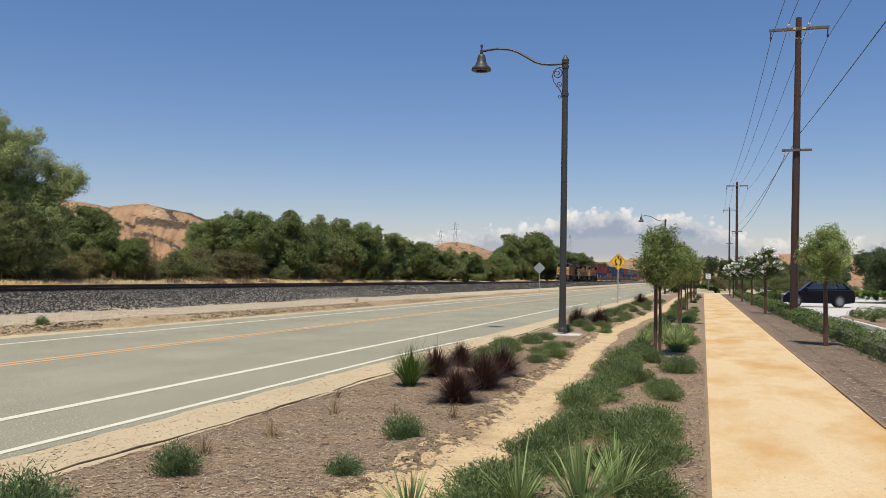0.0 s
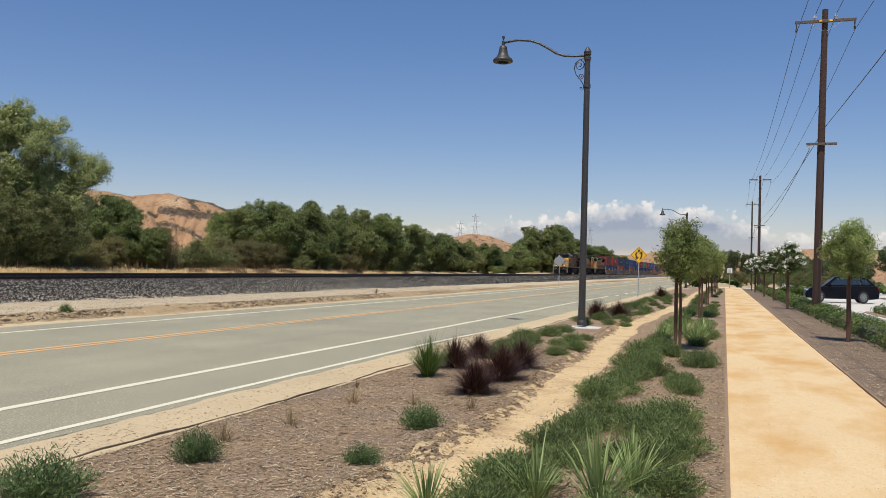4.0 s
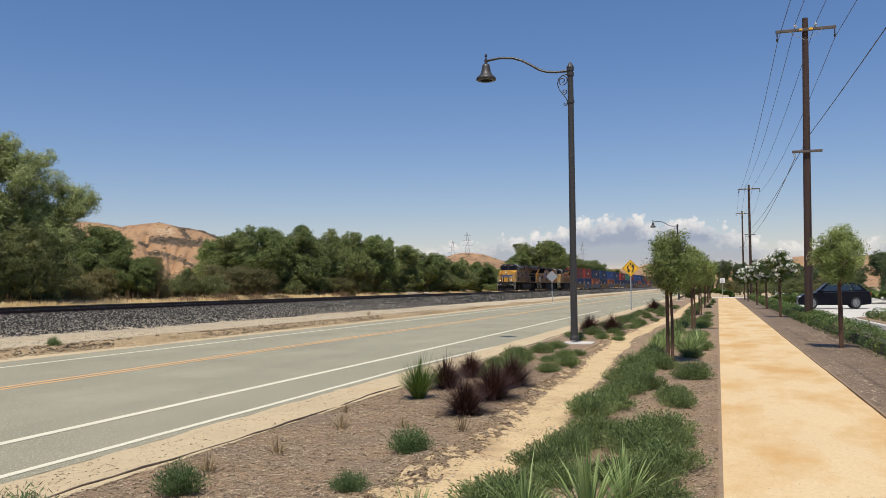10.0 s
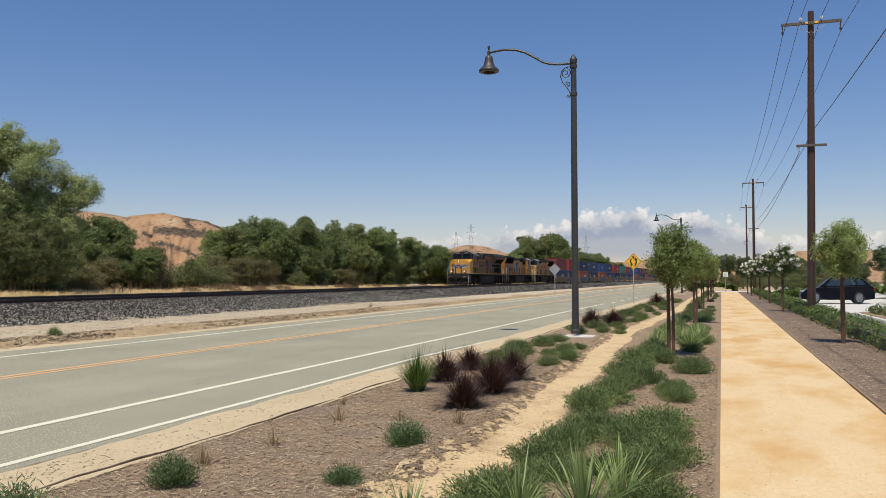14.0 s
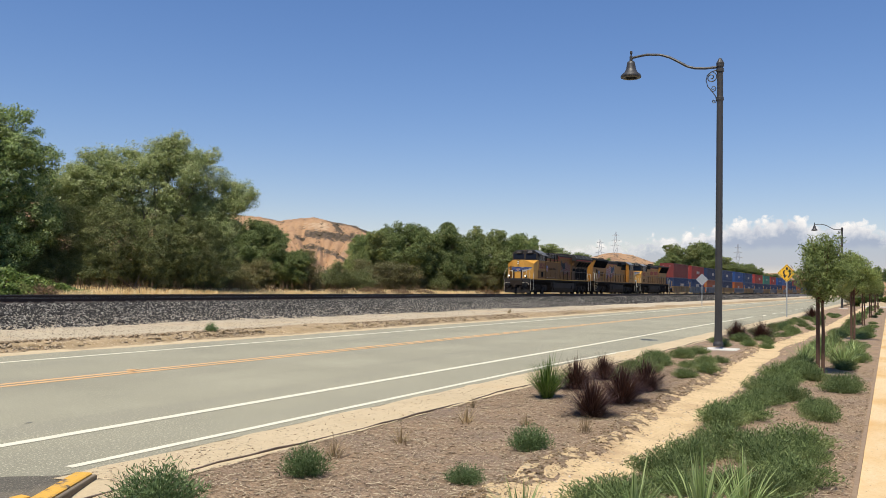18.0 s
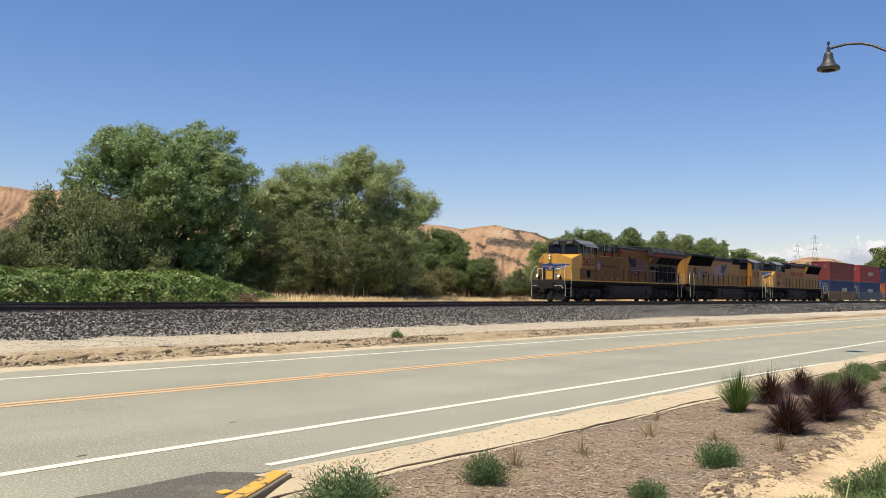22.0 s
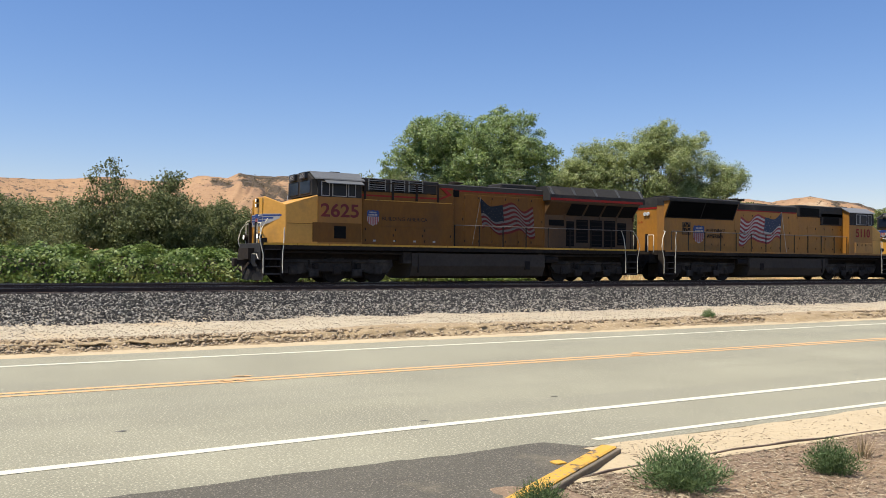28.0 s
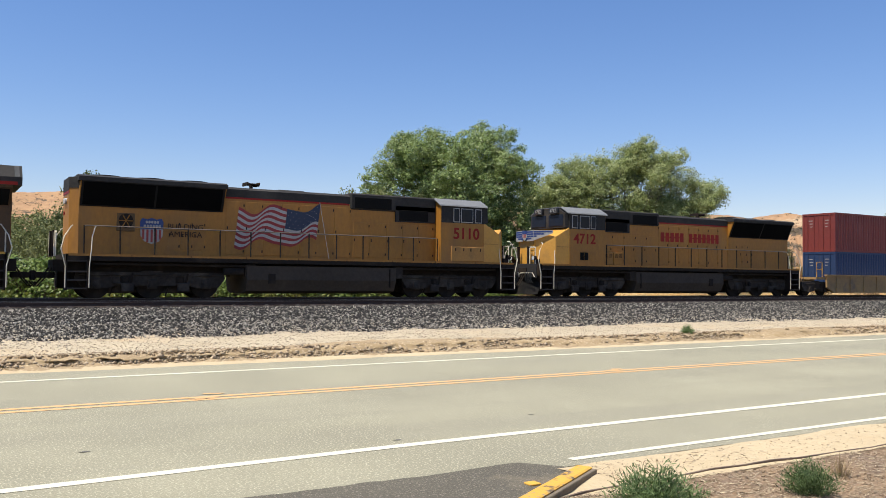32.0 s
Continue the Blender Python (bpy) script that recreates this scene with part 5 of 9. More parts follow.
def steps_at(parent, u, s, side):
    """A corner stairwell: four open treads between plates, with bent pale handrails."""
    x0, x1 = (1.02, 1.5) if side > 0 else (-1.5, -1.02)
    inner = x0 if side > 0 else x1
    bm = boxes((x0, x1, min(u, u + s * 0.05), max(u, u + s * 0.05), 0.32, 1.55), (x0, x1, min(u + s * 0.72, u + s * 0.77), max(u + s * 0.72, u + s * 0.77), 0.32, 1.55),
               (inner - 0.02, inner + 0.02, min(u + s * 0.02, u + s * 0.75), max(u + s * 0.02, u + s * 0.75), 0.34, 1.5))
    w = part("stairwell", bm, M["loco_under"], parent)
    for k in range(4):
        z = 0.36 + 0.31 * k
        part("tread", boxes((x0, x1, min(u + s * 0.05, u + s * 0.72), max(u + s * 0.05, u + s * 0.72), z, z + 0.05)), M["tie"], w)
    for v in (-0.02, 0.8):
        bm = bmesh.new()
        x = side * 1.5
        lean = -0.16 if v < 0 else 0.06
        tube(bm, [(x, u + s * v, 0.42), (x, u + s * v, 1.15), (x, u + s * (v + lean), 1.75), (side * 1.44, u + s * (v + lean * 0.6 + 0.05), 2.2), (side * 1.38, u + s * (v + 0.2), 2.58), (side * 1.2, u + s * (v + 0.26), 2.6)], 0.021, 6)
        part("grab_rail", bm, M["rail_yellow"], w, "pale bent grab rail")


def side_rail(parent, x, u0, u1, z0, z1, n, paint="loco_under"):
    bm = bmesh.new()
    tube(bm, [(x, u0, z0 + 0.6), (x, u0, z1 - 0.06), (x, u0 + 0.06, z1), (x, u1 - 0.06, z1), (x, u1, z1 - 0.06), (x, u1, z0 + 0.6)], 0.024, 6)
    r = part("handrail", bm, M["dusty_rail" if paint == "loco_under" else paint], parent)
    for u in steps(u0, u1, n):
        bm = bmesh.new()
        tube(bm, [(x, u, z0), (x, u, z1)], 0.032, 5)
        part("handrail_post", bm, M[paint], r)


def end_rail(parent, u, s):
    for a, b in ((-1.0, -0.55), (0.55, 1.0)):
        part("end_rail", tube(bmesh.new(), [(a, u, 1.57), (a, u, 2.46), (a + 0.04, u, 2.5), (b - 0.04, u, 2.5), (b, u, 2.46), (b, u, 1.57)], 0.025, 6), M["rail_yellow"], parent)
    for x in (-0.5, 0.38):
        part("collision_post", boxes((x, x + 0.12, u - 0.06, u + 0.06, 1.57, 2.55)), M["loco_under"], parent)


def plow(parent, u):
    """The pilot: a curved plow below, an end plate, an uncoupling lever and rows of hoses."""
    part("end_plate", boxes((-1.45, 1.45, u - 0.04, u + 0.02, 0.95, 1.66), bevel=0.02), M["pilot"], parent)
    part("uncoupling_lever", tube(bmesh.new(), [(-1.4, u - 0.1, 1.0), (-1.3, u - 0.14, 1.2), (-0.3, u - 0.14, 1.2), (-0.12, u - 0.2, 1.05), (0.12, u - 0.2, 1.05), (0.3, u - 0.14, 1.2), (1.3, u - 0.14, 1.2), (1.4, u - 0.1, 1.0)], 0.02, 6), M["rail_yellow"], parent)
    for k in range(8):
        x = (-1.2, -1.05, -0.9, -0.75, 0.75, 0.9, 1.05, 1.2)[k]
        part("brake_hose", tube(bmesh.new(), [(x, u - 0.04, 1.3), (x, u - 0.16, 1.2), (x, u - 0.18, 0.85), (x + 0.06, u - 0.1, 0.7)], 0.026, 6), M["black"], parent)
    bm = bmesh.new()
    prof = [(0.0, 0.95), (-0.12, 0.75), (-0.36, 0.14)]
    rows = []
    for x in (-1.45, -0.9, 0, 0.9, 1.45):
        out = 0.42 * abs(x) / 1.45
        rows.append([bm.verts.new((x, u + d + out, z)) for d, z in prof])
    for a, b in zip(rows, rows[1:]):
        for k in range(2):
            bm.faces.new((a[k], b[k], b[k + 1], a[k + 1]))
    bmesh.ops.solidify(bm, geom=list(bm.faces), thickness=0.04)
    part("snow_plow", bm, M["pilot"], parent, "black curved pilot plow")


def cab_front(t, u, top, eave, roof, low, number, slope, c0, c1):
    """The wide nose, windscreen, cab and its awninged side windows, from the lead end."""
    bm = bmesh.new()
    plan = [(-0.72, u), (0.72, u), (1.48, u + 0.72), (1.48, c0 + 0.3), (-1.48, c0 + 0.3), (-1.48, u + 0.72)]
    lo = [bm.verts.new((x, v, 1.57)) for x, v in plan]
    drop = 0.36 if low else 0.26
    zs = [top - slope, top - slope, top - slope - drop, top, top, top - slope - drop]
    hi = [bm.verts.new((x * (0.97 if i < 2 else 1), v + (0.05 if i < 2 else 0), z)) for i, ((x, v), z) in enumerate(zip(plan, zs))]
    bm.faces.new(lo[::-1])
    bm.faces.new((hi[0], hi[1], hi[2], hi[5]))
    bm.faces.new((hi[2], hi[3], hi[4], hi[5]))
    for i in range(6):
        j = (i + 1) % 6
        bm.faces.new((lo[i], lo[j], hi[j], hi[i]))
    bmesh.ops.bevel(bm, geom=[e for e in bm.edges if not e.is_boundary and e.calc_length() > 0.3], offset=0.03, segments=1, affect="EDGES")
    nose = part("nose", bm, M["nose_yellow_sunlit"], t, "blunt yellow nose")
    if low:
        part("nose_door", boxes((-1.0, -0.55, u + 0.02, u + 0.2, 1.62, 2.9)), M["body"], nose)
    # raised edges, grab irons and ladder bars on the nose
    for x in (-0.66, 0.66):
        part("nose_seam", boxes((x - 0.012, x + 0.012, u - 0.012, u + 0.03, 1.62, top - slope - 0.1)), M["sill_yellow"], nose)
    for k in range(4):
        z = 1.8 + 0.32 * k
        part("grab_iron", tube(bmesh.new(), [(0.34, u + 0.0, z), (0.34, u - 0.07, z), (0.62, u - 0.07, z), (0.62, u + 0.0, z)], 0.013, 5), M["rail_yellow"], nose)
    for s in (-1, 1):
        part("nose_side_seam", boxes((min(s * 1.48, s * 1.488), max(s * 1.48, s * 1.488), u + 0.78, c0 + 0.28, 2.42, 2.44)), M["body"], nose)
    for z in (top - slope - 0.16, top - slope - 0.38):
        bm = bmesh.new()
        disc(bm, (0.0, u - 0.03, z), 0.095, 0.05, 1, 16)
        h = part("headlight", bm, M["loco_under"], t)
        bm = bmesh.new()
        disc(bm, (0.0, u - 0.085, z), 0.066, 0.008, 1, 16)
        part("lens", bm, M["lens"] if number == "2625" else M["lens_off"], h)
    for x in (-0.95, 0.95):
        bm = bmesh.new()
        disc(bm, (x, u - 0.22, 1.86), 0.12, 0.08, 1, 16)
        box(bm, x - 0.05, x + 0.05, u - 0.2, u + 0.1, 1.57, 1.8)
        h = part("ditch_light", bm, M["loco_under"], t)
        bm = bmesh.new()
        disc(bm, (x, u - 0.305, 1.86), 0.1, 0.008, 1, 16)
        part("lens", bm, M["lens"] if number == "2625" else M["lens_off"], h)
    # cab shell
    bm = bmesh.new()
    prism(bm, [(-1.5, 1.57), (1.5, 1.57), (1.5, eave), (0.95, roof), (-0.95, roof), (-1.5, eave)], 1, c0 + 0.28, c1)
    cab = part("cab", bm, M["cab_yellow" if low else "body"], t, "yellow driver's cab")
    bm = bmesh.new()
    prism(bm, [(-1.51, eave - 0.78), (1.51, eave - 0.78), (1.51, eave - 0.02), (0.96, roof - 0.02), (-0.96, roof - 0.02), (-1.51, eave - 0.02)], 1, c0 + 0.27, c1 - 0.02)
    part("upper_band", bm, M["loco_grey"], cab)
    bm = bmesh.new()
    prism(bm, [(-1.58, eave - 0.03), (-1.55, eave + 0.03), (-0.95, roof + 0.04), (0.95, roof + 0.04), (1.55, eave + 0.03), (1.58, eave - 0.03), (0.95, roof), (-0.95, roof)], 1, c0 + 0.1, c1 + 0.1)
    part("cab_roof", bm, M["loco_roof" if low else "loco_roof_pale"], cab, "grey cab roof")
    bm = bmesh.new()
    prism(bm, [(-1.45, top - 0.02), (1.45, top - 0.02), (1.4, eave - 0.02), (0.9, roof - 0.05), (-0.9, roof - 0.05), (-1.4, eave - 0.02)], 1, c0 + 0.02, c0 + 0.3)
    scr = part("windscreen_frame", bm, M["loco_grey"], cab)
    for s in (-1, 1):
        bm = bmesh.new()
        box(bm, min(s * 0.12, s * 1.3), max(s * 0.12, s * 1.3), c0 - 0.01, c0 + 0.018, top + 0.06, eave - 0.06, bevel=0.02)
        part("windscreen", bm, M["screen_glass"], scr)
        bm = bmesh.new()
        box(bm, min(s * 0.28, s * 0.98), max(s * 0.28, s * 0.98), c0 - 0.12, c0 + 0.02, roof - 0.29, roof - 0.01)
        nb = part("number_board", bm, M["black"], cab)
        lettering("board_number", number, 0.29, (s * 0.63, c0 - 0.13, roof - 0.25), 0, M["logo_white"], nb, squeeze=0.85)
        x = s * 1.515
        for a, b in ((0.12, 0.5), (0.62, 1.3), (1.36, 1.72)):
            bm = boxes((min(x, x + s * 0.02), max(x, x + s * 0.02), c0 + 0.3 + a, c0 + 0.3 + b, eave - 0.75, eave - 0.1), bevel=0.01)
            w = part("side_window", bm, M["logo_white"], cab, "side window in a pale frame")
            bm = boxes((min(x + s * 0.018, x + s * 0.026), max(x + s * 0.018, x + s * 0.026), c0 + 0.34 + a, c0 + 0.26 + b, eave - 0.71, eave - 0.14))
            part("pane", bm, M["loco_glass"], w)
        if not low:
            continue
        bm = bmesh.new()
        prism(bm, [(s * 1.52, eave - 0.03), (s * 1.86, eave - 0.2), (s * 1.86, eave - 0.225), (s * 1.52, eave - 0.06)], 1, c0 + 0.55, c1 - 0.05)
        part("sunshade", bm, M["loco_roof"], cab)
    for k in range(3):
        part("roof_box", boxes((-0.5 + 0.1 * k, 0.4, c0 + 0.6 + 0.7 * k, c0 + 1.05 + 0.7 * k, roof + 0.03, roof + 0.1 + 0.04 * (k % 2)), bevel=0.02), M["loco_grey"], cab)
    return c0, c1


def red_edge(parent, side, x, u0, u1, z):
    part("red_stripe", boxes((min(x, x + side * 0.006), max(x, x + side * 0.006), u0, u1, z, z + 0.07)), M["loco_red"], parent)


def rivet_doors(parent, side, x, u0, u1, z0, z1, n, material):
    """A row of body doors, each with its gap, hinges and latch."""
    w = (u1 - u0) / n
    for k in range(n):
        a = u0 + k * w
        bm = boxes((min(x, x + side * 0.014), max(x, x + side * 0.014), a + 0.02, a + w - 0.02, z0, z1), bevel=0.006)
        d = part("body_door", bm, material, parent)
        o, i = x + side * 0.03, x + side * 0.012
        part("latch", boxes((min(i, o), max(i, o), a + w - 0.1, a + w - 0.06, (z0 + z1) / 2 - 0.06, (z0 + z1) / 2 + 0.06)), M["loco_under"], d)
        for z in (z0 + 0.1, z1 - 0.2):
            part("hinge", boxes((min(i, o), max(i, o), a + 0.02, a + 0.06, z, z + 0.1)), M["loco_under"], d)


def underframe(t, length, tank):
    bm = boxes((-1.5, 1.5, 0.95, length - 0.95, 1.33, 1.57), (-0.7, 0.7, 0.6, length - 0.6, 1.0, 1.36))
    part("frame", bm, M["loco_under"], t)
    for s in (-1, 1):
        x = s * 1.5
        n = 14 if length > 22.1 else 9
        for k in range(n):
            a, b = 1.0 + (length - 2.0) * k / n, 1.0 + (length - 2.0) * (k + 1) / n - 0.03
            part("sill_stripe", boxes((min(x, x + s * 0.008), max(x, x + s * 0.02), a, b, 1.50, 1.585)), M["sill_yellow" if n == 14 else "loco_yellow"], t)
        bm = bmesh.new()
        tube(bm, [(s * 1.3, 1.9, 1.24), (s * 1.32, length / 2, 1.22), (s * 1.3, length - 1.9, 1.24)], 0.04, 5)
        part("air_pipe", bm, M["loco_under"], t)
        for u in (a - 0.05 for a in tank):
            part("under_box", boxes((min(s * 0.9, s * 1.36), max(s * 0.9, s * 1.36), u - 0.35, u + 0.1, 0.85, 1.3), bevel=0.03), M["truck"], t)
    bm = bmesh.new()
    a, b = tank
    prism(bm, [(-1.42, 1.25), (1.42, 1.25), (1.45, 0.75), (1.25, 0.3), (0.8, 0.18), (-0.8, 0.18), (-1.25, 0.3), (-1.45, 0.75)], 1, a, b)
    part("fuel_tank", bm, M["tank"], t, "dark fuel tank under the frame")
    for s in (-1, 1):
        part("tank_rib", boxes((min(s * 1.40, s * 1.48), max(s * 1.40, s * 1.48), a + 0.3, a + 0.34, 0.45, 1.2)), M["loco_under"], t)
        part("tank_gauge", boxes((min(s * 1.40, s * 1.47), max(s * 1.40, s * 1.47), b - 1.2, b - 0.9, 0.6, 1.0)), M["loco_under"], t)
        bm = bmesh.new()
        tube(bm, [(s * 1.25, b + 0.1, 1.05), (s * 1.25, b + 0.9, 1.05)], 0.13, 10)
        part("air_tank", bm, M["loco_under"], t)


def lift_body(t, low, high):
    """Raises the body above the trucks: by low at the walkway and by high at the roof."""
    for o in t.children_recursive:
        if o.type == "MESH" and o.data.users == 1 and o.name.split(".")[0] not in ("wheelset", "coupler", "air_hose", "snow_plow"):
            co = np.empty(len(o.data.vertices) * 3, np.float32)
            o.data.vertices.foreach_get("co", co)
            co = co.reshape(-1, 3)
            k = np.clip((co[:, 2] - 1.57) / 2.83, 0, 1.2)
            co[:, 2] += np.clip((co[:, 2] - 1.0) / 0.3, 0, 1) * (low + (high - low) * k)
            o.data.vertices.foreach_set("co", co.ravel())
            o.data.update()


def locomotive_wide():
    """The six-axle leader with wing-like radiators."""
    M["body"] = M["loco_yellow_shaded_dirty"]
    t = thing("locomotive", "leading yellow and grey diesel locomotive with winged nose emblem", "locomotive", group="train")
    underframe(t, 22.3, (7.88, 15.28))
    bogie(t, (2.4, 4.4, 6.35), True, 1)
    bogie(t, (16.7, 18.6, 20.4), True, 1)
    c0, c1 = cab_front(t, 1.2, 3.70, 4.40, 4.72, True, "2625", 0.10, 3.05, 5.37)
    wing_emblem(t, 1.19, 2.6, 1.35)
    # full-width equipment cabinet, hood, radiator house
    part("equipment_cabinet", boxes((-1.5, 1.5, c1, 10.0, 1.57, 3.95), bevel=0.02), M["body"], t)
    part("cabinet_top", boxes((-1.46, 1.46, c1 + 0.01, 9.25, 3.95, 4.56), bevel=0.04), M["loco_grey"], t)
    bm = bmesh.new()
    prism(bm, [(-0.98, 1.57), (0.98, 1.57), (0.98, 4.3), (-0.98, 4.3)], 1, 9.99, 15.6)
    part("engine_hood", bm, M["body"], t)
    bm = bmesh.new()
    prism(bm, [(-0.99, 4.28), (0.99, 4.28), (0.97, 4.5), (0.8, 4.56), (-0.8, 4.56), (-0.97, 4.5)], 1, 9.25, 15.6)
    part("hood_roof", bm, M["loco_grey"], t)
    part("upper_step", boxes((-1.46, 1.46, 9.25, 10.0, 3.95, 4.3)), M["body"], t)
    bm = bmesh.new()
    prism(bm, [(-1.0, 1.57), (1.0, 1.57), (1.0, 3.3), (1.5, 3.92), (1.5, 4.05), (-1.5, 4.05), (-1.5, 3.92), (-1.0, 3.3)], 1, 15.6, 21.45)
    rad = part("radiator_house", bm, M["sooty_shaded_yellow"], t, "radiator house, yellow darkened for soot and the wing's shade")
    bm = bmesh.new()
    prism(bm, [(-1.58, 4.0), (1.58, 4.0), (1.58, 4.30), (1.25, 4.74), (-1.25, 4.74), (-1.58, 4.30)], 1, 15.5, 21.75)
    part("radiator_wing", bm, M["loco_grey"], rad)
    for s in (-1, 1):
        x = s * 1.585
        part("red_stripe", boxes((min(x, x + s * 0.006), max(x, x + s * 0.006), 15.55, 21.6, 4.01, 4.13)), M["loco_red"], rad)
        for a in (15.6, 17.0, 18.4, 19.9, 21.5):
            bm = bmesh.new()
            bm.faces.new([bm.verts.new(p) for p in ((s * 1.585, a, 4.31), (s * 1.585, a + 0.16, 4.31), (s * 1.26, a + 0.16, 4.745), (s * 1.26, a, 4.745))])
            bmesh.ops.solidify(bm, geom=list(bm.faces), thickness=0.015)
            part("wing_rib", bm, M["loco_roof"], rad)
        for k in range(4):
            a = 16.9 + 1.15 * k
            bm = bmesh.new()
            vs = [(s * 1.03, a, 3.30), (s * 1.03, a + 1.0, 3.30), (s * 1.47, a + 1.02, 3.86), (s * 1.47, a, 3.86)]
            bm.faces.new([bm.verts.new((p[0] + s * 0.02, p[1], p[2])) for p in vs])
            part("radiator_screen", bm, M["grille"], rad)
        for a, b, z0, z1 in ((15.85, 16.8, 3.35, 3.7), (15.85, 16.8, 2.75, 3.05), (16.95, 17.45, 1.7, 3.0), (17.6, 18.35, 1.9, 3.1), (18.5, 19.3, 1.7, 3.1), (19.45, 20.2, 1.7, 3.1), (20.35, 20.95, 1.8, 3.0)):
            d = part("vent_door", boxes((min(s * 1.0, s * 1.02), max(s * 1.0, s * 1.02), a, b, z0, z1), bevel=0.005), M["grille"], rad)
            if z1 - z0 > 0.8:
                for q in range(6):
                    z = z0 + 0.1 + (z1 - z0 - 0.2) * q / 5
                    part("door_slat", boxes((min(s * 1.018, s * 1.034), max(s * 1.018, s * 1.034), a + 0.05, b - 0.05, z, z + 0.03)), M["loco_under"], d)
        for k in range(5):
            part("radiator_strut", boxes((min(s * 1.0, s * 1.05), max(s * 1.0, s * 1.05), 16.8 + 1.15 * k, 16.88 + 1.15 * k, 3.1, 3.5)), M["sooty_shaded_yellow"], rad)
        # louvres over the cabinet
        for a, b in ((5.67, 6.5), (6.75, 7.45), (7.65, 8.37)):
            x = s * 1.465
            fr = part("louvre_frame", boxes((min(x, x + s * 0.03), max(x, x + s * 0.03), a, b, 4.0, 4.5)), M["grille"], t)
            for q in range(5):
                z = 4.05 + 0.095 * q
                part("louvre_slat", boxes((min(x + s * 0.02, x + s * 0.07), max(x + s * 0.02, x + s * 0.07), a + 0.03, b - 0.03, z, z + 0.03)), M["loco_roof_pale"], fr)
            for q in (a, b - 0.03):
                part("louvre_edge", boxes((min(x + s * 0.02, x + s * 0.08), max(x + s * 0.02, x + s * 0.08), q, q + 0.03, 4.0, 4.5)), M["loco_roof_pale"], fr)
        part("louvre_rail", tube(bmesh.new(), [(s * 1.56, 5.45, 4.36), (s * 1.56, 9.3, 4.36)], 0.018, 5), M["loco_under"], t)
        for u in (5.45, 6.8, 8.0, 9.1):
            part("louvre_post", boxes((min(s * 1.46, s * 1.56), max(s * 1.46, s * 1.56), u, u + 0.09, 3.6, 4.4)), M["loco_under"], t)
        part("ledge", boxes((min(s * 1.5, s * 1.53), max(s * 1.5, s * 1.53), 5.5, 9.9, 3.56, 3.59)), M["sill_yellow"], t)
        red_edge(t, s, s * 0.985, 10.0, 15.6, 4.22)
        bolt = bmesh.new()
        prism(bolt, [(9.95, 4.29), (9.3, 4.29), (9.68, 3.97), (9.25, 3.79), (9.25, 3.72), (9.92, 3.99), (9.56, 4.22), (9.95, 4.22)], 0, s * 1.455, s * 1.513)
        part("red_zigzag", bolt, M["loco_red"], t)
        red_edge(t, s, s * 1.502, c1, 9.25, 3.74)
        part("hood_window", boxes((min(s * 0.97, s * 1.0), max(s * 0.97, s * 1.0), 10.1, 10.6, 3.95, 4.28)), M["grille"], t)
        rivet_doors(t, s, s * 1.5, 5.5, 9.9, 1.62, 2.42, 3, M["body"])
        part("cabinet_panel", boxes((min(s * 1.5, s * 1.508), max(s * 1.5, s * 1.508), 3.1, 5.35, 1.66, 2.5)), M["body"], t)
        part("vent_grille", boxes((min(s * 1.5, s * 1.515), max(s * 1.5, s * 1.515), 4.08, 4.62, 1.82, 2.36)), M["grille"], t)
        rivet_doors(t, s, s * 0.98, 10.1, 15.5, 1.7, 4.1, 7, M["body"])
        side_rail(t, s * 1.44, 10.1, 20.9, 1.57, 2.58, 8)
        for u in (5.9, 6.9, 7.9, 8.9):
            part("marker_plate", boxes((min(s * 1.515, s * 1.525), max(s * 1.515, s * 1.525), u, u + 0.13, 1.72, 1.8)), M["logo_white"], t)
        lettering("road_number", "2625", 0.80, (s * 1.512, 4.35, 2.77), s, M["number_red"], t, "red road number", 1.13, 0.016)
        shield_badge(t, s, s * 1.502, 5.9, 2.78, 0.58, 0.68)
        lettering("slogan", "BUILDING AMERICA", 0.24, (s * 1.504, 7.48, 2.68), s, M["letter_dark"], t, "dark lettering", 1.06)
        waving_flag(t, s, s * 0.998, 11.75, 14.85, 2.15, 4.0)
        for u, d in ((1.0, 1), (21.3, -1)):
            steps_at(t, u, d, s)
        part("grab_bar", tube(bmesh.new(), [(s * 1.5, 5.42, 1.9), (s * 1.53, 5.42, 2.0), (s * 1.53, 5.42, 3.6), (s * 1.5, 5.42, 3.7)], 0.018, 5), M["body"], t)
    for k in range(4):
        part("radiator_fan_cover", boxes((-1.0, 1.0, 15.8 + 1.45 * k, 16.8 + 1.45 * k, 4.74, 4.78), bevel=0.015), M["grille"], rad)
    part("exhaust_housing", boxes((-0.6, 0.6, 13.2, 15.4, 4.53, 4.80), bevel=0.06), M["loco_grey"], t)
    bm = boxes((-0.15, 0.35, 10.9, 11.0, 4.54, 4.66))
    for x in (-0.1, 0.1, 0.3):
        tube(bm, [(x, 10.7, 4.70), (x, 11.25, 4.70)], [0.085, 0.035], 8)
    part("horn", bm, M["loco_under"], t)
    part("end_stripes", boxes((-1.0, 1.0, 21.45, 21.47, 1.6, 3.9)), M["body"], t)
    lift_body(t, 0.09, 0.03)
    plow(t, 0.9)
    coupler(t, 0.32, -1)
    coupler(t, 22.25, 1)
    end_rail(t, 1.02, -1)
    end_rail(t, 21.3, 1)
    return t


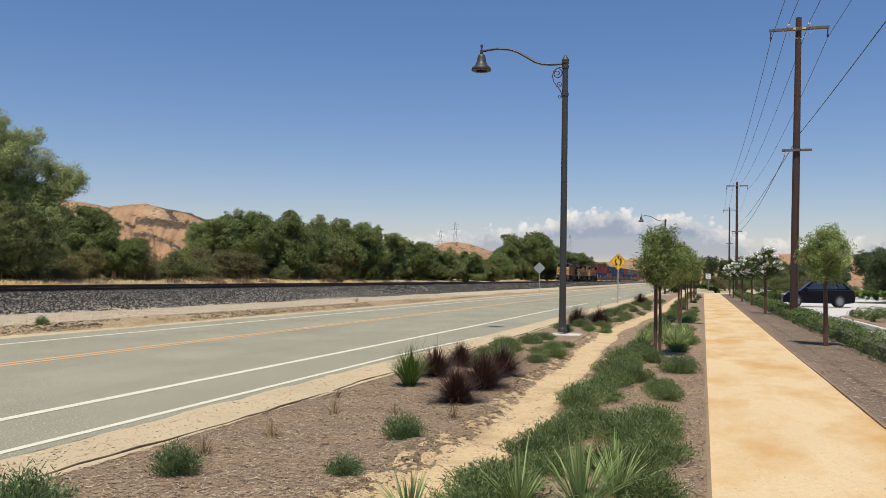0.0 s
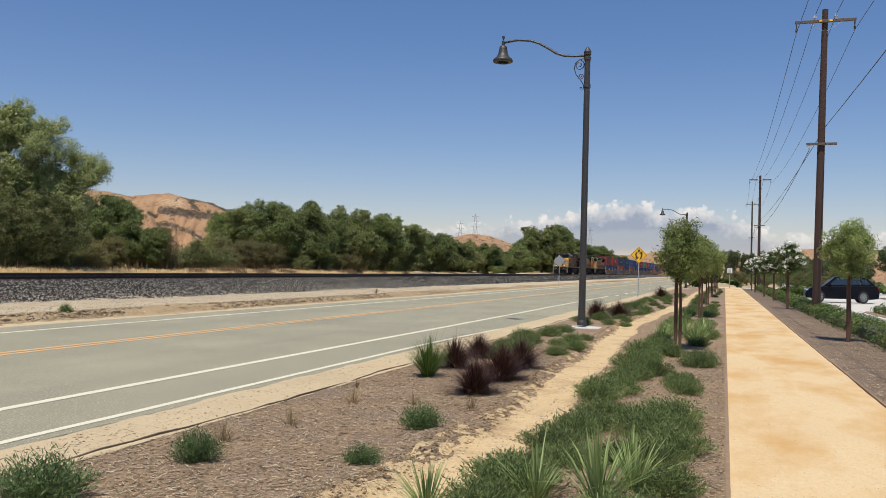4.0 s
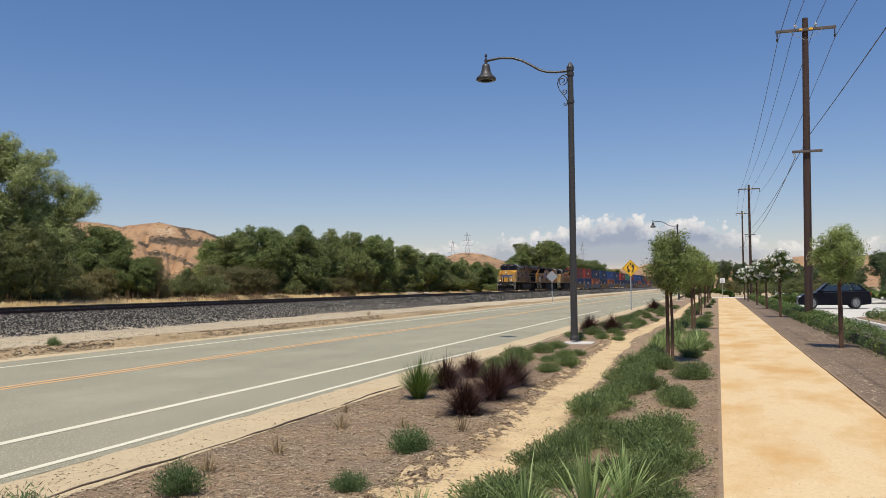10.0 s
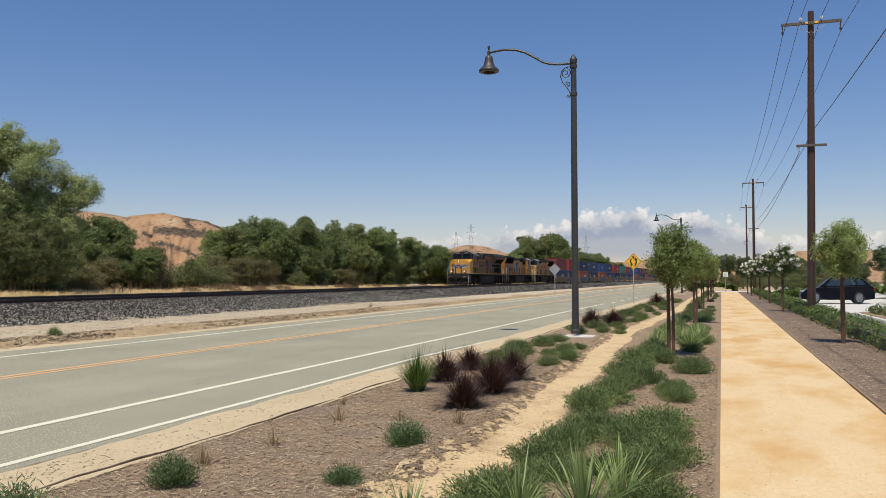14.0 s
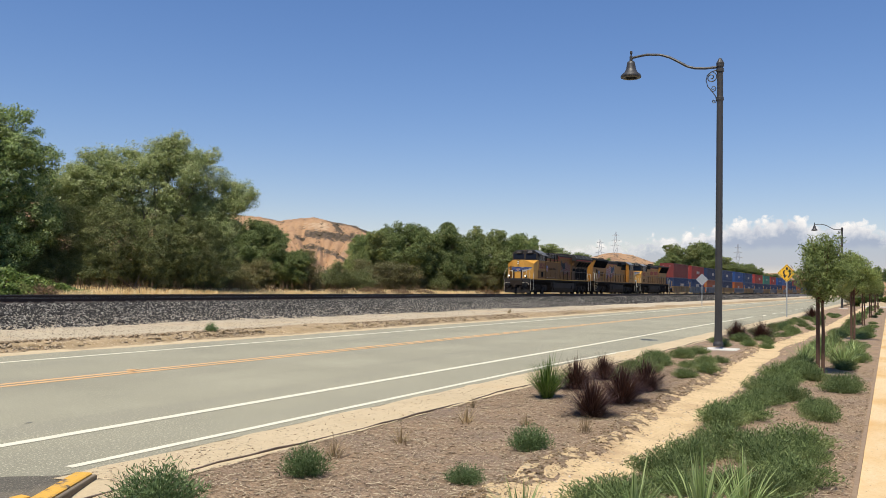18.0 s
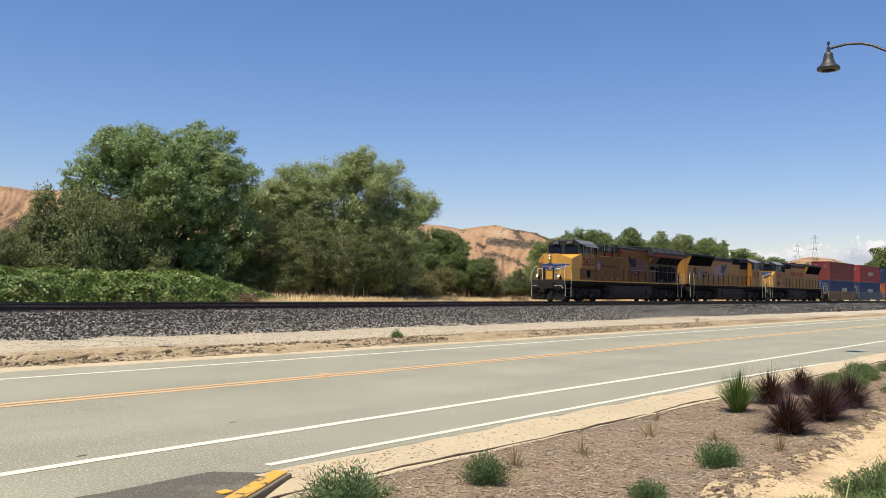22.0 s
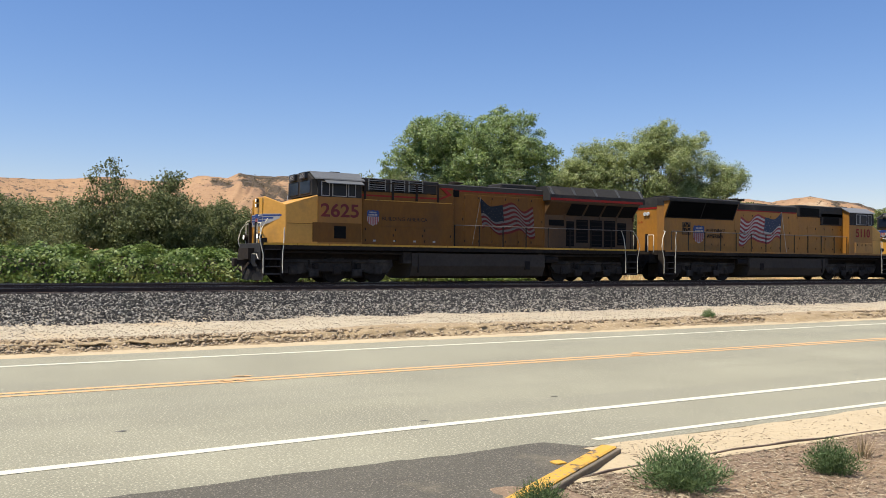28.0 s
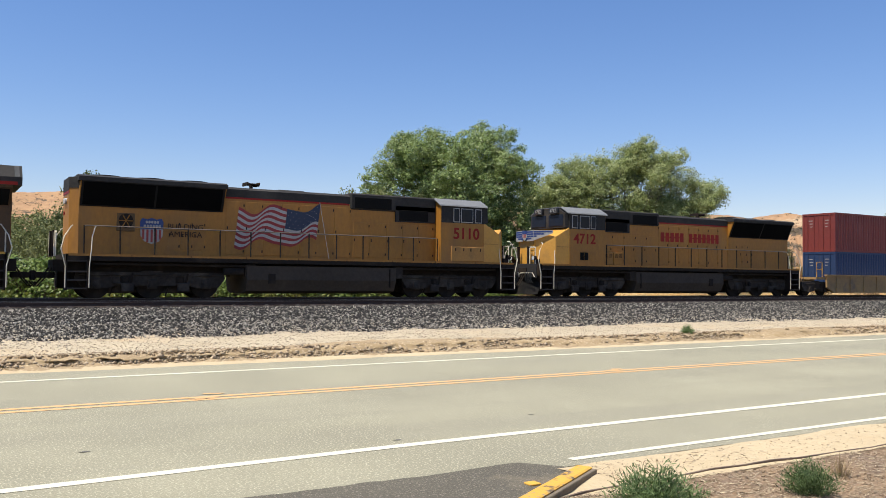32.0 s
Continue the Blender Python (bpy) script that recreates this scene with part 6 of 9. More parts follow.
def locomotive_road(number, art, side, group="train"):
    """The six-axle trailing units with flared radiators; art: 'flag' or 'name', seen on the side that faces the road."""
    lab = "trailing yellow diesel locomotive with painted flag on its side" if art == "flag" else "third yellow diesel locomotive with red lettering on its side"
    t = thing("locomotive", lab, "locomotive", group=group)
    M["body"] = M["loco_yellow"]
    turned = 1 if side > 0 else -1
    underframe(t, 22.05, (7.45, 14.3))
    bogie(t, (2.5, 4.35, 6.2), True, turned)
    bogie(t, (15.85, 17.95, 20.0), True, turned)
    c0, c1 = cab_front(t, 1.15, 3.42, 4.12, 4.42, False, number, 0.22, 2.48, 5.16)
    if art == "name":
        wing_emblem(t, 1.04, 3.0, 1.4)
    bm = bmesh.new()
    prism(bm, [(-0.98, 1.57), (0.98, 1.57), (0.98, 3.98), (-0.98, 3.98)], 1, c1, 15.2)
    part("engine_hood", bm, M["body"], t)
    bm = bmesh.new()
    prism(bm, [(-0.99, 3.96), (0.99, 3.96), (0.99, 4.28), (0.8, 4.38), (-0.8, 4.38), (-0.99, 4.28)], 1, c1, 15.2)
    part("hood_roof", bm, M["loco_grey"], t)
    part("blower_housing", boxes((-1.06, 1.06, c1 + 0.02, 9.55, 3.74, 4.45), bevel=0.06), M["loco_grey"], t)
    bm = bmesh.new()
    prism(bm, [(-0.98, 1.57), (0.98, 1.57), (1.02, 3.35), (1.44, 4.25), (1.44, 4.38), (-1.44, 4.38), (-1.44, 4.25), (-1.02, 3.35)], 1, 15.2, 20.65)
    rad = part("radiator_house", bm, M["body"], t)
    bm = bmesh.new()
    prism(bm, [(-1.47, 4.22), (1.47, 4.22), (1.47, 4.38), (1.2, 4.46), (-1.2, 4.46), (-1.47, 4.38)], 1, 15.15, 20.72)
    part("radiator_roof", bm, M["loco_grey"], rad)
    for u in (16.2, 17.9, 19.6):
        bm = bmesh.new()
        lathe(bm, [(0.72, 4.44), (0.72, 4.53), (0.6, 4.56), (0.12, 4.56)], 20, (0, u, 0))
        part("radiator_fan", bm, M["grille"], rad)
    for s in (-1, 1):
        bm = bmesh.new()
        vs = [(s * 1.04, 15.24, 3.33), (s * 1.04, 20.62, 3.33), (s * 1.445, 20.62, 4.235), (s * 1.445, 15.24, 4.235)]
        bm.faces.new([bm.verts.new((p[0] + s * 0.008, p[1], p[2])) for p in vs])
        bmesh.ops.solidify(bm, geom=list(bm.faces), thickness=0.01)
        part("screen_frame", bm, M["loco_grey"], rad)
        for a, b in ((15.34, 17.88), (17.96, 20.54)):
            bm = bmesh.new()
            vs = [(s * 1.05, a, 3.38), (s * 1.05, b, 3.38), (s * 1.425, b, 4.18), (s * 1.425, a, 4.18)]
            bm.faces.new([bm.verts.new((p[0] + s * 0.03, p[1], p[2])) for p in vs])
            bmesh.ops.solidify(bm, geom=list(bm.faces), thickness=0.006)
            part("radiator_screen", bm, M["grille"], rad)
        part("brake_grille", boxes((min(s * 1.06, s * 1.08), max(s * 1.06, s * 1.08), 7.52, 9.35, 3.80, 4.28), bevel=0.01), M["grille"], t)
        part("inlet_grille", boxes((min(s * 1.06, s * 1.085), max(s * 1.06, s * 1.085), 5.6, 7.13, 3.36, 3.82), bevel=0.01), M["grille"], t)
        part("inlet_casing", boxes((min(s * 0.98, s * 1.06), max(s * 0.98, s * 1.06), c1 + 0.05, 7.3, 3.3, 4.0)), M["loco_grey"], t)
        red_edge(t, s, s * 0.985, 9.6, 15.2, 3.9)
        rivet_doors(t, s, s * 0.98, c1 + 0.1, 9.4, 1.68, 3.2, 5, M["body"])
        rivet_doors(t, s, s * 0.98, 9.5, 15.1, 1.68, 3.8, 7, M["body"])
        rivet_doors(t, s, s * 0.985, 15.9, 17.4, 1.8, 2.95, 3, M["body"])
        side_rail(t, s * 1.44, c1 + 0.15, 20.5, 1.57, 2.6, 12)
        if art == "name":
            for a, b in ((3.46, 3.7), (3.74, 3.98)):
                part("vent_grille", boxes((min(s * 1.495, s * 1.513), max(s * 1.495, s * 1.513), a, b, 1.8, 2.18)), M["grille"], t)
            part("cab_panel", boxes((min(s * 1.495, s * 1.515), max(s * 1.495, s * 1.515), 4.12, 4.52, 1.73, 2.22), bevel=0.006), M["cab_yellow"], t)
            for a in (5.3, 5.98):
                d = part("walkway_locker", boxes((min(s * 1.0, s * 1.26), max(s * 1.0, s * 1.26), a, a + 0.64, 1.6, 2.24), bevel=0.015), M["body"], t)
                for a2 in (a + 0.07, a + 0.36):
                    for q in range(4):
                        part("vent_slot", boxes((min(s * 1.255, s * 1.268), max(s * 1.255, s * 1.268), a2, a2 + 0.21, 1.98 + 0.05 * q, 2.0 + 0.05 * q)), M["loco_under"], d)
        else:
            d = part("cab_locker", boxes((min(s * 1.47, s * 1.54), max(s * 1.47, s * 1.54), 2.75, 4.6, 1.62, 2.26), bevel=0.012), M["locker"], t, "paler yellow locker below the cab window")
            for u in (2.95, 3.5, 3.9, 4.35):
                part("latch", boxes((min(s * 1.535, s * 1.556), max(s * 1.535, s * 1.556), u, u + 0.05, 2.06, 2.2)), M["loco_under"], d)
        lettering("road_number", number, 0.70, (s * 1.508, 3.76, 2.63), s, M["loco_red"], t, "red road number", 1.05, 0.016)
        for u, d in ((0.95, 1), (21.1, -1)):
            steps_at(t, u, d, s)
        if art == "flag":
            waving_flag(t, s, s * 0.998, 10.95, 14.55, 2.02, 3.95, "decal")
            shield_badge(t, s, s * 1.022, 18.0, 2.50, 0.88, 0.95)
            for row, word in ((2.60, "BUILDING"), (2.31, "AMERICA")):
                lettering("slogan", word, 0.30, (s * 1.028, 16.7, row), s, M["letter_dark"], t, "dark lettering", 1.05)
            part("fan_hatch", boxes((min(s * 0.98, s * 1.03), max(s * 0.98, s * 1.03), 18.62, 19.3, 2.45, 3.15), bevel=0.03), M["hatch"], t)
            hat = part("fan_ring", disc(disc(bmesh.new(), (s * 1.035, 18.96, 2.85), 0.27, 0.006, 0, 20), (s * 1.045, 18.96, 2.85), 0.09, 0.008, 0, 12), M["loco_under"], t)
            for k in range(6):
                a = k * math.tau / 6
                part("fan_blade", tube(bmesh.new(), [(s * 1.047, 18.96, 2.85), (s * 1.047, 18.96 + 0.25 * math.cos(a), 2.85 + 0.25 * math.sin(a))], 0.02, 4), M["loco_yellow"], hat)
        else:
            bars("name_lettering", 5, 9.7, 11.6, 2.93, 3.43, s * 1.0, M["loco_red"], t, "red company lettering")
            bars("name_lettering", 7, 11.95, 14.5, 2.93, 3.43, s * 1.0, M["loco_red"], t, "red company lettering")
    bm = bmesh.new()
    for k in range(5):
        tube(bm, [(-0.1 + 0.13 * k - 0.16, 13.45, 4.62), (-0.1 + 0.13 * k - 0.16, 13.6, 4.62), (-0.1 + 0.13 * k - 0.16, 13.85, 4.62), (-0.1 + 0.13 * k - 0.16, 14.0, 4.62)], [0.085, 0.03, 0.03, 0.085], 8)
    box(bm, -0.1, 0.1, 13.68, 13.78, 4.3, 4.6)
    part("horn", bm, M["loco_under"], t)
    part("exhaust_stack", boxes((-0.3, 0.3, 11.4, 12.6, 4.36, 4.46), bevel=0.03), M["loco_grey"], t)
    bm = bmesh.new()
    prism(bm, [(-1.0, 20.64), (1.0, 20.64), (0.78, 20.95), (-0.78, 20.95)], 2, 1.575, 4.2)
    part("rear_end", bm, M["body"], rad)
    bm = bmesh.new()
    prism(bm, [(-1.02, 20.64), (1.02, 20.64), (0.79, 20.965), (-0.79, 20.965)], 2, 3.98, 4.38)
    part("rear_cap", bm, M["loco_grey"], rad)
    part("rear_band", boxes((-0.77, 0.77, 20.95, 20.967, 3.9, 4.0)), M["loco_grey"], rad)
    part("rear_stripe", boxes((-0.77, 0.77, 20.95, 20.968, 3.8, 3.89)), M["loco_red"], rad)
    bm = bmesh.new()
    for x in (-0.12, 0.12):
        disc(bm, (x, 20.99, 3.55), 0.1, 0.04, 1, 14)
    part("rear_headlight", bm, M["lens_off"], rad)
    lettering("rear_number", number, 0.2, (0.5, 20.96, 3.05), 0, M["loco_red"], rad, squeeze=-0.8)
    lift_body(t, 0.09, 0.17)
    plow(t, 0.7)
    coupler(t, 0.05, -1)
    coupler(t, 22.0, 1)
    end_rail(t, 0.95, -1)
    end_rail(t, 21.4, 1)
    return t


def container(colour, length, label, height=2.55, marks=True, seed=0):
    """A corrugated freight container with corner posts, rails, doors with lock rods, and bars for its markings."""
    t = thing("freight_container", label, "container", group="stacked containers")
    w, h, m = 1.215, height, BOX_PAINT[colour]
    bm = bmesh.new()
    n = int(length / 0.28)
    for s in (-1, 1):
        prev = None
        for k in range(n * 4 + 1):
            u = 0.12 + (length - 0.24) * k / (n * 4)
            d = (0.0, 0.0, 0.036, 0.036)[k % 4]
            row = (bm.verts.new((s * (w - 0.01 - d), u, 0.14)), bm.verts.new((s * (w - 0.01 - d), u, h - 0.1)))
            if prev:
                bm.faces.new((prev[0], prev[1], row[1], row[0]))
            prev = row
    part("side_panel", bm, m, t)
    part("roof", boxes((-w + 0.02, w - 0.02, 0.1, length - 0.1, h - 0.06, h - 0.02)), m, t)
    part("floor_frame", boxes((-w, -w + 0.12, 0, length, 0, 0.15), (w - 0.12, w, 0, length, 0, 0.15), (-w + 0.12, w - 0.12, 0.002, 0.14, 0.002, 0.148), (-w + 0.12, w - 0.12, length - 0.14, length - 0.002, 0.002, 0.148), (-w + 0.12, w - 0.12, 0.14, length - 0.14, 0.1, 0.14)), m, t)
    part("top_rail", boxes((-w, -w + 0.07, 0, length, h - 0.11, h), (w - 0.07, w, 0, length, h - 0.11, h), (-w + 0.07, w - 0.07, 0.002, 0.08, h - 0.128, h - 0.002), (-w + 0.07, w - 0.07, length - 0.08, length - 0.002, h - 0.128, h - 0.002)), m, t)
    for x in (-w, w - 0.13):
        for u in (0, length - 0.13):
            part("corner_post", boxes((x + 0.004, x + 0.126, u + 0.004, u + 0.126, 0.02, h - 0.02)), m, t)
    for s in (-1, 1):
        d = part("door", boxes((min(s * 0.01, s * (w - 0.12)), max(s * 0.01, s * (w - 0.12)), 0.03, 0.07, 0.15, h - 0.13)), m, t)
        for x in (0.32, 0.82):
            bm = bmesh.new()
            tube(bm, [(s * x, 0.005, 0.1), (s * x, 0.005, h - 0.12)], 0.022, 6)
            for z in (0.5, 1.1, 1.7, 2.2):
                box(bm, s * x - 0.05, s * x + 0.05, -0.005, 0.03, z, z + 0.05)
            part("lock_rod", bm, m, d)
        for q in range(3):
            part("marking_bar", boxes((min(s * 0.45, s * (0.75 - 0.06 * q)), max(s * 0.45, s * (0.75 - 0.06 * q)), 0.022, 0.03, h - 0.5 - 0.2 * q, h - 0.45 - 0.2 * q)), M["logo_white"], d)
    part("end_wall", boxes((-w + 0.1, w - 0.1, length - 0.08, length - 0.04, 0.1, h - 0.1)), m, t)
    if marks:
        rnd = random.Random(seed)
        u0 = length * rnd.uniform(0.35, 0.5)
        for s in (-1, 1):
            bars("name_lettering", rnd.choice((3, 5, 6)), u0, u0 + rnd.uniform(1.8, 3.6), 1.0, 1.55, s * (w + 0.004), M["logo_white"], t, "white company lettering", 0.3)
    return t


def well_unit(first, colour, seed, length):
    """One platform of an articulated well wagon with sloped side sills, end decks and its truck."""
    t = thing("well_wagon", "low rust-stained well wagon carrying stacked containers", "rail wagon", group="well wagons")
    m = M[colour]
    L = length
    for s in (-1, 1):
        x0, x1 = (1.28, 1.42) if s > 0 else (-1.42, -1.28)
        bm = bmesh.new()
        prism(bm, [(1.1, 0.55), (1.9, 0.2), (L - 1.1, 0.2), (L - 0.3, 0.55), (L - 0.3, 1.28), (1.1, 1.28)], 0, x0, x1)
        sill = part("side_sill", bm, m, t)
        for k in range(9):
            u = 2.0 + (L - 3.4) * k / 8
            part("sill_rib", boxes((min(s * 1.42, s * 1.48), max(s * 1.42, s * 1.48), u, u + 0.08, 0.25, 1.24)), m, sill)
        part("top_chord", boxes((min(s * 1.24, s * 1.5), max(s * 1.24, s * 1.5), 1.0, L - 0.25, 1.27, 1.37)), m, sill)
    for a, b in ((1.7, 2.6), (L - 1.8, L - 0.9), (L / 2 - 0.4, L / 2 + 0.4)):
        part("floor_beam", boxes((-1.3, 1.3, a, b, 0.2, 0.3)), m, t)
    part("end_deck", boxes((-1.3, 1.3, 0.15, 1.2, 1.05, 1.2), (-0.35, 0.35, -0.3, 1.3, 0.75, 1.05)), m, t)
    part("tail_deck", boxes((-1.3, 1.3, L - 0.4, L + 0.1, 1.05, 1.2)), m, t)
    bogie(t, (-0.25, 1.35) if first else (-1.2, 0.4), False, 1)
    bm = bmesh.new()
    for s in (-1, 1):
        tube(bm, [(s * 1.3, 0.2, 1.2), (s * 1.3, 0.2, 2.15), (s * 1.3, 0.75, 2.15), (s * 1.3, 0.75, 1.2)], 0.03, 5)
        tube(bm, [(s * 1.3, 0.2, 1.7), (s * 1.3, 0.75, 1.7)], 0.025, 5)
    part("end_railing", bm, M["kerb_yellow"], t, "yellow end railing")
    part("brake_stand", boxes((-0.5, 0.0, 0.3, 0.55, 1.2, 1.85), bevel=0.03), m, t)
    if first:
        coupler(t, -0.75, -1)
    return t


# name, front offset from the coupling behind the second locomotive, length
LOCOS = [locomotive_wide(), locomotive_road("5110", "flag", -1), locomotive_road("4712", "name", 1)]
WAGONS = []
STACK = (("maroon", "blue", "well", 12.2), ("red", "blue", "well_grey", 12.2), ("navy", "orange", "well_grey", 13.7), ("blue", "navy", "well", 13.7), ("bright", "orange", "well_grey", 13.7),
         ("blue", "blue", "well", 13.7), ("red", "navy", "well_grey", 16.1), ("green", "navy", "well", 13.7), ("red", "blue", "well_grey", 13.7), ("bright", "navy", "well", 13.7),
         ("bright", "orange", "well_grey", 13.7), ("navy", "blue", "well", 13.7), ("maroon", "navy", "well_grey", 13.7), ("blue", "orange", "well", 13.7), ("red", "navy", "well_grey", 13.7), ("navy", "blue", "well", 13.7), ("blue", "navy", "well_grey", 13.7), ("maroon", "blue", "well", 13.7))
TONE = {"maroon": "maroon", "red": "red", "navy": "dark navy", "blue": "blue", "bright": "bright blue", "green": "green", "orange": "orange", "grey": "grey"}
u = 22.7
for k, (up, down, body, ln) in enumerate(STACK):
    w = well_unit(k == 0, body, k, ln + 3.0)
    a = container(down, ln, "%s corrugated freight container resting in a well wagon" % TONE[down], seed=k)
    b = container(up, ln, "%s corrugated freight container stacked on another" % TONE[up], seed=40 + k, marks=k > 0)
    WAGONS += [(w, u, 0.0), (a, u + 2.28, 0.32), (b, u + 2.28, 2.88)]
    u += ln + 3.25 + (2.2 if k in (2, 5, 8) else 0)


# ---- land behind the railway ----
M["straw_ground"] = surface("dry_straw_ground", (0.60, 0.42, 0.20), (0.47, 0.32, 0.15), 0.3, 5.0, 0.95, bump=0.8, stain=(0.33, 0.23, 0.12), stain_scale=0.15)


def field_z(x, y):
    return 0.42 + 0.38 * min(1.0, max(0.0, (-41.0 - x) / 6.0)) - 0.45 * max(0.0, (x + 40.2) / 2.2) + 0.05 * fractal(x, y, 0.25, 3)


strip("far_field", stretch_steps((-110, -60, 5), (-60, -38.2, 1.6)), stretch_steps((-60, 140, 3), (140, 420, 14)), field_z, M["straw_ground"], "dry grassy field behind the railway", "field")

RIDGE = ((130, 3.5), (95, 4.6), (87.5, 4.97), (85, 5.07), (82.3, 5.3), (78.1, 5.15), (75.9, 5.6), (74.4, 5.46), (73.6, 5.8), (71.8, 5.67), (69.7, 5.81), (68.4, 5.74), (66.9, 5.64), (64.8, 5.68),
         (60, 5.3), (52, 4.8), (46, 4.5), (42.4, 4.38), (40.1, 4.22), (38.8, 4.03), (37.6, 4.26), (36.5, 4.35), (35.1, 4.01), (33.7, 3.77), (32.8, 3.37), (30, 2.6), (26, 1.9), (22, 1.6), (18.5, 1.8),
         (17.1, 2.23), (16.5, 2.35), (15.3, 2.26), (14.6, 2.0), (13.8, 1.71), (12, 1.2), (8, 1.0), (5.2, 1.18), (4.1, 1.45), (2, 1.2), (-1.2, 1.14), (-3.3, 1.52), (-4.6, 1.71), (-10, 1.73), (-40, 1.9))


# dark scrub in the hollows, as bands of (azimuth, elevation) with a half-width in degrees
SCRUB_BANDS = ((((36.94, 3.14), (35.5, 3.08), (33.6, 2.92)), 0.24), (((37.1, 2.3), (36.5, 2.32), (35.0, 1.82), (34.6, 1.5)), 0.15), (((37.72, 2.95), (37.2, 2.71)), 0.09),
               (((35.7, 4.1), (34.1, 3.9), (32.7, 3.3)), 0.12), (((35.25, 3.95), (34.82, 3.3)), 0.16), (((40.0, 4.3), (38.6, 3.85)), 0.09), (((36.9, 4.36), (36.2, 4.3)), 0.05), (((40.3, 2.9), (39.2, 2.8)), 0.05),
               (((73.5, 5.68), (72.1, 5.55), (70.4, 5.52)), 0.25), (((69.9, 5.65), (68.3, 5.55)), 0.2), (((73.2, 5.24), (71.7, 4.95), (70.6, 4.4)), 0.34), (((71.8, 4.45), (71.3, 3.7), (70.5, 2.9)), 0.42),
               (((70.6, 3.63), (69.2, 3.5), (68.2, 3.3)), 0.40), (((70.3, 2.6), (69.3, 3.1)), 0.45), (((69.2, 5.2), (68.2, 4.45)), 0.26), (((67.0, 3.48), (66.7, 3.0)), 0.26), (((68.17, 4.15), (67.7, 3.92)), 0.1),
               (((78.4, 4.7), (77.2, 4.3)), 0.16), (((75.2, 5.2), (74.2, 5.0)), 0.22))


def in_scrub(a, e):
    """How deep a direction lies within the bands of scrub: above 0 inside."""
    best = -9.0
    for line, half in SCRUB_BANDS:
        for (a0, e0), (a1, e1) in zip(line, line[1:]):
            k = max(0.0, min(1.0, ((a - a0) * (a1 - a0) + (e - e0) * (e1 - e0)) / ((a1 - a0) ** 2 + (e1 - e0) ** 2)))
            best = max(best, 1.0 - math.hypot(a - a0 - k * (a1 - a0), e - e0 - k * (e1 - e0)) / half)
    return best


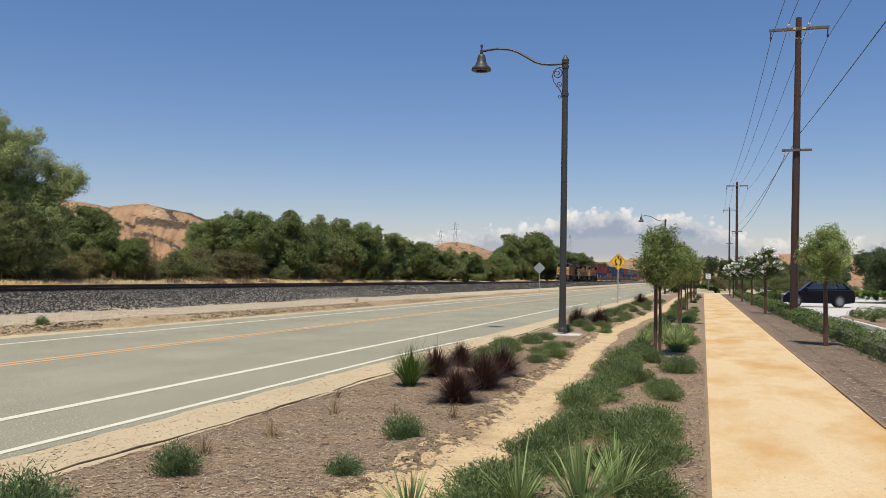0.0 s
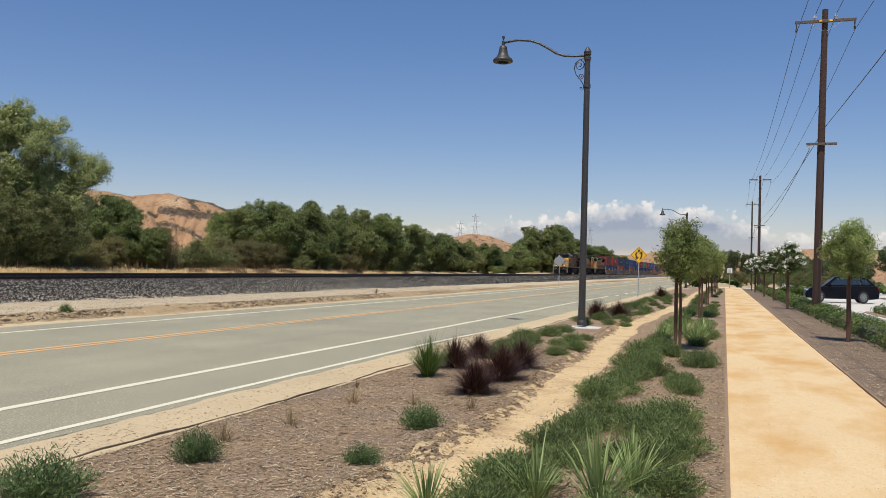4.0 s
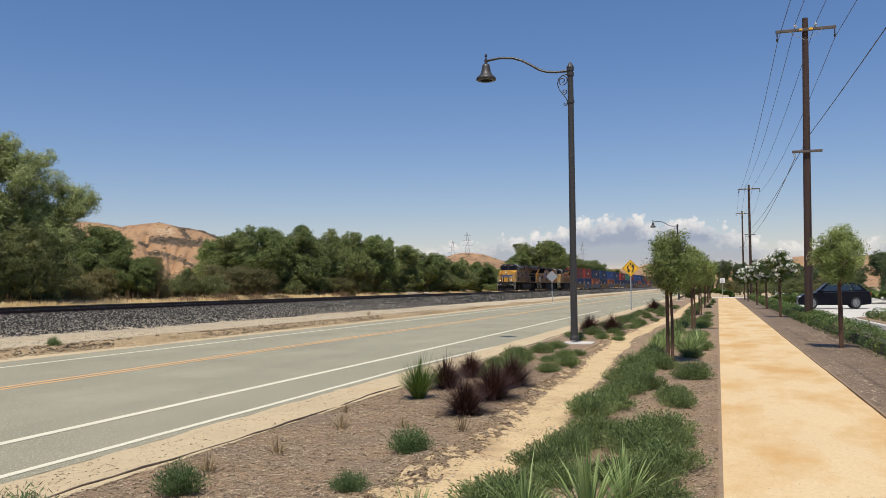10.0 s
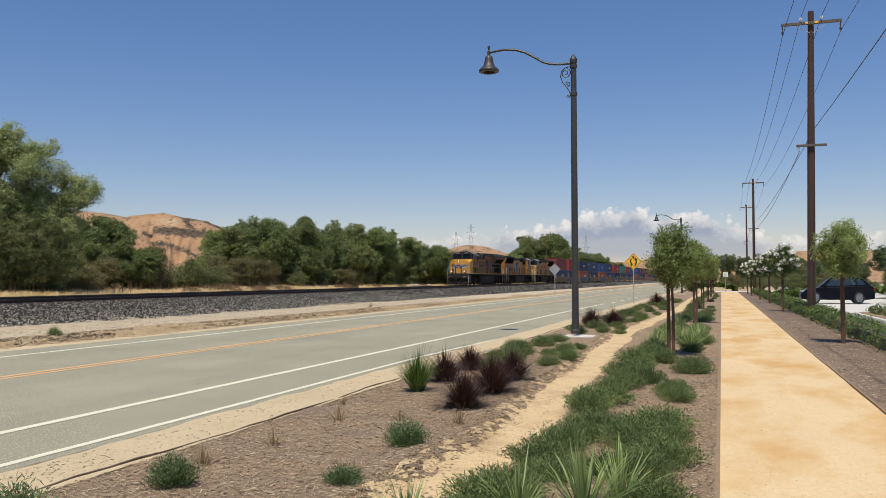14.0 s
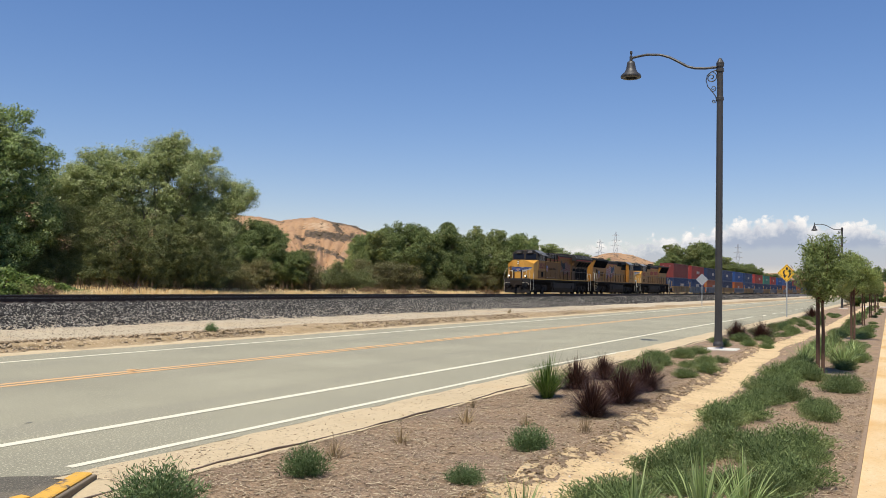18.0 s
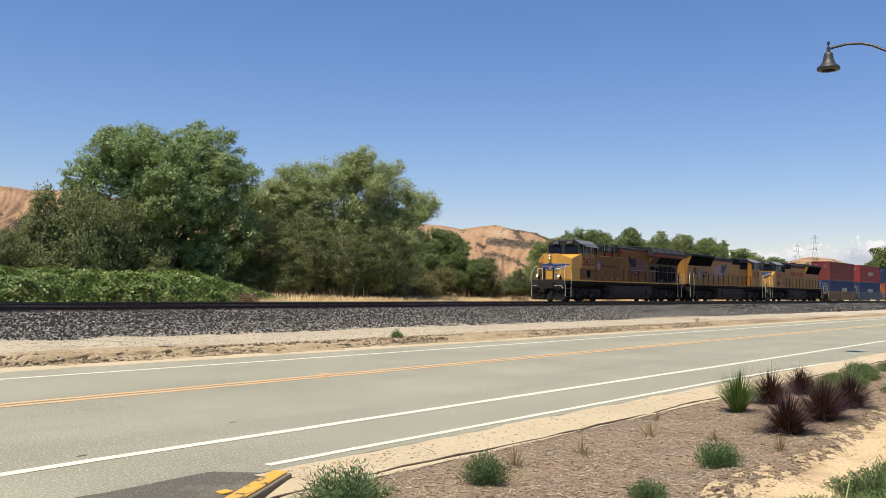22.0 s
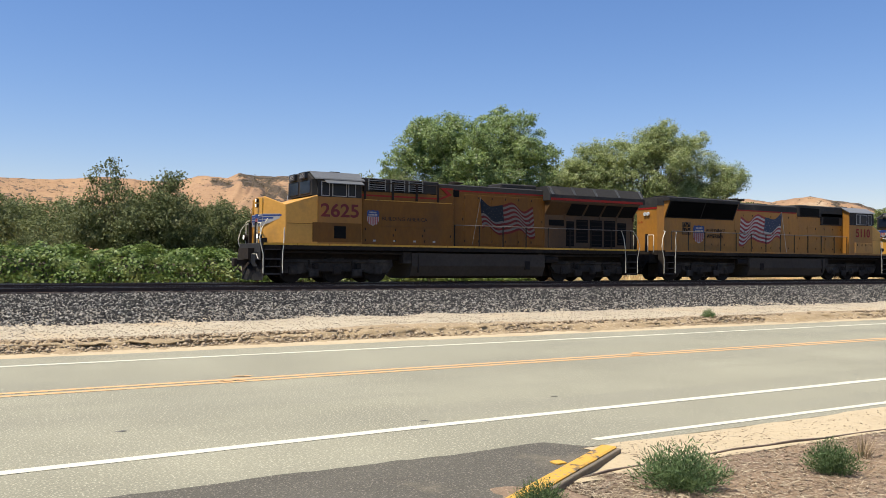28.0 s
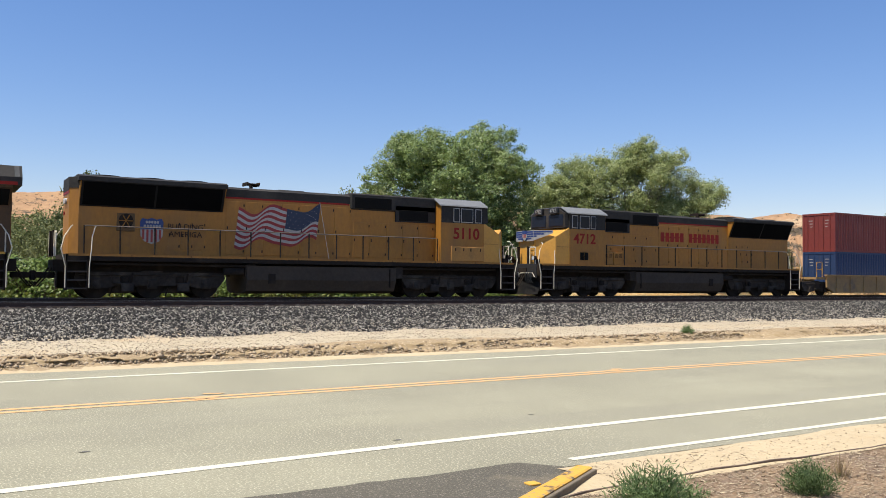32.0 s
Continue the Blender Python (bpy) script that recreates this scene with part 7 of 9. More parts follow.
def hills():
    az = [-v for v in stretch_steps((-130, -82, 0.3), (-82, -62, 0.09), (-62, -43, 0.25), (-43, -31, 0.09), (-31, 40, 0.2))]
    ra, re = [r[0] for r in RIDGE][::-1], [r[1] for r in RIDGE][::-1]
    rows = [0.42, 0.5] + steps(0.55, 1.0, 62) + [1.08, 1.2, 1.4]
    verts = []
    for f in rows:
        for a in az:
            el = float(np.interp(a, ra, re))
            far = 620 + 260 * max(0.0, min(1.0, (34 - a) / 18))
            top = 1.6 + far * math.tan(radians(el))
            x, y = -far * f * math.sin(radians(a)), far * f * math.cos(radians(a))
            if f <= 1.0:
                k = max(0.0, (f - 0.5) / 0.5)
                bend = a + 3.0 * noise.noise((a * 0.11, f * 3.1, 2.0))
                valley = abs(noise.noise((bend * 0.17, f * 1.3, 1.0)))
                rill = abs(noise.noise((bend * 0.62 + f * 2.0, f * 2.6, 5.0)))
                gash = abs(noise.noise((bend * 1.9 + f * 3.0, f * 5.0, 9.0)))
                fine = fractal(a * 8, f * 120, 0.12, 4)
                body = k * (1.03 - k)
                z = top * (k ** 1.05) * (1.0 - 0.30 * (1 - k)) - body * top * (2.0 * max(0.0, 0.28 - valley) + 1.3 * max(0.0, 0.25 - rill)) - 2.6 * max(0.0, 0.2 - gash) * min(1.0, 5 * body) / 0.2
                z += 0.8 * fine * min(1.0, 4 * body) + body * top * 0.5 * noise.noise((a * 0.09 + f * 0.8, f * 2.3, 7.0))
                z = max(z, -0.3)
            else:
                z = top * (1.0 - (f - 1.0) * 1.9) - 1.0
            verts.append((x, y, z))
    w = len(az)
    faces = [(j * w + i, j * w + i + 1, (j + 1) * w + i + 1, (j + 1) * w + i) for j in range(len(rows) - 1) for i in range(w - 1)]
    ob = new("hills", raw_mesh("hills", verts, faces, M["hill"]))
    smooth(ob)
    # slopes under scrub and bare pale cuts: how near each spot lies to one, for the hillside's material
    v = np.array(verts).reshape(len(rows), w, 3)
    elev = np.degrees(np.arctan2(v[..., 2] - 1.6, np.hypot(v[..., 0], v[..., 1])))
    cover, cut = np.full(elev.shape, -1.5), np.full(elev.shape, -1.0)
    for q, a in enumerate(az):
        if 30 < a < 44 or 64 < a < 82:
            for p in range(3, len(rows)):
                e = elev[p, q]
                cover[p, q] = max(-1.5, in_scrub(a, e))
                cut[p, q] = 2.0 * math.exp(-((a - 36.3) / 1.3) ** 2 - ((e - 3.72) / 0.4) ** 2) - 1.0
        elif 13.6 < a < 18.4:
            cover[:, q] = np.where(elev[:, q] > 0.9, -0.25, -1.5)
        cover[:, q] = np.maximum(cover[:, q], 0.7 * math.exp(-((a - 92) / 9) ** 2) - 0.75)
    for name, field in (("scrub", cover), ("cut", cut)):
        ob.data.attributes.new(name, "FLOAT", "POINT").data.foreach_set("value", field.astype(np.float32).ravel())
    tagged(ob, "dry tan hills with gullies and dark scrub patches", "hills", kind="structure")
    # scrub on the slopes
    rng = np.random.default_rng(5)
    pts = []
    while len(pts) < 3800:
        j, i = rng.integers(3, len(rows) - 5), rng.integers(90, w - 60)
        p, a = v[j, i], az[i]
        if rng.uniform() < (0.55 if cover[j, i] > 0.1 else 0.05 + 0.3 * math.exp(-((a - 88) / 6) ** 2)):
            pts.append(p + (v[j + 1, i] - p) * rng.uniform() + (v[j, i + 1] - p) * rng.uniform())
    pts = np.array(pts)
    lift = rng.normal(size=(len(pts) * 10, 3))
    lift[:, 2] = abs(lift[:, 2])
    big = np.repeat(pts, 10, 0) + lift * np.repeat(rng.uniform(0.4, 1.0, len(pts)), 10)[:, None] * (1.2, 1.2, 0.8)
    me = leaf_mesh("hill_scrub", big, rng.normal(size=big.shape), 0.62, 0.5, M["scrub"], rng, lift + (0, 0, 0.6))
    tagged(new("hill_scrub", me), "dark scrub bushes dotted over the dry hills", "scrub", kind="stuff")


M["scrub"] = foliage("dark_hill_scrub", (0.065, 0.056, 0.034), (0.13, 0.108, 0.062), glow=0.2, gloss=0.8)
M["hill"] = surface("dry_hill_grass", (0.41, 0.245, 0.122), (0.335, 0.192, 0.094), 0.02, 0.35, 0.95, bump=0.7, stain=(0.26, 0.15, 0.08), stain_scale=0.04, stain_lo=0.47, stain_hi=0.66,
                    speck=(0.17, 0.115, 0.068), speck_scale=0.22, speck_amount=0.30, depth=0.8)


def hillside(m):
    """Dark scrub and pale cuts laid over the dry grass, with broken edges."""
    n, l = m.node_tree.nodes, m.node_tree.links
    b = n["Principled BSDF"]
    tc = n.new("ShaderNodeTexCoord")
    col = b.inputs["Base Color"].links[0].from_socket
    for name, scale, amount, lo, dark, light in (("cut", 0.16, 5.0, 0.35, (0.38, 0.24, 0.13), (0.50, 0.36, 0.22)), ("scrub", 0.13, 5.2, 0.0, (0.062, 0.044, 0.028), (0.155, 0.105, 0.060))):
        at = n.new("ShaderNodeAttribute")
        at.attribute_name = name
        fac = n.new("ShaderNodeMath")
        fac.operation = "MULTIPLY_ADD"
        l.new(noise_node(n, l, tc.outputs["Object"], scale, 6, 0.68), fac.inputs[0])
        fac.inputs[1].default_value = amount
        shift = n.new("ShaderNodeMath")
        shift.operation = "SUBTRACT"
        l.new(at.outputs["Fac"], shift.inputs[0])
        shift.inputs[1].default_value = amount / 2
        l.new(shift.outputs[0], fac.inputs[2])
        tone = mixc(n, l, ramp(n, l, noise_node(n, l, tc.outputs["Object"], 0.45, 4, 0.6), 0.42, 0.62), dark, light)
        col = mixc(n, l, ramp(n, l, fac.outputs[0], lo, lo + 0.16), col, tone)
    l.new(col, b.inputs["Base Color"])


hillside(M["hill"])
hills()


# ---- clouds over the distance: a curved backdrop, far behind the rest ----
def clouds():
    m, n, l = nodes_of("cumulus_haze")
    for nd in list(n):
        if nd.type == "BSDF_PRINCIPLED":
            n.remove(nd)
    uv = n.new("ShaderNodeUVMap")
    uv.uv_map = "sky"
    sep = n.new("ShaderNodeSeparateXYZ")
    l.new(uv.outputs["UV"], sep.inputs["Vector"])
    # height of the cloud tops along the horizon
    prof = n.new("ShaderNodeFloatCurve")
    cv = prof.mapping.curves[0]
    tops = ((0.0, 0.30), (0.08, 0.36), (0.16, 0.40), (0.22, 0.44), (0.27, 0.50), (0.33, 0.55), (0.385, 0.64), (0.42, 0.72), (0.45, 0.74), (0.485, 0.79), (0.52, 0.70), (0.57, 0.71), (0.61, 0.63),
            (0.65, 0.56), (0.70, 0.38), (0.78, 0.36), (0.86, 0.44), (0.92, 0.58), (0.96, 0.62), (1.0, 0.5))
    cv.points[0].location, cv.points[1].location = tops[0], tops[-1]
    for p in tops[1:-1]:
        cv.points.new(*p)
    prof.mapping.update()
    l.new(sep.outputs["X"], prof.inputs["Value"])
    mp = n.new("ShaderNodeMapping")
    mp.inputs["Scale"].default_value = (42, 5.2, 1)
    l.new(uv.outputs["UV"], mp.inputs["Vector"])
    big, small = noise_node(n, l, mp.outputs["Vector"], 0.7, 5, 0.6), noise_node(n, l, mp.outputs["Vector"], 3.0, 5, 0.6)

    def puffs(scale):
        """Rounded heaps: high in the middle of each cell."""
        warp = n.new("ShaderNodeMix")
        warp.data_type, warp.blend_type = "RGBA", "LINEAR_LIGHT"
        warp.inputs[0].default_value = 0.12
        l.new(mp.outputs["Vector"], warp.inputs[6])
        w = n.new("ShaderNodeTexNoise")
        w.inputs["Scale"].default_value = scale * 1.6
        l.new(mp.outputs["Vector"], w.inputs["Vector"])
        l.new(w.outputs["Color"], warp.inputs[7])
        vo = n.new("ShaderNodeTexVoronoi")
        vo.feature, vo.voronoi_dimensions = "SMOOTH_F1", "2D"
        vo.inputs["Scale"].default_value, vo.inputs["Smoothness"].default_value = scale, 0.35
        l.new(warp.outputs[2], vo.inputs["Vector"])
        return vo.outputs["Distance"]

    def math_node(op, a, b, c=None):
        q = n.new("ShaderNodeMath")
        q.operation = op
        for s, v in zip(q.inputs, (a, b, c)):
            if v is None:
                continue
            if isinstance(v, bpy.types.NodeSocket):
                l.new(v, s)
            else:
                s.default_value = v
        return q.outputs[0]

    heap, knob = puffs(0.75), puffs(2.1)
    rise = math_node("MULTIPLY_ADD", math_node("SUBTRACT", 0.42, heap), 0.19, math_node("MULTIPLY", math_node("SUBTRACT", 0.42, knob), 0.14))
    edge = math_node("ADD", math_node("MULTIPLY_ADD", math_node("SUBTRACT", small, 0.5), 0.22, prof.outputs["Value"]), rise)
    depth = math_node("SUBTRACT", edge, sep.outputs["Y"])
    dense = ramp(n, l, depth, 0.0, 0.075)
    body = math_node("MULTIPLY_ADD", big, 0.5, ramp(n, l, sep.outputs["Y"], 0.26, 0.62))
    alpha = math_node("MULTIPLY", math_node("MULTIPLY", dense, math_node("MAXIMUM", ramp(n, l, body, 0.18, 0.80), 0.70)), 0.92)
    alpha = math_node("MULTIPLY", alpha, ramp(n, l, sep.outputs["Y"], 0.0, 0.2))
    shade = math_node("MULTIPLY_ADD", math_node("ADD", heap, math_node("MULTIPLY", knob, 0.4)), 0.34, depth)
    col = mixc(n, l, ramp(n, l, shade, 0.18, 0.44), (1.0, 0.955, 0.91), (0.375, 0.43, 0.545))
    em, tr, mx = n.new("ShaderNodeEmission"), n.new("ShaderNodeBsdfTransparent"), n.new("ShaderNodeMixShader")
    l.new(col, em.inputs["Color"])
    em.inputs["Strength"].default_value = 0.97
    l.new(alpha, mx.inputs[0])
    l.new(tr.outputs[0], mx.inputs[1])
    l.new(em.outputs[0], mx.inputs[2])
    l.new(mx.outputs[0], n["Material Output"].inputs["Surface"])
    az, el, r = steps(26, -16, 42), steps(0.6, 5.8, 6), 4300
    verts = [(-r * math.sin(radians(a)), r * math.cos(radians(a)), 1.6 + r * math.tan(radians(e))) for e in el for a in az]
    w = len(az)
    faces = [(j * w + i, j * w + i + 1, (j + 1) * w + i + 1, (j + 1) * w + i) for j in range(len(el) - 1) for i in range(w - 1)]
    me = raw_mesh("backdrop", verts, faces, m)
    lay = me.uv_layers.new(name="sky")
    idx = np.array(faces).ravel()
    lay.data.foreach_set("uv", np.stack([(idx % w) / (w - 1), (idx // w) / (len(el) - 1)], 1).astype(np.float32).ravel())
    ob = new("backdrop", me)
    ob.visible_shadow = False
    tagged(ob, "bank of white cumulus clouds above the horizon", "clouds", kind="structure")


clouds()


# ---- trees ----
def bumpy(lobes, n, rnd, lo=0.45, hi=0.9):
    """Breaks the outline of a crown: small lobes set on the skin of the large ones."""
    out = list(lobes)
    for _ in range(n):
        x, y, z, a, b, c = rnd.choice(lobes)
        t, e = rnd.uniform(0, math.tau), rnd.uniform(-0.3, 1.4)
        r = rnd.uniform(lo, hi)
        out.append((x + a * math.cos(t) * math.cos(e), y + b * math.sin(t) * math.cos(e), z + c * math.sin(e), r, r, r))
    return out


def tree_data(kind, lobes, trunk_h, r0, clumps, per, spread, leaf, width, mat, seed, low=0.6, shell=0.5, twigs=3, droop=0.0, lean=(0, 0), bark="bark", flat=0.6):
    bm = limbs(bmesh.new(), lobes, trunk_h, r0, seed, twigs, lean)
    tr = bpy.data.meshes.new("trunk")
    bm.to_mesh(tr)
    bm.free()
    tr.materials.append(M[bark])
    return tr, crown_mesh("crown", lobes, clumps, per, spread, leaf, width, mat, seed, low, shell, droop, flat)


def plant(data, name, label, category, x, y, z, s=1.0, turn=0.0, sz=None, group=""):
    e = thing(name, label, category, (x, y, z), turn, group)
    e.scale = (s, s, sz or s)
    for nm, me in zip(("trunk", "crown"), data):
        ob = new(nm, me)
        ob.parent = e
    return e


def across(dx, dy, items):
    """Lobes given by their place across the line of sight, in depth and in height, turned into x and y."""
    n = math.hypot(dx, dy)
    dx, dy = dx / n, dy / n
    return [(r * dy + d * dx, -r * dx + d * dy, z, a, a, b) for r, d, z, a, b in items]


big = across(-0.849, 0.529, ((0, 0, 8.4, 4.0, 3.0), (-3.3, 0.5, 7.3, 2.5, 2.3), (3.3, -0.3, 7.2, 2.5, 2.4), (-1.9, 0, 10.1, 2.0, 1.6), (1.7, 0.4, 10.2, 2.1, 1.5), (0, 1.5, 5.0, 3.8, 2.6), (-3.6, -0.5, 4.4, 2.0, 2.0),
                             (4.0, -0.8, 4.6, 1.9, 2.2), (0.5, -2.6, 6.4, 2.6, 2.3), (-3.7, 0.2, 8.9, 1.9, 1.6), (3.7, 0.2, 8.9, 1.9, 1.7), (-1.6, -2.4, 3.6, 2.2, 1.8), (2.6, -2.0, 2.8, 1.9, 1.7)))
big = bumpy(big, 46, random.Random(8), 0.5, 1.0)
plant(tree_data("big", big, 2.6, 0.42, 4300, 52, 0.42, 0.115, 0.10, M["leaf"], 21, 0.7, 0.45), "cottonwood_tree", "large round green cottonwood tree behind the railway", "tree", -49.1, 30.6, 0.3)
mid = across(-0.725, 0.688, ((-6.0, 0.2, 6.6, 2.2, 2.0), (-3.9, 0, 7.4, 2.5, 2.2), (-1.2, 0.3, 8.2, 2.4, 1.8), (-0.2, 0.2, 9.0, 1.6, 1.3), (1.0, 0, 9.4, 1.6, 1.4), (3.0, 0, 8.4, 2.1, 1.6), (5.1, 0, 6.9, 1.35, 1.0), (0, 1.2, 5.6, 3.2, 1.9), (-4.6, 0.4, 4.6, 1.9, 1.9), (3.4, 0.6, 5.0, 2.0, 1.4), (4.4, 0.4, 6.0, 1.7, 1.3), (1.9, 0.6, 6.4, 1.9, 1.5), (-2.6, 0.6, 6.2, 2.0, 1.6)))
mid = bumpy(mid, 60, random.Random(9), 0.5, 1.05)
plant(tree_data("mid", mid, 2.0, 0.26, 4600, 46, 0.44, 0.11, 0.09, M["leaf_light"], 22, 0.9, 0.25, 9, bark="pale_bark"), "cottonwood_tree", "spreading green cottonwood tree with open branching crown", "tree", -45.0, 42.6, 0.3)
fallen = across(-0.725, 0.688, ((-6.2, -0.6, 3.2, 1.8, 2.8), (-4.0, -0.6, 3.5, 2.0, 2.9), (-1.4, -0.8, 3.6, 2.1, 3.0), (1.4, -0.4, 3.2, 1.9, 2.7), (3.8, 0.2, 3.3, 1.8, 2.6), (5.6, 0.8, 2.6, 1.4, 2.1)))
plant(tree_data("low", fallen, 0.6, 0.14, 3000, 40, 0.40, 0.11, 0.055, M["leaf_olive"], 23, 0.3, 0.3, 9, bark="pale_bark"), "willow_thicket", "tangled olive willow thicket below the tall trees", "bush", -44.6, 40.5, 0.3)

V = {}


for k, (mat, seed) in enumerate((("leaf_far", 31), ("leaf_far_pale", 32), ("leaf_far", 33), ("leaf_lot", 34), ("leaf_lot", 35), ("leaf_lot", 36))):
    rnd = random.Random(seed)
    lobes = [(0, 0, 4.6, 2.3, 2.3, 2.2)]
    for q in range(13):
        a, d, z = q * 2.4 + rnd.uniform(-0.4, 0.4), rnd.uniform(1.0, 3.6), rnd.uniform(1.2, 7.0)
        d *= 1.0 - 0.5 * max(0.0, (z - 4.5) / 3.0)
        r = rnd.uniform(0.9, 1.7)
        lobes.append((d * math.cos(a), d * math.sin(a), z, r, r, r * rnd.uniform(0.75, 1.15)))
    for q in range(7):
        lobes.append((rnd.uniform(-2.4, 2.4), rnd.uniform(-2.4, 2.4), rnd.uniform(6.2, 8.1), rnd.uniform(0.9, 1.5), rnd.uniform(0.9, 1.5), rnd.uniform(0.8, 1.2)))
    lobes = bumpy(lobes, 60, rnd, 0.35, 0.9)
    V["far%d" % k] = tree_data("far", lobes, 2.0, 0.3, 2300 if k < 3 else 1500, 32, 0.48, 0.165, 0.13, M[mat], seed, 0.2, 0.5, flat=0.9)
for k, mat in enumerate(("leaf_olive", "leaf_brush", "leaf_olive")):
    rnd = random.Random(50 + k)
    lobes = [(rnd.uniform(-1.4, 1.4), rnd.uniform(-1.4, 1.4), rnd.uniform(0.8, 2.5), rnd.uniform(0.9, 1.5), rnd.uniform(0.9, 1.5), rnd.uniform(0.8, 1.3)) for _ in range(9)]
    V["brush%d" % k] = tree_data("brush", bumpy(lobes, 16, rnd, 0.3, 0.7), 0.5, 0.09, 1150, 34, 0.32, 0.10, 0.06, M[mat], 60 + k, 0.1, 0.4, 5, flat=0.9)
H_FAR, H_BRUSH = 9.3, 3.6
rnd = random.Random(4)
FAR_TREES = ((-46.6, 55, 6.6, 1.0), (-46.8, 49.5, 5.3, 1.1), (-43.6, 55.6, 4.0, 1.2), (-51.2, 79.4, 6.9, 0.95), (-48.8, 77.5, 7.0, 1.0), (-46.8, 79.6, 8.2, 1.0), (-45.2, 85.7, 8.1, 1.0), (-46.4, 93.1, 7.4, 1.1),
             (-45.0, 98.2, 8.7, 1.0), (-43.3, 104.0, 8.4, 1.0), (-43.3, 114.0, 7.4, 1.1), (-42.6, 123.0, 6.8, 1.15), (-43.0, 137.0, 6.1, 1.3), (-42.6, 154.0, 5.8, 1.5), (-44.0, 176.0, 5.6, 1.6), (-49.5, 216.0, 10.0, 1.1),
             (-46.8, 224.0, 13.2, 0.95), (-43.6, 229.0, 14.2, 0.8), (-42.4, 238.0, 10.6, 1.2), (-39.6, 258.0, 9.2, 1.3), (-39.6, 276.0, 9.8, 1.3), (-39.4, 296.0, 8.6, 1.4), (-39.2, 325.0, 7.6, 1.6), (-48, 200, 7.0, 1.4),
             (-55.5, 64.0, 6.2, 1.2), (-55.0, 90.0, 6.0, 1.3))
for x, y, h, wide in FAR_TREES:
    s = h / H_FAR
    plant(V["far%d" % rnd.randrange(3)], "tree", "dense dark green tree in the row behind the railway", "tree", x, y, 0.25, s * wide, rnd.uniform(0, 360), s, "trees behind the railway")
for x, y, h, wide, k in ((-42.3, 70.5, 3.4, 1.25, 1), (-42.0, 52.0, 3.0, 1.2, 1), (-42.2, 99.0, 4.6, 1.0, 1), (-42.4, 111.0, 5.0, 1.1, 0), (-42.2, 126.0, 4.6, 1.3, 0), (-42.4, 133.0, 4.4, 1.4, 2), (-42.6, 60.0, 2.4, 1.5, 0),
                         (-42.8, 47.0, 2.6, 1.4, 2), (-43.9, 57.0, 3.7, 1.0, 1), (-43.6, 73.0, 3.3, 1.25, 1), (-43.6, 104.5, 4.0, 0.9, 1), (-43.4, 92.0, 2.6, 1.3, 1), (-44.0, 64.0, 3.0, 1.2, 2), (-42.2, 90.0, 3.0, 1.4, 0), (-42.2, 82.0, 2.6, 1.5, 2), (-42.2, 105.0, 2.8, 1.4, 2), (-42.2, 145.0, 4.4, 1.5, 0), (-42.6, 160.0, 4.0, 1.8, 2),
                         (-47.5, 13.7, 5.0, 0.8, 0), (-47.3, 10.4, 4.2, 0.75, 2), (-47.5, 18.6, 4.4, 0.7, 0), (-47.8, 24.0, 7.0, 0.6, 0), (-47.6, 27.0, 6.6, 0.65, 2), (-47.6, 7.5, 6.0, 0.85, 2),
                         (-46.5, 36.0, 2.8, 1.3, 0), (-48.8, 24.6, 5.2, 1.0, 0), (-49.2, 26.8, 6.6, 0.75, 0), (-48.9, 22.6, 3.8, 1.2, 0), (-51.5, 9.6, 5.4, 0.85, 0), (-56.0, 2.5, 4.9, 1.1, 2),
                         (-60.2, 3.4, 5.6, 1.1, 0), (-58.8, 11.5, 4.7, 1.1, 0), (-57.5, 15.2, 5.0, 1.0, 0), (-57.8, 17.6, 3.8, 1.2, 2), (-60.0, 20.4, 4.6, 1.2, 0), (-54.0, 21.4, 3.6, 1.2, 0), (-58.0, -4.0, 5.0, 1.2, 0),
                         (-56.0, -11.0, 5.4, 1.2, 2), (-53.0, 12.5, 3.4, 1.3, 2), (-47.0, 33.5, 3.0, 1.4, 0), (-47.6, 38.5, 3.2, 1.4, 0), (-48.6, 43.0, 3.4, 1.5, 2), (-46.0, 46.0, 3.6, 1.3, 0), (-47.4, 28.4, 2.8, 1.4, 2),
                         (-47.5, 20.6, 3.2, 1.2, 0), (-48.6, 17.8, 3.0, 1.3, 0), (-49.6, 14.6, 2.9, 1.3, 2), (-49.5, 11.0, 3.2, 1.2, 0), (-48.0, 3.5, 2.8, 0.9, 0), (-48.0, -1.0, 3.6, 1.2, 2), (-50.0, -7.0, 4.0, 1.2, 0), (-52.0, 52.0, 4.0, 1.3, 0), (-55.0, 33.0, 4.8, 1.4, 0), (-53.0, 36.0, 4.4, 1.4, 2), (-55.0, 29.0, 4.4, 1.3, 0)):
    x, s = (x - 2.4 if x > -43.2 else x), h / H_BRUSH
    lab = "dusty brown-green bush beside the railway" if k == 1 else "leafy olive-green willow bush behind the railway"
    plant(V["brush%d" % k], "bush", lab, "bush", x, y, 0.25, s * wide, rnd.uniform(0, 360), s, "bushes behind the railway")


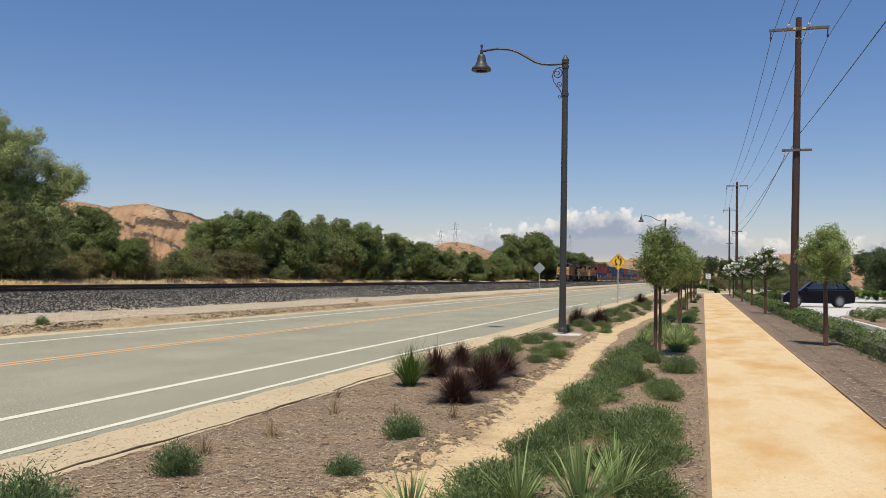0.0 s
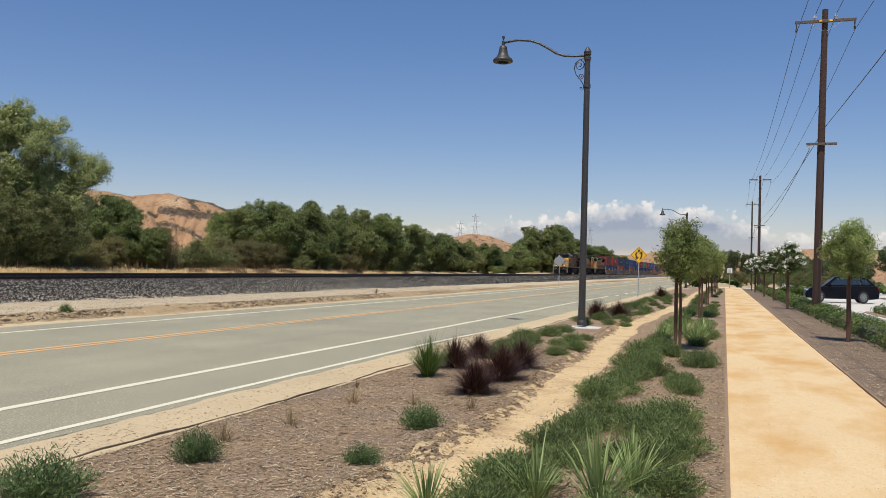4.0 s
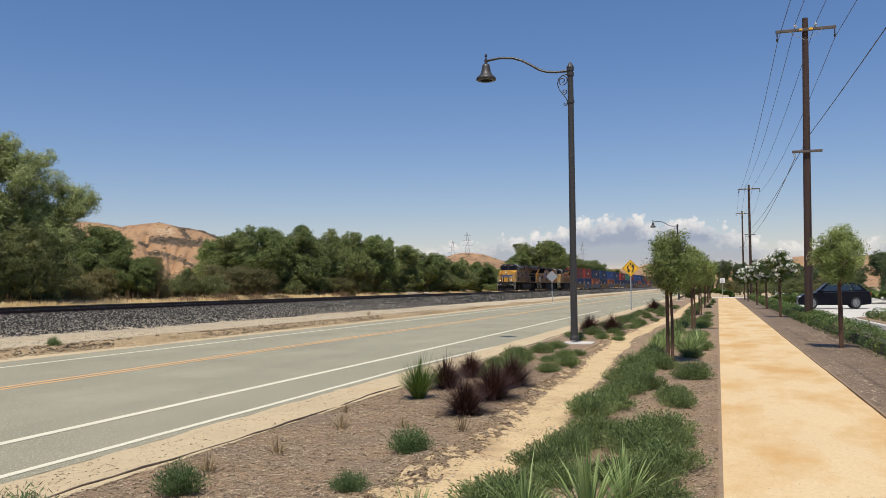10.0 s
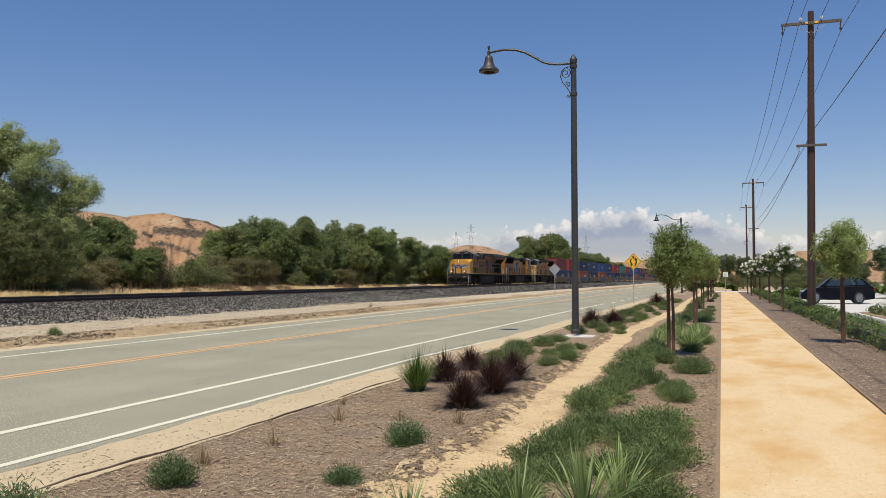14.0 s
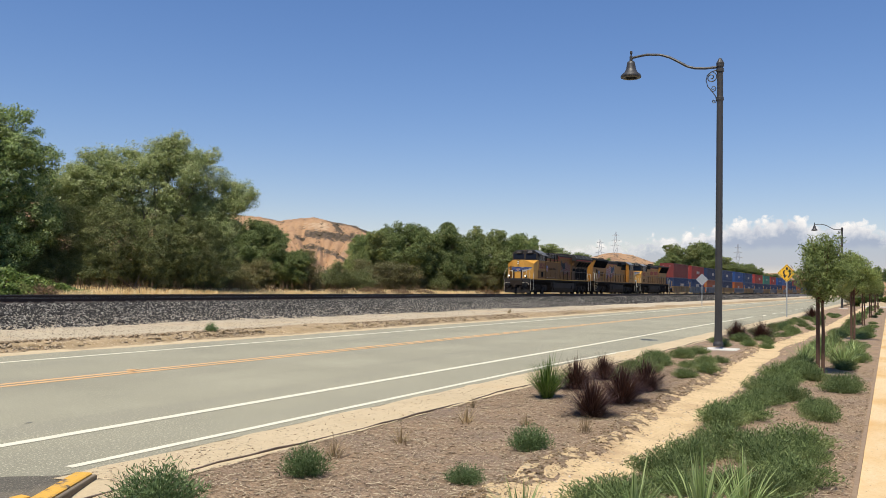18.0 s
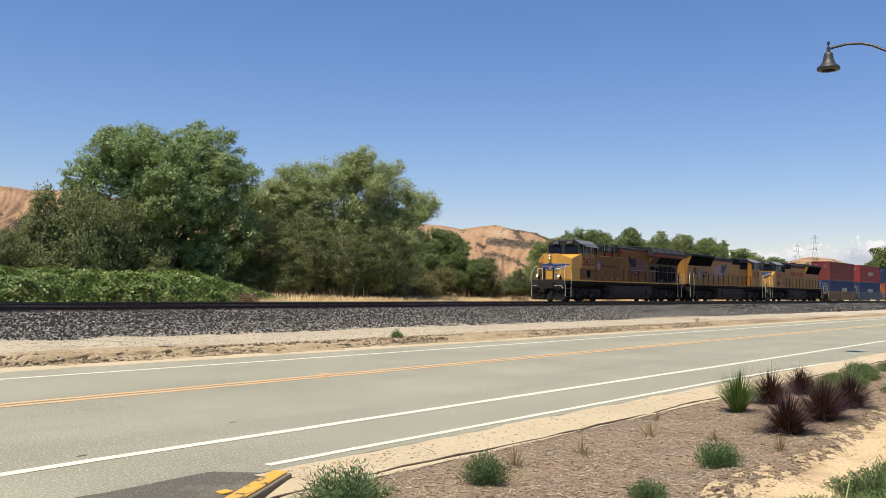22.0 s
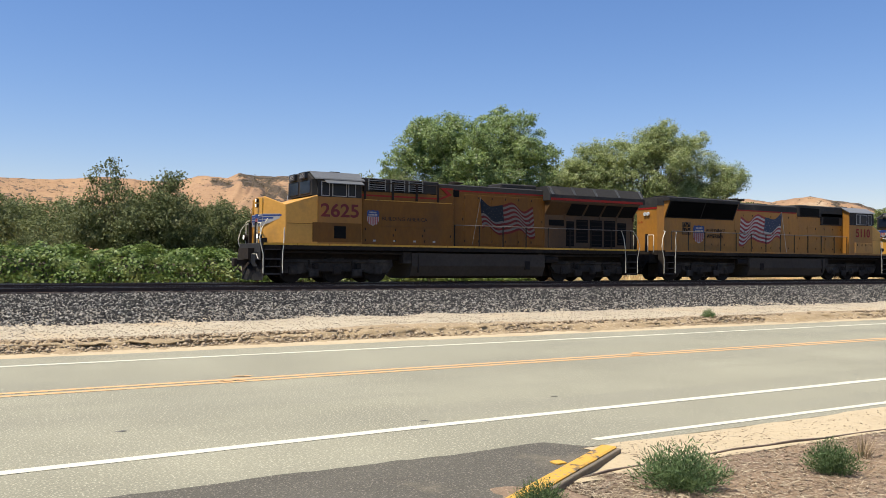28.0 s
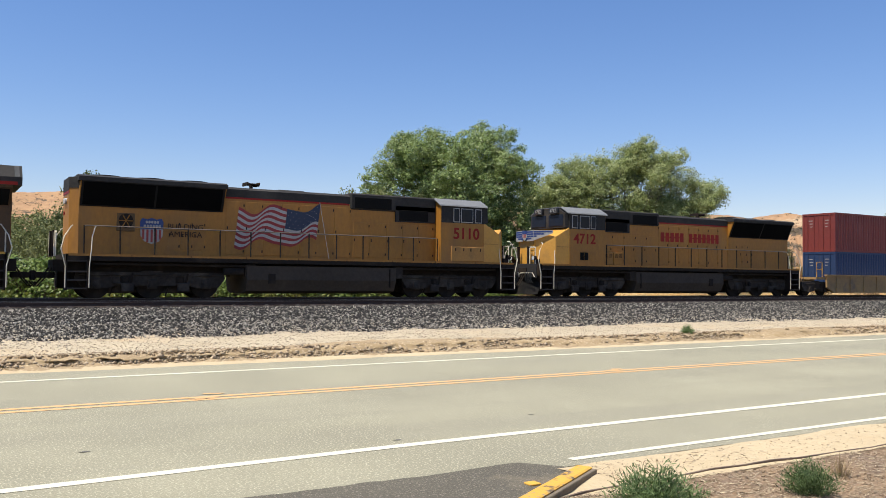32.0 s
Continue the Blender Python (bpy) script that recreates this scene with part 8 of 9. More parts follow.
def snag():
    t = thing("dead_tree", "bare grey-brown dead tree standing among bushes", "tree", (-53.5, 24.2, 0.3))
    bm = bmesh.new()
    rr = random.Random(8)
    tube(bm, [(0, 0, 0), (0.1, 0, 2.5), (-0.1, 0.1, 5.0)], [0.3, 0.22, 0.13], 8)
    tr = part("trunk", bm, M["bark"], t)
    for k in range(14):
        a, z = rr.uniform(0, math.tau), rr.uniform(2.2, 5.0)
        d = Vector((math.cos(a), math.sin(a), rr.uniform(0.5, 1.2)))
        bm = bmesh.new()
        tube(bm, [(0, 0, z), Vector((0, 0, z)) + d * 0.8, Vector((0.1, 0, z)) + d * rr.uniform(1.2, 2.0)], [0.09, 0.05, 0.012], 5)
        part("branch", bm, M["bark"], t)


snag()


# ---- vine thicket, dry grass and weeds beyond the track ----
VINE_END = 34.0


def vines():
    rng = np.random.default_rng(77)
    n = 70000
    y = rng.uniform(-14, VINE_END, n)
    side = rng.uniform(0, 1, n)
    end = np.clip((VINE_END - y) / 5.0, 0.12, 1.0) ** 0.6
    bump = np.array([0.2 * noise.noise((0.6 * v, 0.3 * u * 4, 2.0)) + 0.26 * noise.noise((1.7 * v, u * 5, 5.0)) for v, u in zip(y, side)])
    top = (1.80 + bump) * end
    ang = side * math.pi * 0.62
    x = -40.4 - 3.4 * (1 - np.cos(ang)) * 0.9 + 0.15 * rng.normal(size=n)
    z = 0.25 + top * np.sin(ang) ** 0.75
    pts = np.stack([x, y, z], 1) + rng.normal(size=(n, 3)) * 0.07
    aims = np.stack([np.cos(ang) * 0.9, rng.normal(size=n) * 0.7, -0.5 + rng.normal(size=n) * 0.5], 1)
    swell = np.array([noise.noise_vector((1.1 * p[0], 1.1 * p[1], 1.6 * p[2])) for p in pts])
    pts += swell * (0.14, 0.14, 0.30)
    facing = np.stack([np.cos(ang) * 0.8, 0 * y, 0.35 + np.sin(ang) * 0.6], 1) + swell * 1.5 + rng.normal(size=(n, 3)) * 0.42
    me = leaf_mesh("vine_thicket", pts, aims, 0.15, 0.14, M["vine"], rng, facing)
    tagged(new("vine_thicket", me), "long mound of bright green grapevine leaves", "vines", kind="stuff")
    # solid core added behind the leaves, so that gaps between them look shaded
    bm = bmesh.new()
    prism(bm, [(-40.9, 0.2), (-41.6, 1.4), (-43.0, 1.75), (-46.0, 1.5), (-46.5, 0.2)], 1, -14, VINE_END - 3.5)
    tagged(part("vine_mound", bm, M["bark"]), "plain brown core added to darken gaps in the vine mound", "vines", kind="structure")


vines()


def blades(name, places, height, width, material, label, category, seed, bend=0.35, per=1, spread=0.0):
    """Grass blades as bent strips of two quads."""
    rng = np.random.default_rng(seed)
    p = np.repeat(np.asarray(places, float), per, 0)
    n = len(p)
    p[:, :2] += rng.normal(size=(n, 2)) * spread
    a = rng.uniform(0, math.tau, n)
    h = height * rng.uniform(0.55, 1.25, n)
    b = bend * rng.uniform(0.2, 1.4, n) * h
    out = np.stack([np.cos(a), np.sin(a), 0 * a], 1)
    side = np.stack([-np.sin(a), np.cos(a), 0 * a], 1) * (width * rng.uniform(0.7, 1.3, n))[:, None] * 0.5
    up = np.array((0, 0, 1.0))
    m, t = p + out * (b * 0.3)[:, None] + up * (h * 0.6)[:, None], p + out * b[:, None] + up * h[:, None]
    v = np.stack([p - side, p + side, m + side * 0.8, m - side * 0.8, t + side * 0.1, t - side * 0.1], 1).reshape(-1, 3)
    f = (np.arange(n)[:, None, None] * 6 + np.array([(0, 1, 2, 3), (3, 2, 4, 5)])[None]).reshape(-1, 4)
    return raw_mesh(name, v, f, material)


rng = np.random.default_rng(3)
tufts = np.stack([-39.4 - rng.uniform(0, 1, 5200) ** 1.2 * 8.0, 31 + rng.uniform(0, 1, 5200) ** 1.3 * 108, np.zeros(5200)], 1)
tufts = tufts[[noise.noise((0.25 * a, 0.13 * b, 4.0)) > -0.25 for a, b, _ in tufts]]
pts = np.repeat(tufts, 11, 0) + rng.normal(size=(len(tufts) * 11, 3)) * (0.16, 0.22, 0)
pts[:, 2] = [field_z(a, b) for a, b, _ in pts]
tagged(new("dry_grass", blades("dry_grass", pts, 0.40, 0.045, M["straw"], "", "", 4, 0.9)), "golden dry grass along the railway", "grass", kind="stuff")
pts = np.stack([rng.uniform(-46, -41, 700), 26 + rng.uniform(0, 1, 700) * 70, np.zeros(700)], 1)
pts[:, 2] = 0.3
tagged(new("weed_stalks", blades("weed_stalks", pts, 1.1, 0.035, M["brown_stalk"], "", "", 5, 0.1, 4, 0.12)), "brown dead weed stalks in the dry grass", "weeds", kind="stuff")


def tumble_pile(x, y, r, h, seed):
    rr = np.random.default_rng(seed)
    d = rr.normal(size=(900, 3))
    d /= np.linalg.norm(d, axis=1, keepdims=True)
    d[:, 2] = abs(d[:, 2])
    p = d * (r, r * 1.4, h) * rr.uniform(0.6, 1.0, (900, 1))
    ob = new("dead_bush", leaf_mesh("dead_bush", p, rr.normal(size=p.shape), 0.45, 0.05, M["brown_stalk"], rr))
    ob.location = (x, y, 0.25)
    tagged(ob, "low brown dead bush beside the railway", "bush", group="dead bushes")


for k, (x, y, r, h) in enumerate(((-40.4, 63, 1.5, 0.95), (-40.2, 68, 1.3, 0.75), (-40.3, 73, 1.2, 0.7), (-40.4, 58, 1.1, 0.7), (-40.5, 87, 1.4, 0.8), (-40.5, 96, 1.2, 0.8), (-40.4, 30.5, 0.9, 0.9), (-40.2, 112, 1.3, 0.7))):
    tumble_pile(x, y, r, h, 90 + k)
bm = bmesh.new()
tube(bm, [(-40.2, 108, 0.75), (-40.0, 112.5, 0.6), (-39.8, 116, 0.75)], [0.22, 0.18, 0.1], 8)
tagged(part("fallen_log", bm, M["log"]), "bleached fallen log lying beside the railway", "log")
bm = bmesh.new()
tube(bm, [(0, 0, 0), (0, 0, 8.5)], [0.085, 0.065], 8)
ob = part("wooden_post", bm, M["tower"])
ob.location = (-84.7, 30.0, 0.0)
tagged(ob, "slim weathered pole standing in front of the hills", "pole")


# ---- planting beside the footpath ----
def shrub_mesh(seed, n, r, h, leaf, width, mat):
    """A low shrub: many thin sprigs that rise and spread from one root."""
    rr = np.random.default_rng(seed)
    stems = int(n / 14)
    a, q = rr.uniform(0, math.tau, stems), rr.uniform(0.05, 1.0, stems) ** 0.6
    top = np.stack([np.cos(a) * q * r, np.sin(a) * q * r, h * (1.05 - 0.6 * q ** 2) * rr.uniform(0.65, 1.15, stems)], 1)
    k = rr.uniform(0.25, 1.0, (stems, 14, 1))
    pts = (top[:, None] * k ** (0.8, 0.8, 1.0) + rr.normal(size=(stems, 14, 3)) * 0.02).reshape(-1, 3)
    aims = np.repeat(top / np.linalg.norm(top, axis=1, keepdims=True), 14, 0) * 0.8 + rr.normal(size=pts.shape) * 0.55
    aims[:, 2] += 0.35
    pts[:, 2] = np.maximum(pts[:, 2], 0.01)
    return leaf_mesh("sprigs", pts, aims, leaf, width, mat, rr)


def clump_mesh(seed, n, r, h, width, mat, bend):
    """A clump of grass: blades that arch out of one crown."""
    rr = np.random.default_rng(seed)
    a, q = rr.uniform(0, math.tau, n), rr.uniform(0, 1, n)
    root = np.stack([np.cos(a) * 0.08 * q, np.sin(a) * 0.08 * q, 0 * a], 1)
    tilt = bend * q ** 0.8 + rr.normal(size=n) * 0.08
    ln = h * rr.uniform(0.65, 1.2, n) * np.where(rr.uniform(size=n) < 0.025, 1.4, 1.0)
    a2 = a + rr.normal(size=n) * 0.35
    out = np.stack([np.cos(a2), np.sin(a2), 0 * a2], 1)
    side = np.stack([-np.sin(a2), np.cos(a2), 0 * a2], 1) * (width * rr.uniform(0.7, 1.2, n) / 2)[:, None]
    rows = []
    for t, w in ((0.0, 0.7), (0.35, 1.0), (0.7, 0.75), (1.0, 0.08)):
        lean = tilt * (0.75 + 0.4 * t)
        c = root + out * (ln * t * np.sin(lean))[:, None] + np.array((0, 0, 1.0)) * np.maximum(ln * t * np.cos(lean), 0.01 * t)[:, None]
        rows += [c - side * w, c + side * w]
    v = np.stack(rows, 1).reshape(-1, 3)
    f = (np.arange(n)[:, None, None] * 8 + np.array([(0, 1, 3, 2), (2, 3, 5, 4), (4, 5, 7, 6)])[None]).reshape(-1, 4)
    return raw_mesh("blades", v, f, mat)


SHRUBS = [shrub_mesh(100 + k, 5200, 0.40, 0.30, 0.05, 0.0095, M["shrub"]) for k in range(5)]
ROSEMARY = [shrub_mesh(110 + k, 4200, 0.27, 0.36, 0.05, 0.007, M["rosemary"]) for k in range(2)]
PURPLE = [clump_mesh(120 + k, 1300, 0.60, 0.46, 0.006, M["purple"], 1.25) for k in range(3)]
GREEN = clump_mesh(130, 700, 0.5, 0.56, 0.009, M["grass"], 0.85)
STRAP = [clump_mesh(140 + k, 90, 0.45, 0.56, 0.019, M["strap"], 1.0) for k in range(3)]
DRY = clump_mesh(150, 60, 0.4, 0.22, 0.006, M["dead_weed"], 0.9)


def bedding(me, name, label, category, x, y, s=1.0, sz=None, group=""):
    ob = new(name, me)
    ob.location = (x, y, bed_z(x, y) - 0.02 if -4.95 < x < 0 else 0.0)
    ob.rotation_euler = (0, 0, rnd.uniform(0, math.tau))
    ob.scale = (s, s, sz or s)
    return tagged(ob, label, category, group=group)


for k, (x, y, s, sz) in enumerate(((-4.30, 4.30, 1.4, 0.9), (-4.03, 5.62, 0.85, 0.72), (-2.83, 6.1, 0.72, 0.45), (-2.90, 7.62, 0.95, 0.7), (-4.33, 3.10, 0.75, 0.6), (-4.5, 30, 1.0, 1.0), (-3.6, 36, 1.1, 1.0))):
    bedding(ROSEMARY[k % 2], "shrub", "small blue-green shrub growing in the bark mulch", "shrub", x, y, s, sz, "small blue-green shrubs")
for x, y in ((-4.13, 7.3), (-4.13, 8.75), (-3.5, 9.0), (-4.6, 9.9), (-2.75, 8.8), (-4.3, 6.4)):
    bedding(DRY, "weed", "small withered brown weed in the mulch", "weed", x, y, rnd.uniform(0.5, 1.0), None, "straw weeds")
bedding(GREEN, "fountain_grass", "bright green fountain grass clump", "ornamental grass", -4.14, 11.35, 0.78, 0.95)
for k, (x, y, s) in enumerate(((-4.14, 12.6, 1.2), (-4.2, 14.2, 1.1), (-3.08, 11.4, 1.3), (-3.13, 12.85, 1.25), (-3.07, 10.05, 1.15), (-4.16, 28.2, 1.6), (-3.47, 28.6, 1.5), (-3.82, 53.0, 1.8))):
    bedding(PURPLE[k % 3], "purple_fountain_grass", "dark purple fountain grass clump in mulch", "ornamental grass", x, y, s * 0.86, s * 0.84, "purple fountain grasses")
spots = []
for y in stretch_steps((5.3, 14, 0.52), (14, 34, 0.72), (34, 60, 1.7), (60, 100, 4.0)):
    for x, keep in ((-1.45, 0.8), (-1.0, 0.6 if y < 8.5 else 0.1), (-0.62, 0.65 if y < 8.0 else 0.42)):
        if rnd.random() < keep:
            spots.append((x + rnd.uniform(-0.16, 0.12), y + rnd.uniform(-0.25, 0.25), rnd.uniform(0.65, 1.05)))
for y in stretch_steps((14.2, 22, 0.75), (24.5, 36, 1.3), (38, 64, 2.6)):
    spots.append((-4.15 + rnd.uniform(-0.25, 0.35), y, rnd.uniform(0.6, 0.95)))
    if y > 24 or y < 18:
        spots.append((-3.1 + rnd.uniform(-0.35, 0.35), y + rnd.uniform(-0.5, 0.5) + (1.2 if y < 18 else 0), rnd.uniform(0.6, 0.95)))
for k, (x, y, s) in enumerate(spots):
    if abs(x + 3.83) < 0.7 and abs(y - 23.03) < 0.9:
        continue
    bedding(SHRUBS[k % 5], "green_shrub", "low spreading grey-green shrub along the trail", "shrub", x, y, s, s * rnd.uniform(0.75, 1.1), "grey-green shrubs")
for k, (x, y, s) in enumerate(((-0.95, 5.75, 1.15), (-0.75, 6.15, 1.0), (-1.35, 5.6, 0.85), (-2.0, 5.25, 0.8), (-1.5, 19.6, 1.1), (-1.35, 21.5, 1.1), (-0.75, 20.2, 1.15), (-0.55, 21.6, 1.05), (-1.45, 24.5, 1.1), (-0.7, 24.0, 1.0), (-1.1, 22.8, 1.0), (-1.3, 27.5, 1.1))):
    bedding(STRAP[k % 3], "strap_leaf_plant", "clump of arching bright green strap leaves", "plant", x, y, s * 0.75, s * 0.8, "strap-leaf clumps")
for x, y, z, s, me, lab in ((-16.4, 17.75, 0.1, 0.8, ROSEMARY[0], "small green weed on the lip of the bank"), (-16.93, 39.72, 0.15, 1.3, DRY, "dry straw tuft on the eroded bank")):
    ob = new("weed", me)
    ob.location, ob.scale = (x, y, z), (s, s, s)
    tagged(ob, lab, "weed")

# bark chips, sticks
def shreds(name, n, xr, yr, zf, seed, label):
    """Flat pale shreds of bark lying every way on the bed."""
    rr = np.random.default_rng(seed)
    x, y = rr.uniform(*xr, n), yr[0] + (yr[1] - yr[0]) * rr.uniform(0, 1, n) ** 1.6
    keep = [abs(a - trail_x(b)) > 0.36 - 0.2 * rr.uniform() for a, b in zip(x, y)]
    x, y = x[keep], y[keep]
    c = np.stack([x, y, [zf(a, b) + 0.012 for a, b in zip(x, y)]], 1)
    ang = rr.uniform(0, math.tau, len(x))
    aim = np.stack([np.cos(ang), np.sin(ang), rr.normal(size=len(x)) * 0.12], 1)
    side = np.stack([-np.sin(ang), np.cos(ang), rr.normal(size=len(x)) * 0.3], 1)
    ln, wd = 0.008 + 0.05 * rr.uniform(0, 1, (len(x), 1)) ** 2.2, rr.uniform(0.002, 0.0055, (len(x), 1))
    v = np.stack([c - aim * ln, c + side * wd, c + aim * ln, c - side * wd], 1).reshape(-1, 3)
    tagged(new(name, raw_mesh(name, v, np.arange(len(v)).reshape(-1, 4), M["shreds"])), label, "mulch", kind="stuff")


M["shreds"] = foliage("pale_bark_shreds", (0.15, 0.10, 0.055), (0.66, 0.53, 0.35), glow=0.0, gloss=0.9)
shreds("bark_shreds", 80000, (-4.88, -0.14), (3.6, 20), bed_z, 19, "pale straw-like shreds lying on the mulch")
shreds("verge_litter", 900, (-5.6, -4.95), (4.7, 22), lambda x, y: verge_z(x, y) - 0.004, 23, "dry bits of straw and bark on the sandy verge")
shreds("bark_shreds", 9000, (1.78, 3.3), (8, 34), lambda x, y: 0.004, 20, "pale shreds on the mulch beside the footpath")
scatter_stones("bark_chips", 22000, (-4.88, -0.15), (3.6, 17), bed_z, 0.013, M["chips"], "weathered bark chips covering the bed", "mulch", 15, 0.55, 0.28, 0.5)
scatter_stones("bark_chips", 7000, (1.78, 3.3), (8, 30), lambda x, y: 0.004, 0.014, M["chips"], "weathered bark chips beside the footpath", "mulch", 16, 0.4, 0.28, 0.5)
scatter_stones("verge_clods", 500, (-5.6, -4.95), (4.7, 16), verge_z, 0.009, M["bank_clods"], "small dirt clods on the sandy verge", "clods", 33, 0.8, 0.5)
scatter_stones("trail_litter", 450, (-2.75, -1.7), (4.8, 18), trail_z, 0.010, M["chips"], "bits of bark trodden onto the trail", "mulch", 31, 0.6, 0.3, 0.5)
scatter_stones("trail_grit", 260, (-2.5, -1.85), (5, 12), trail_z, 0.011, M["clods"], "grit and small clods on the trail", "gravel", 17, 0.6)
scatter_stones("path_grit", 500, (-0.05, 1.7), (5.5, 24), path_z, 0.005, M["clods"], "scattered grit on the footpath", "gravel", 18, 0.6)


# ---- young trees ----
def young_data(seed, h, mat, flower=None):
    """A slim young tree: one stem, and many upright sprays that end in narrow leaves, with gaps between them."""
    rr = random.Random(seed)
    lobes = []
    for k in range(26):
        v = (k + rr.random()) / 26
        z = h * (0.57 + 0.36 * v)
        reach = 0.56 * math.sin(math.pi * (0.16 + 0.76 * v)) ** 0.7
        a, d, r = k * 2.4 + rr.uniform(-0.5, 0.5), reach * rr.uniform(0.25, 1.0), rr.uniform(0.15, 0.24)
        lobes.append((d * math.cos(a), d * math.sin(a), z, r, r, r * rr.uniform(0.9, 1.3)))
    bm = bmesh.new()
    tube(bm, [(0, 0, -0.2), (0.01, 0.01, h * 0.3), (-0.015, 0.0, h * 0.6), (0.02, 0, h * 0.92)], [0.034, 0.03, 0.022, 0.006], 8)
    for lx, ly, lz, lr, _, _ in lobes:
        root = Vector((0, 0, max(h * 0.5, lz - 0.55)))
        tube(bm, [root, root.lerp(Vector((lx, ly, lz)), 0.6), (lx * 1.1, ly * 1.1, lz + lr)], [0.011, 0.007, 0.003], 4)
    tr = bpy.data.meshes.new("trunk")
    bm.to_mesh(tr)
    bm.free()
    tr.materials.append(M["stake"])
    cr = crown_mesh("crown", lobes, 620, 20, 0.15, 0.10, 0.018, mat, seed, 0.9, 0.2, -0.2, 0.9)
    fl = crown_mesh("blossoms", [(a, b, c + 0.12, d, e, f) for a, b, c, d, e, f in lobes], 110, 16, 0.12, 0.105, 0.08, flower, seed + 1, 1.6, 0.8) if flower else None
    return tr, cr, fl


YOUNG = [young_data(201, 2.72, M["young"]), young_data(202, 2.78, M["young"]), young_data(205, 2.75, M["young"])]
BLOOM = [young_data(203, 3.0, M["hedge"], M["blossom"]), young_data(204, 3.0, M["hedge"], M["pink"])]


def young_tree(data, x, y, s, label, stake=-0.085):
    t = thing("young_tree", label, "tree", (x, y, 0.0), 0.0, "young trees along the footpath")
    for nm, me in zip(("trunk", "crown", "blossoms"), data):
        if me:
            ob = new(nm, me)
            ob.parent, ob.scale = t, (s, s, s)
            ob.rotation_euler = (0, 0, 0.0 if nm == "trunk" else 1.9 * y)
    bm = bmesh.new()
    tube(bm, [(stake, 0.02, -0.2), (stake, 0.02, 1.66)], 0.036, 8)
    part("stake", bm, M["stake"], t, "brown round support stake")
    bm = bmesh.new()
    tube(bm, [(stake, 0.07, 1.4), (0, 0.05, 1.38), (-0.03, 0, 1.4), (0, -0.04, 1.42), (stake, -0.02, 1.4)], 0.008, 4)
    part("tree_tie", bm, M["tyre"], t)


for k, (x, y, s) in enumerate(((-1.01, 17.9, 1.0), (-0.91, 31.3, 1.06), (-0.94, 45.3, 1.05), (-0.90, 59.7, 1.05), (-0.88, 76.0, 1.05), (-0.85, 92.0, 1.05))):
    young_tree(YOUNG[k % 3], x, y, s, "staked young tree with fine narrow leaves")
young_tree(YOUNG[1], 2.74, 22.7, 1.08, "staked young tree with fine narrow leaves", -0.03)
for k, (x, y) in enumerate(((2.73, 43.5), (2.85, 57.8), (2.7, 68.0), (2.55, 83.0), (2.5, 92.0))):
    young_tree(BLOOM[0], x, y, 1.08, "staked young tree with white blossoms", -0.05)


# ---- hedge and planter shrubs ----
def hedge(name, x0, x1, y0, y1, h, n, seed, z, label, leaf=0.055):
    rr = np.random.default_rng(seed)
    y = y0 + (y1 - y0) * rr.uniform(0, 1, n) ** 1.7
    u = rr.uniform(0, 1, n)
    bump = np.array([0.16 * noise.noise((1.1 * b, 2 * a, 3.0)) + 0.1 * noise.noise((3.1 * b, 3 * a, 1.0)) for a, b in zip(u, y)])
    ang = u * math.pi
    x = (x0 + x1) / 2 - (x1 - x0) / 2 * np.cos(ang) * (1 + bump)
    zz = z + h * (1 + 1.4 * bump) * np.clip(np.sin(ang), 0, 1) ** 0.55 * rr.uniform(0.75, 1.05, n)
    pts = np.stack([x, y, zz], 1) + rr.normal(size=(n, 3)) * 0.03
    aims = np.stack([-np.cos(ang), rr.normal(size=n), 0.4 + rr.normal(size=n) * 0.6], 1)
    grow = 1.0 + np.clip((y - 20) / 30, 0, 2.0)
    swell = np.array([noise.noise_vector(p * 3.2) for p in pts])
    facing = np.stack([-np.cos(ang), 0 * ang, 0.4 + np.sin(ang)], 1) + swell * 1.3 + rr.normal(size=(n, 3)) * 0.5
    tagged(new(name, leaf_mesh(name, pts + swell * 0.06, aims, leaf * grow, leaf * 0.6 * grow, M["hedge"], rr, facing)), label, "hedge", kind="stuff")


hedge("hedge", 3.1, 4.0, 9, 102, 0.48, 40000, 61, 0.0, "low leafy green hedge along the car park")
# block added within the hedge leaves; stands in for the shade inside
tagged(part("hedge_heart", boxes((3.3, 3.82, 9.3, 101, -0.05, 0.28)), M["bark"]), "plain brown block added to darken gaps in the hedge", "hedge", kind="structure")
hedge("planter_shrubs", 5.8, 9.6, 34, 40, 0.42, 7000, 62, 0.12, "dark green shrubs in the planter island", 0.06)
hedge("lot_hedge", 5.0, 40.0, 74, 79, 0.8, 5000, 63, 0.1, "clipped green hedge at the far side of the car park", 0.22)
hedge("roadside_scrub", -3.5, 1.6, 112, 120, 0.9, 2500, 64, 0.0, "brown-green scrub beyond the path's end", 0.2)
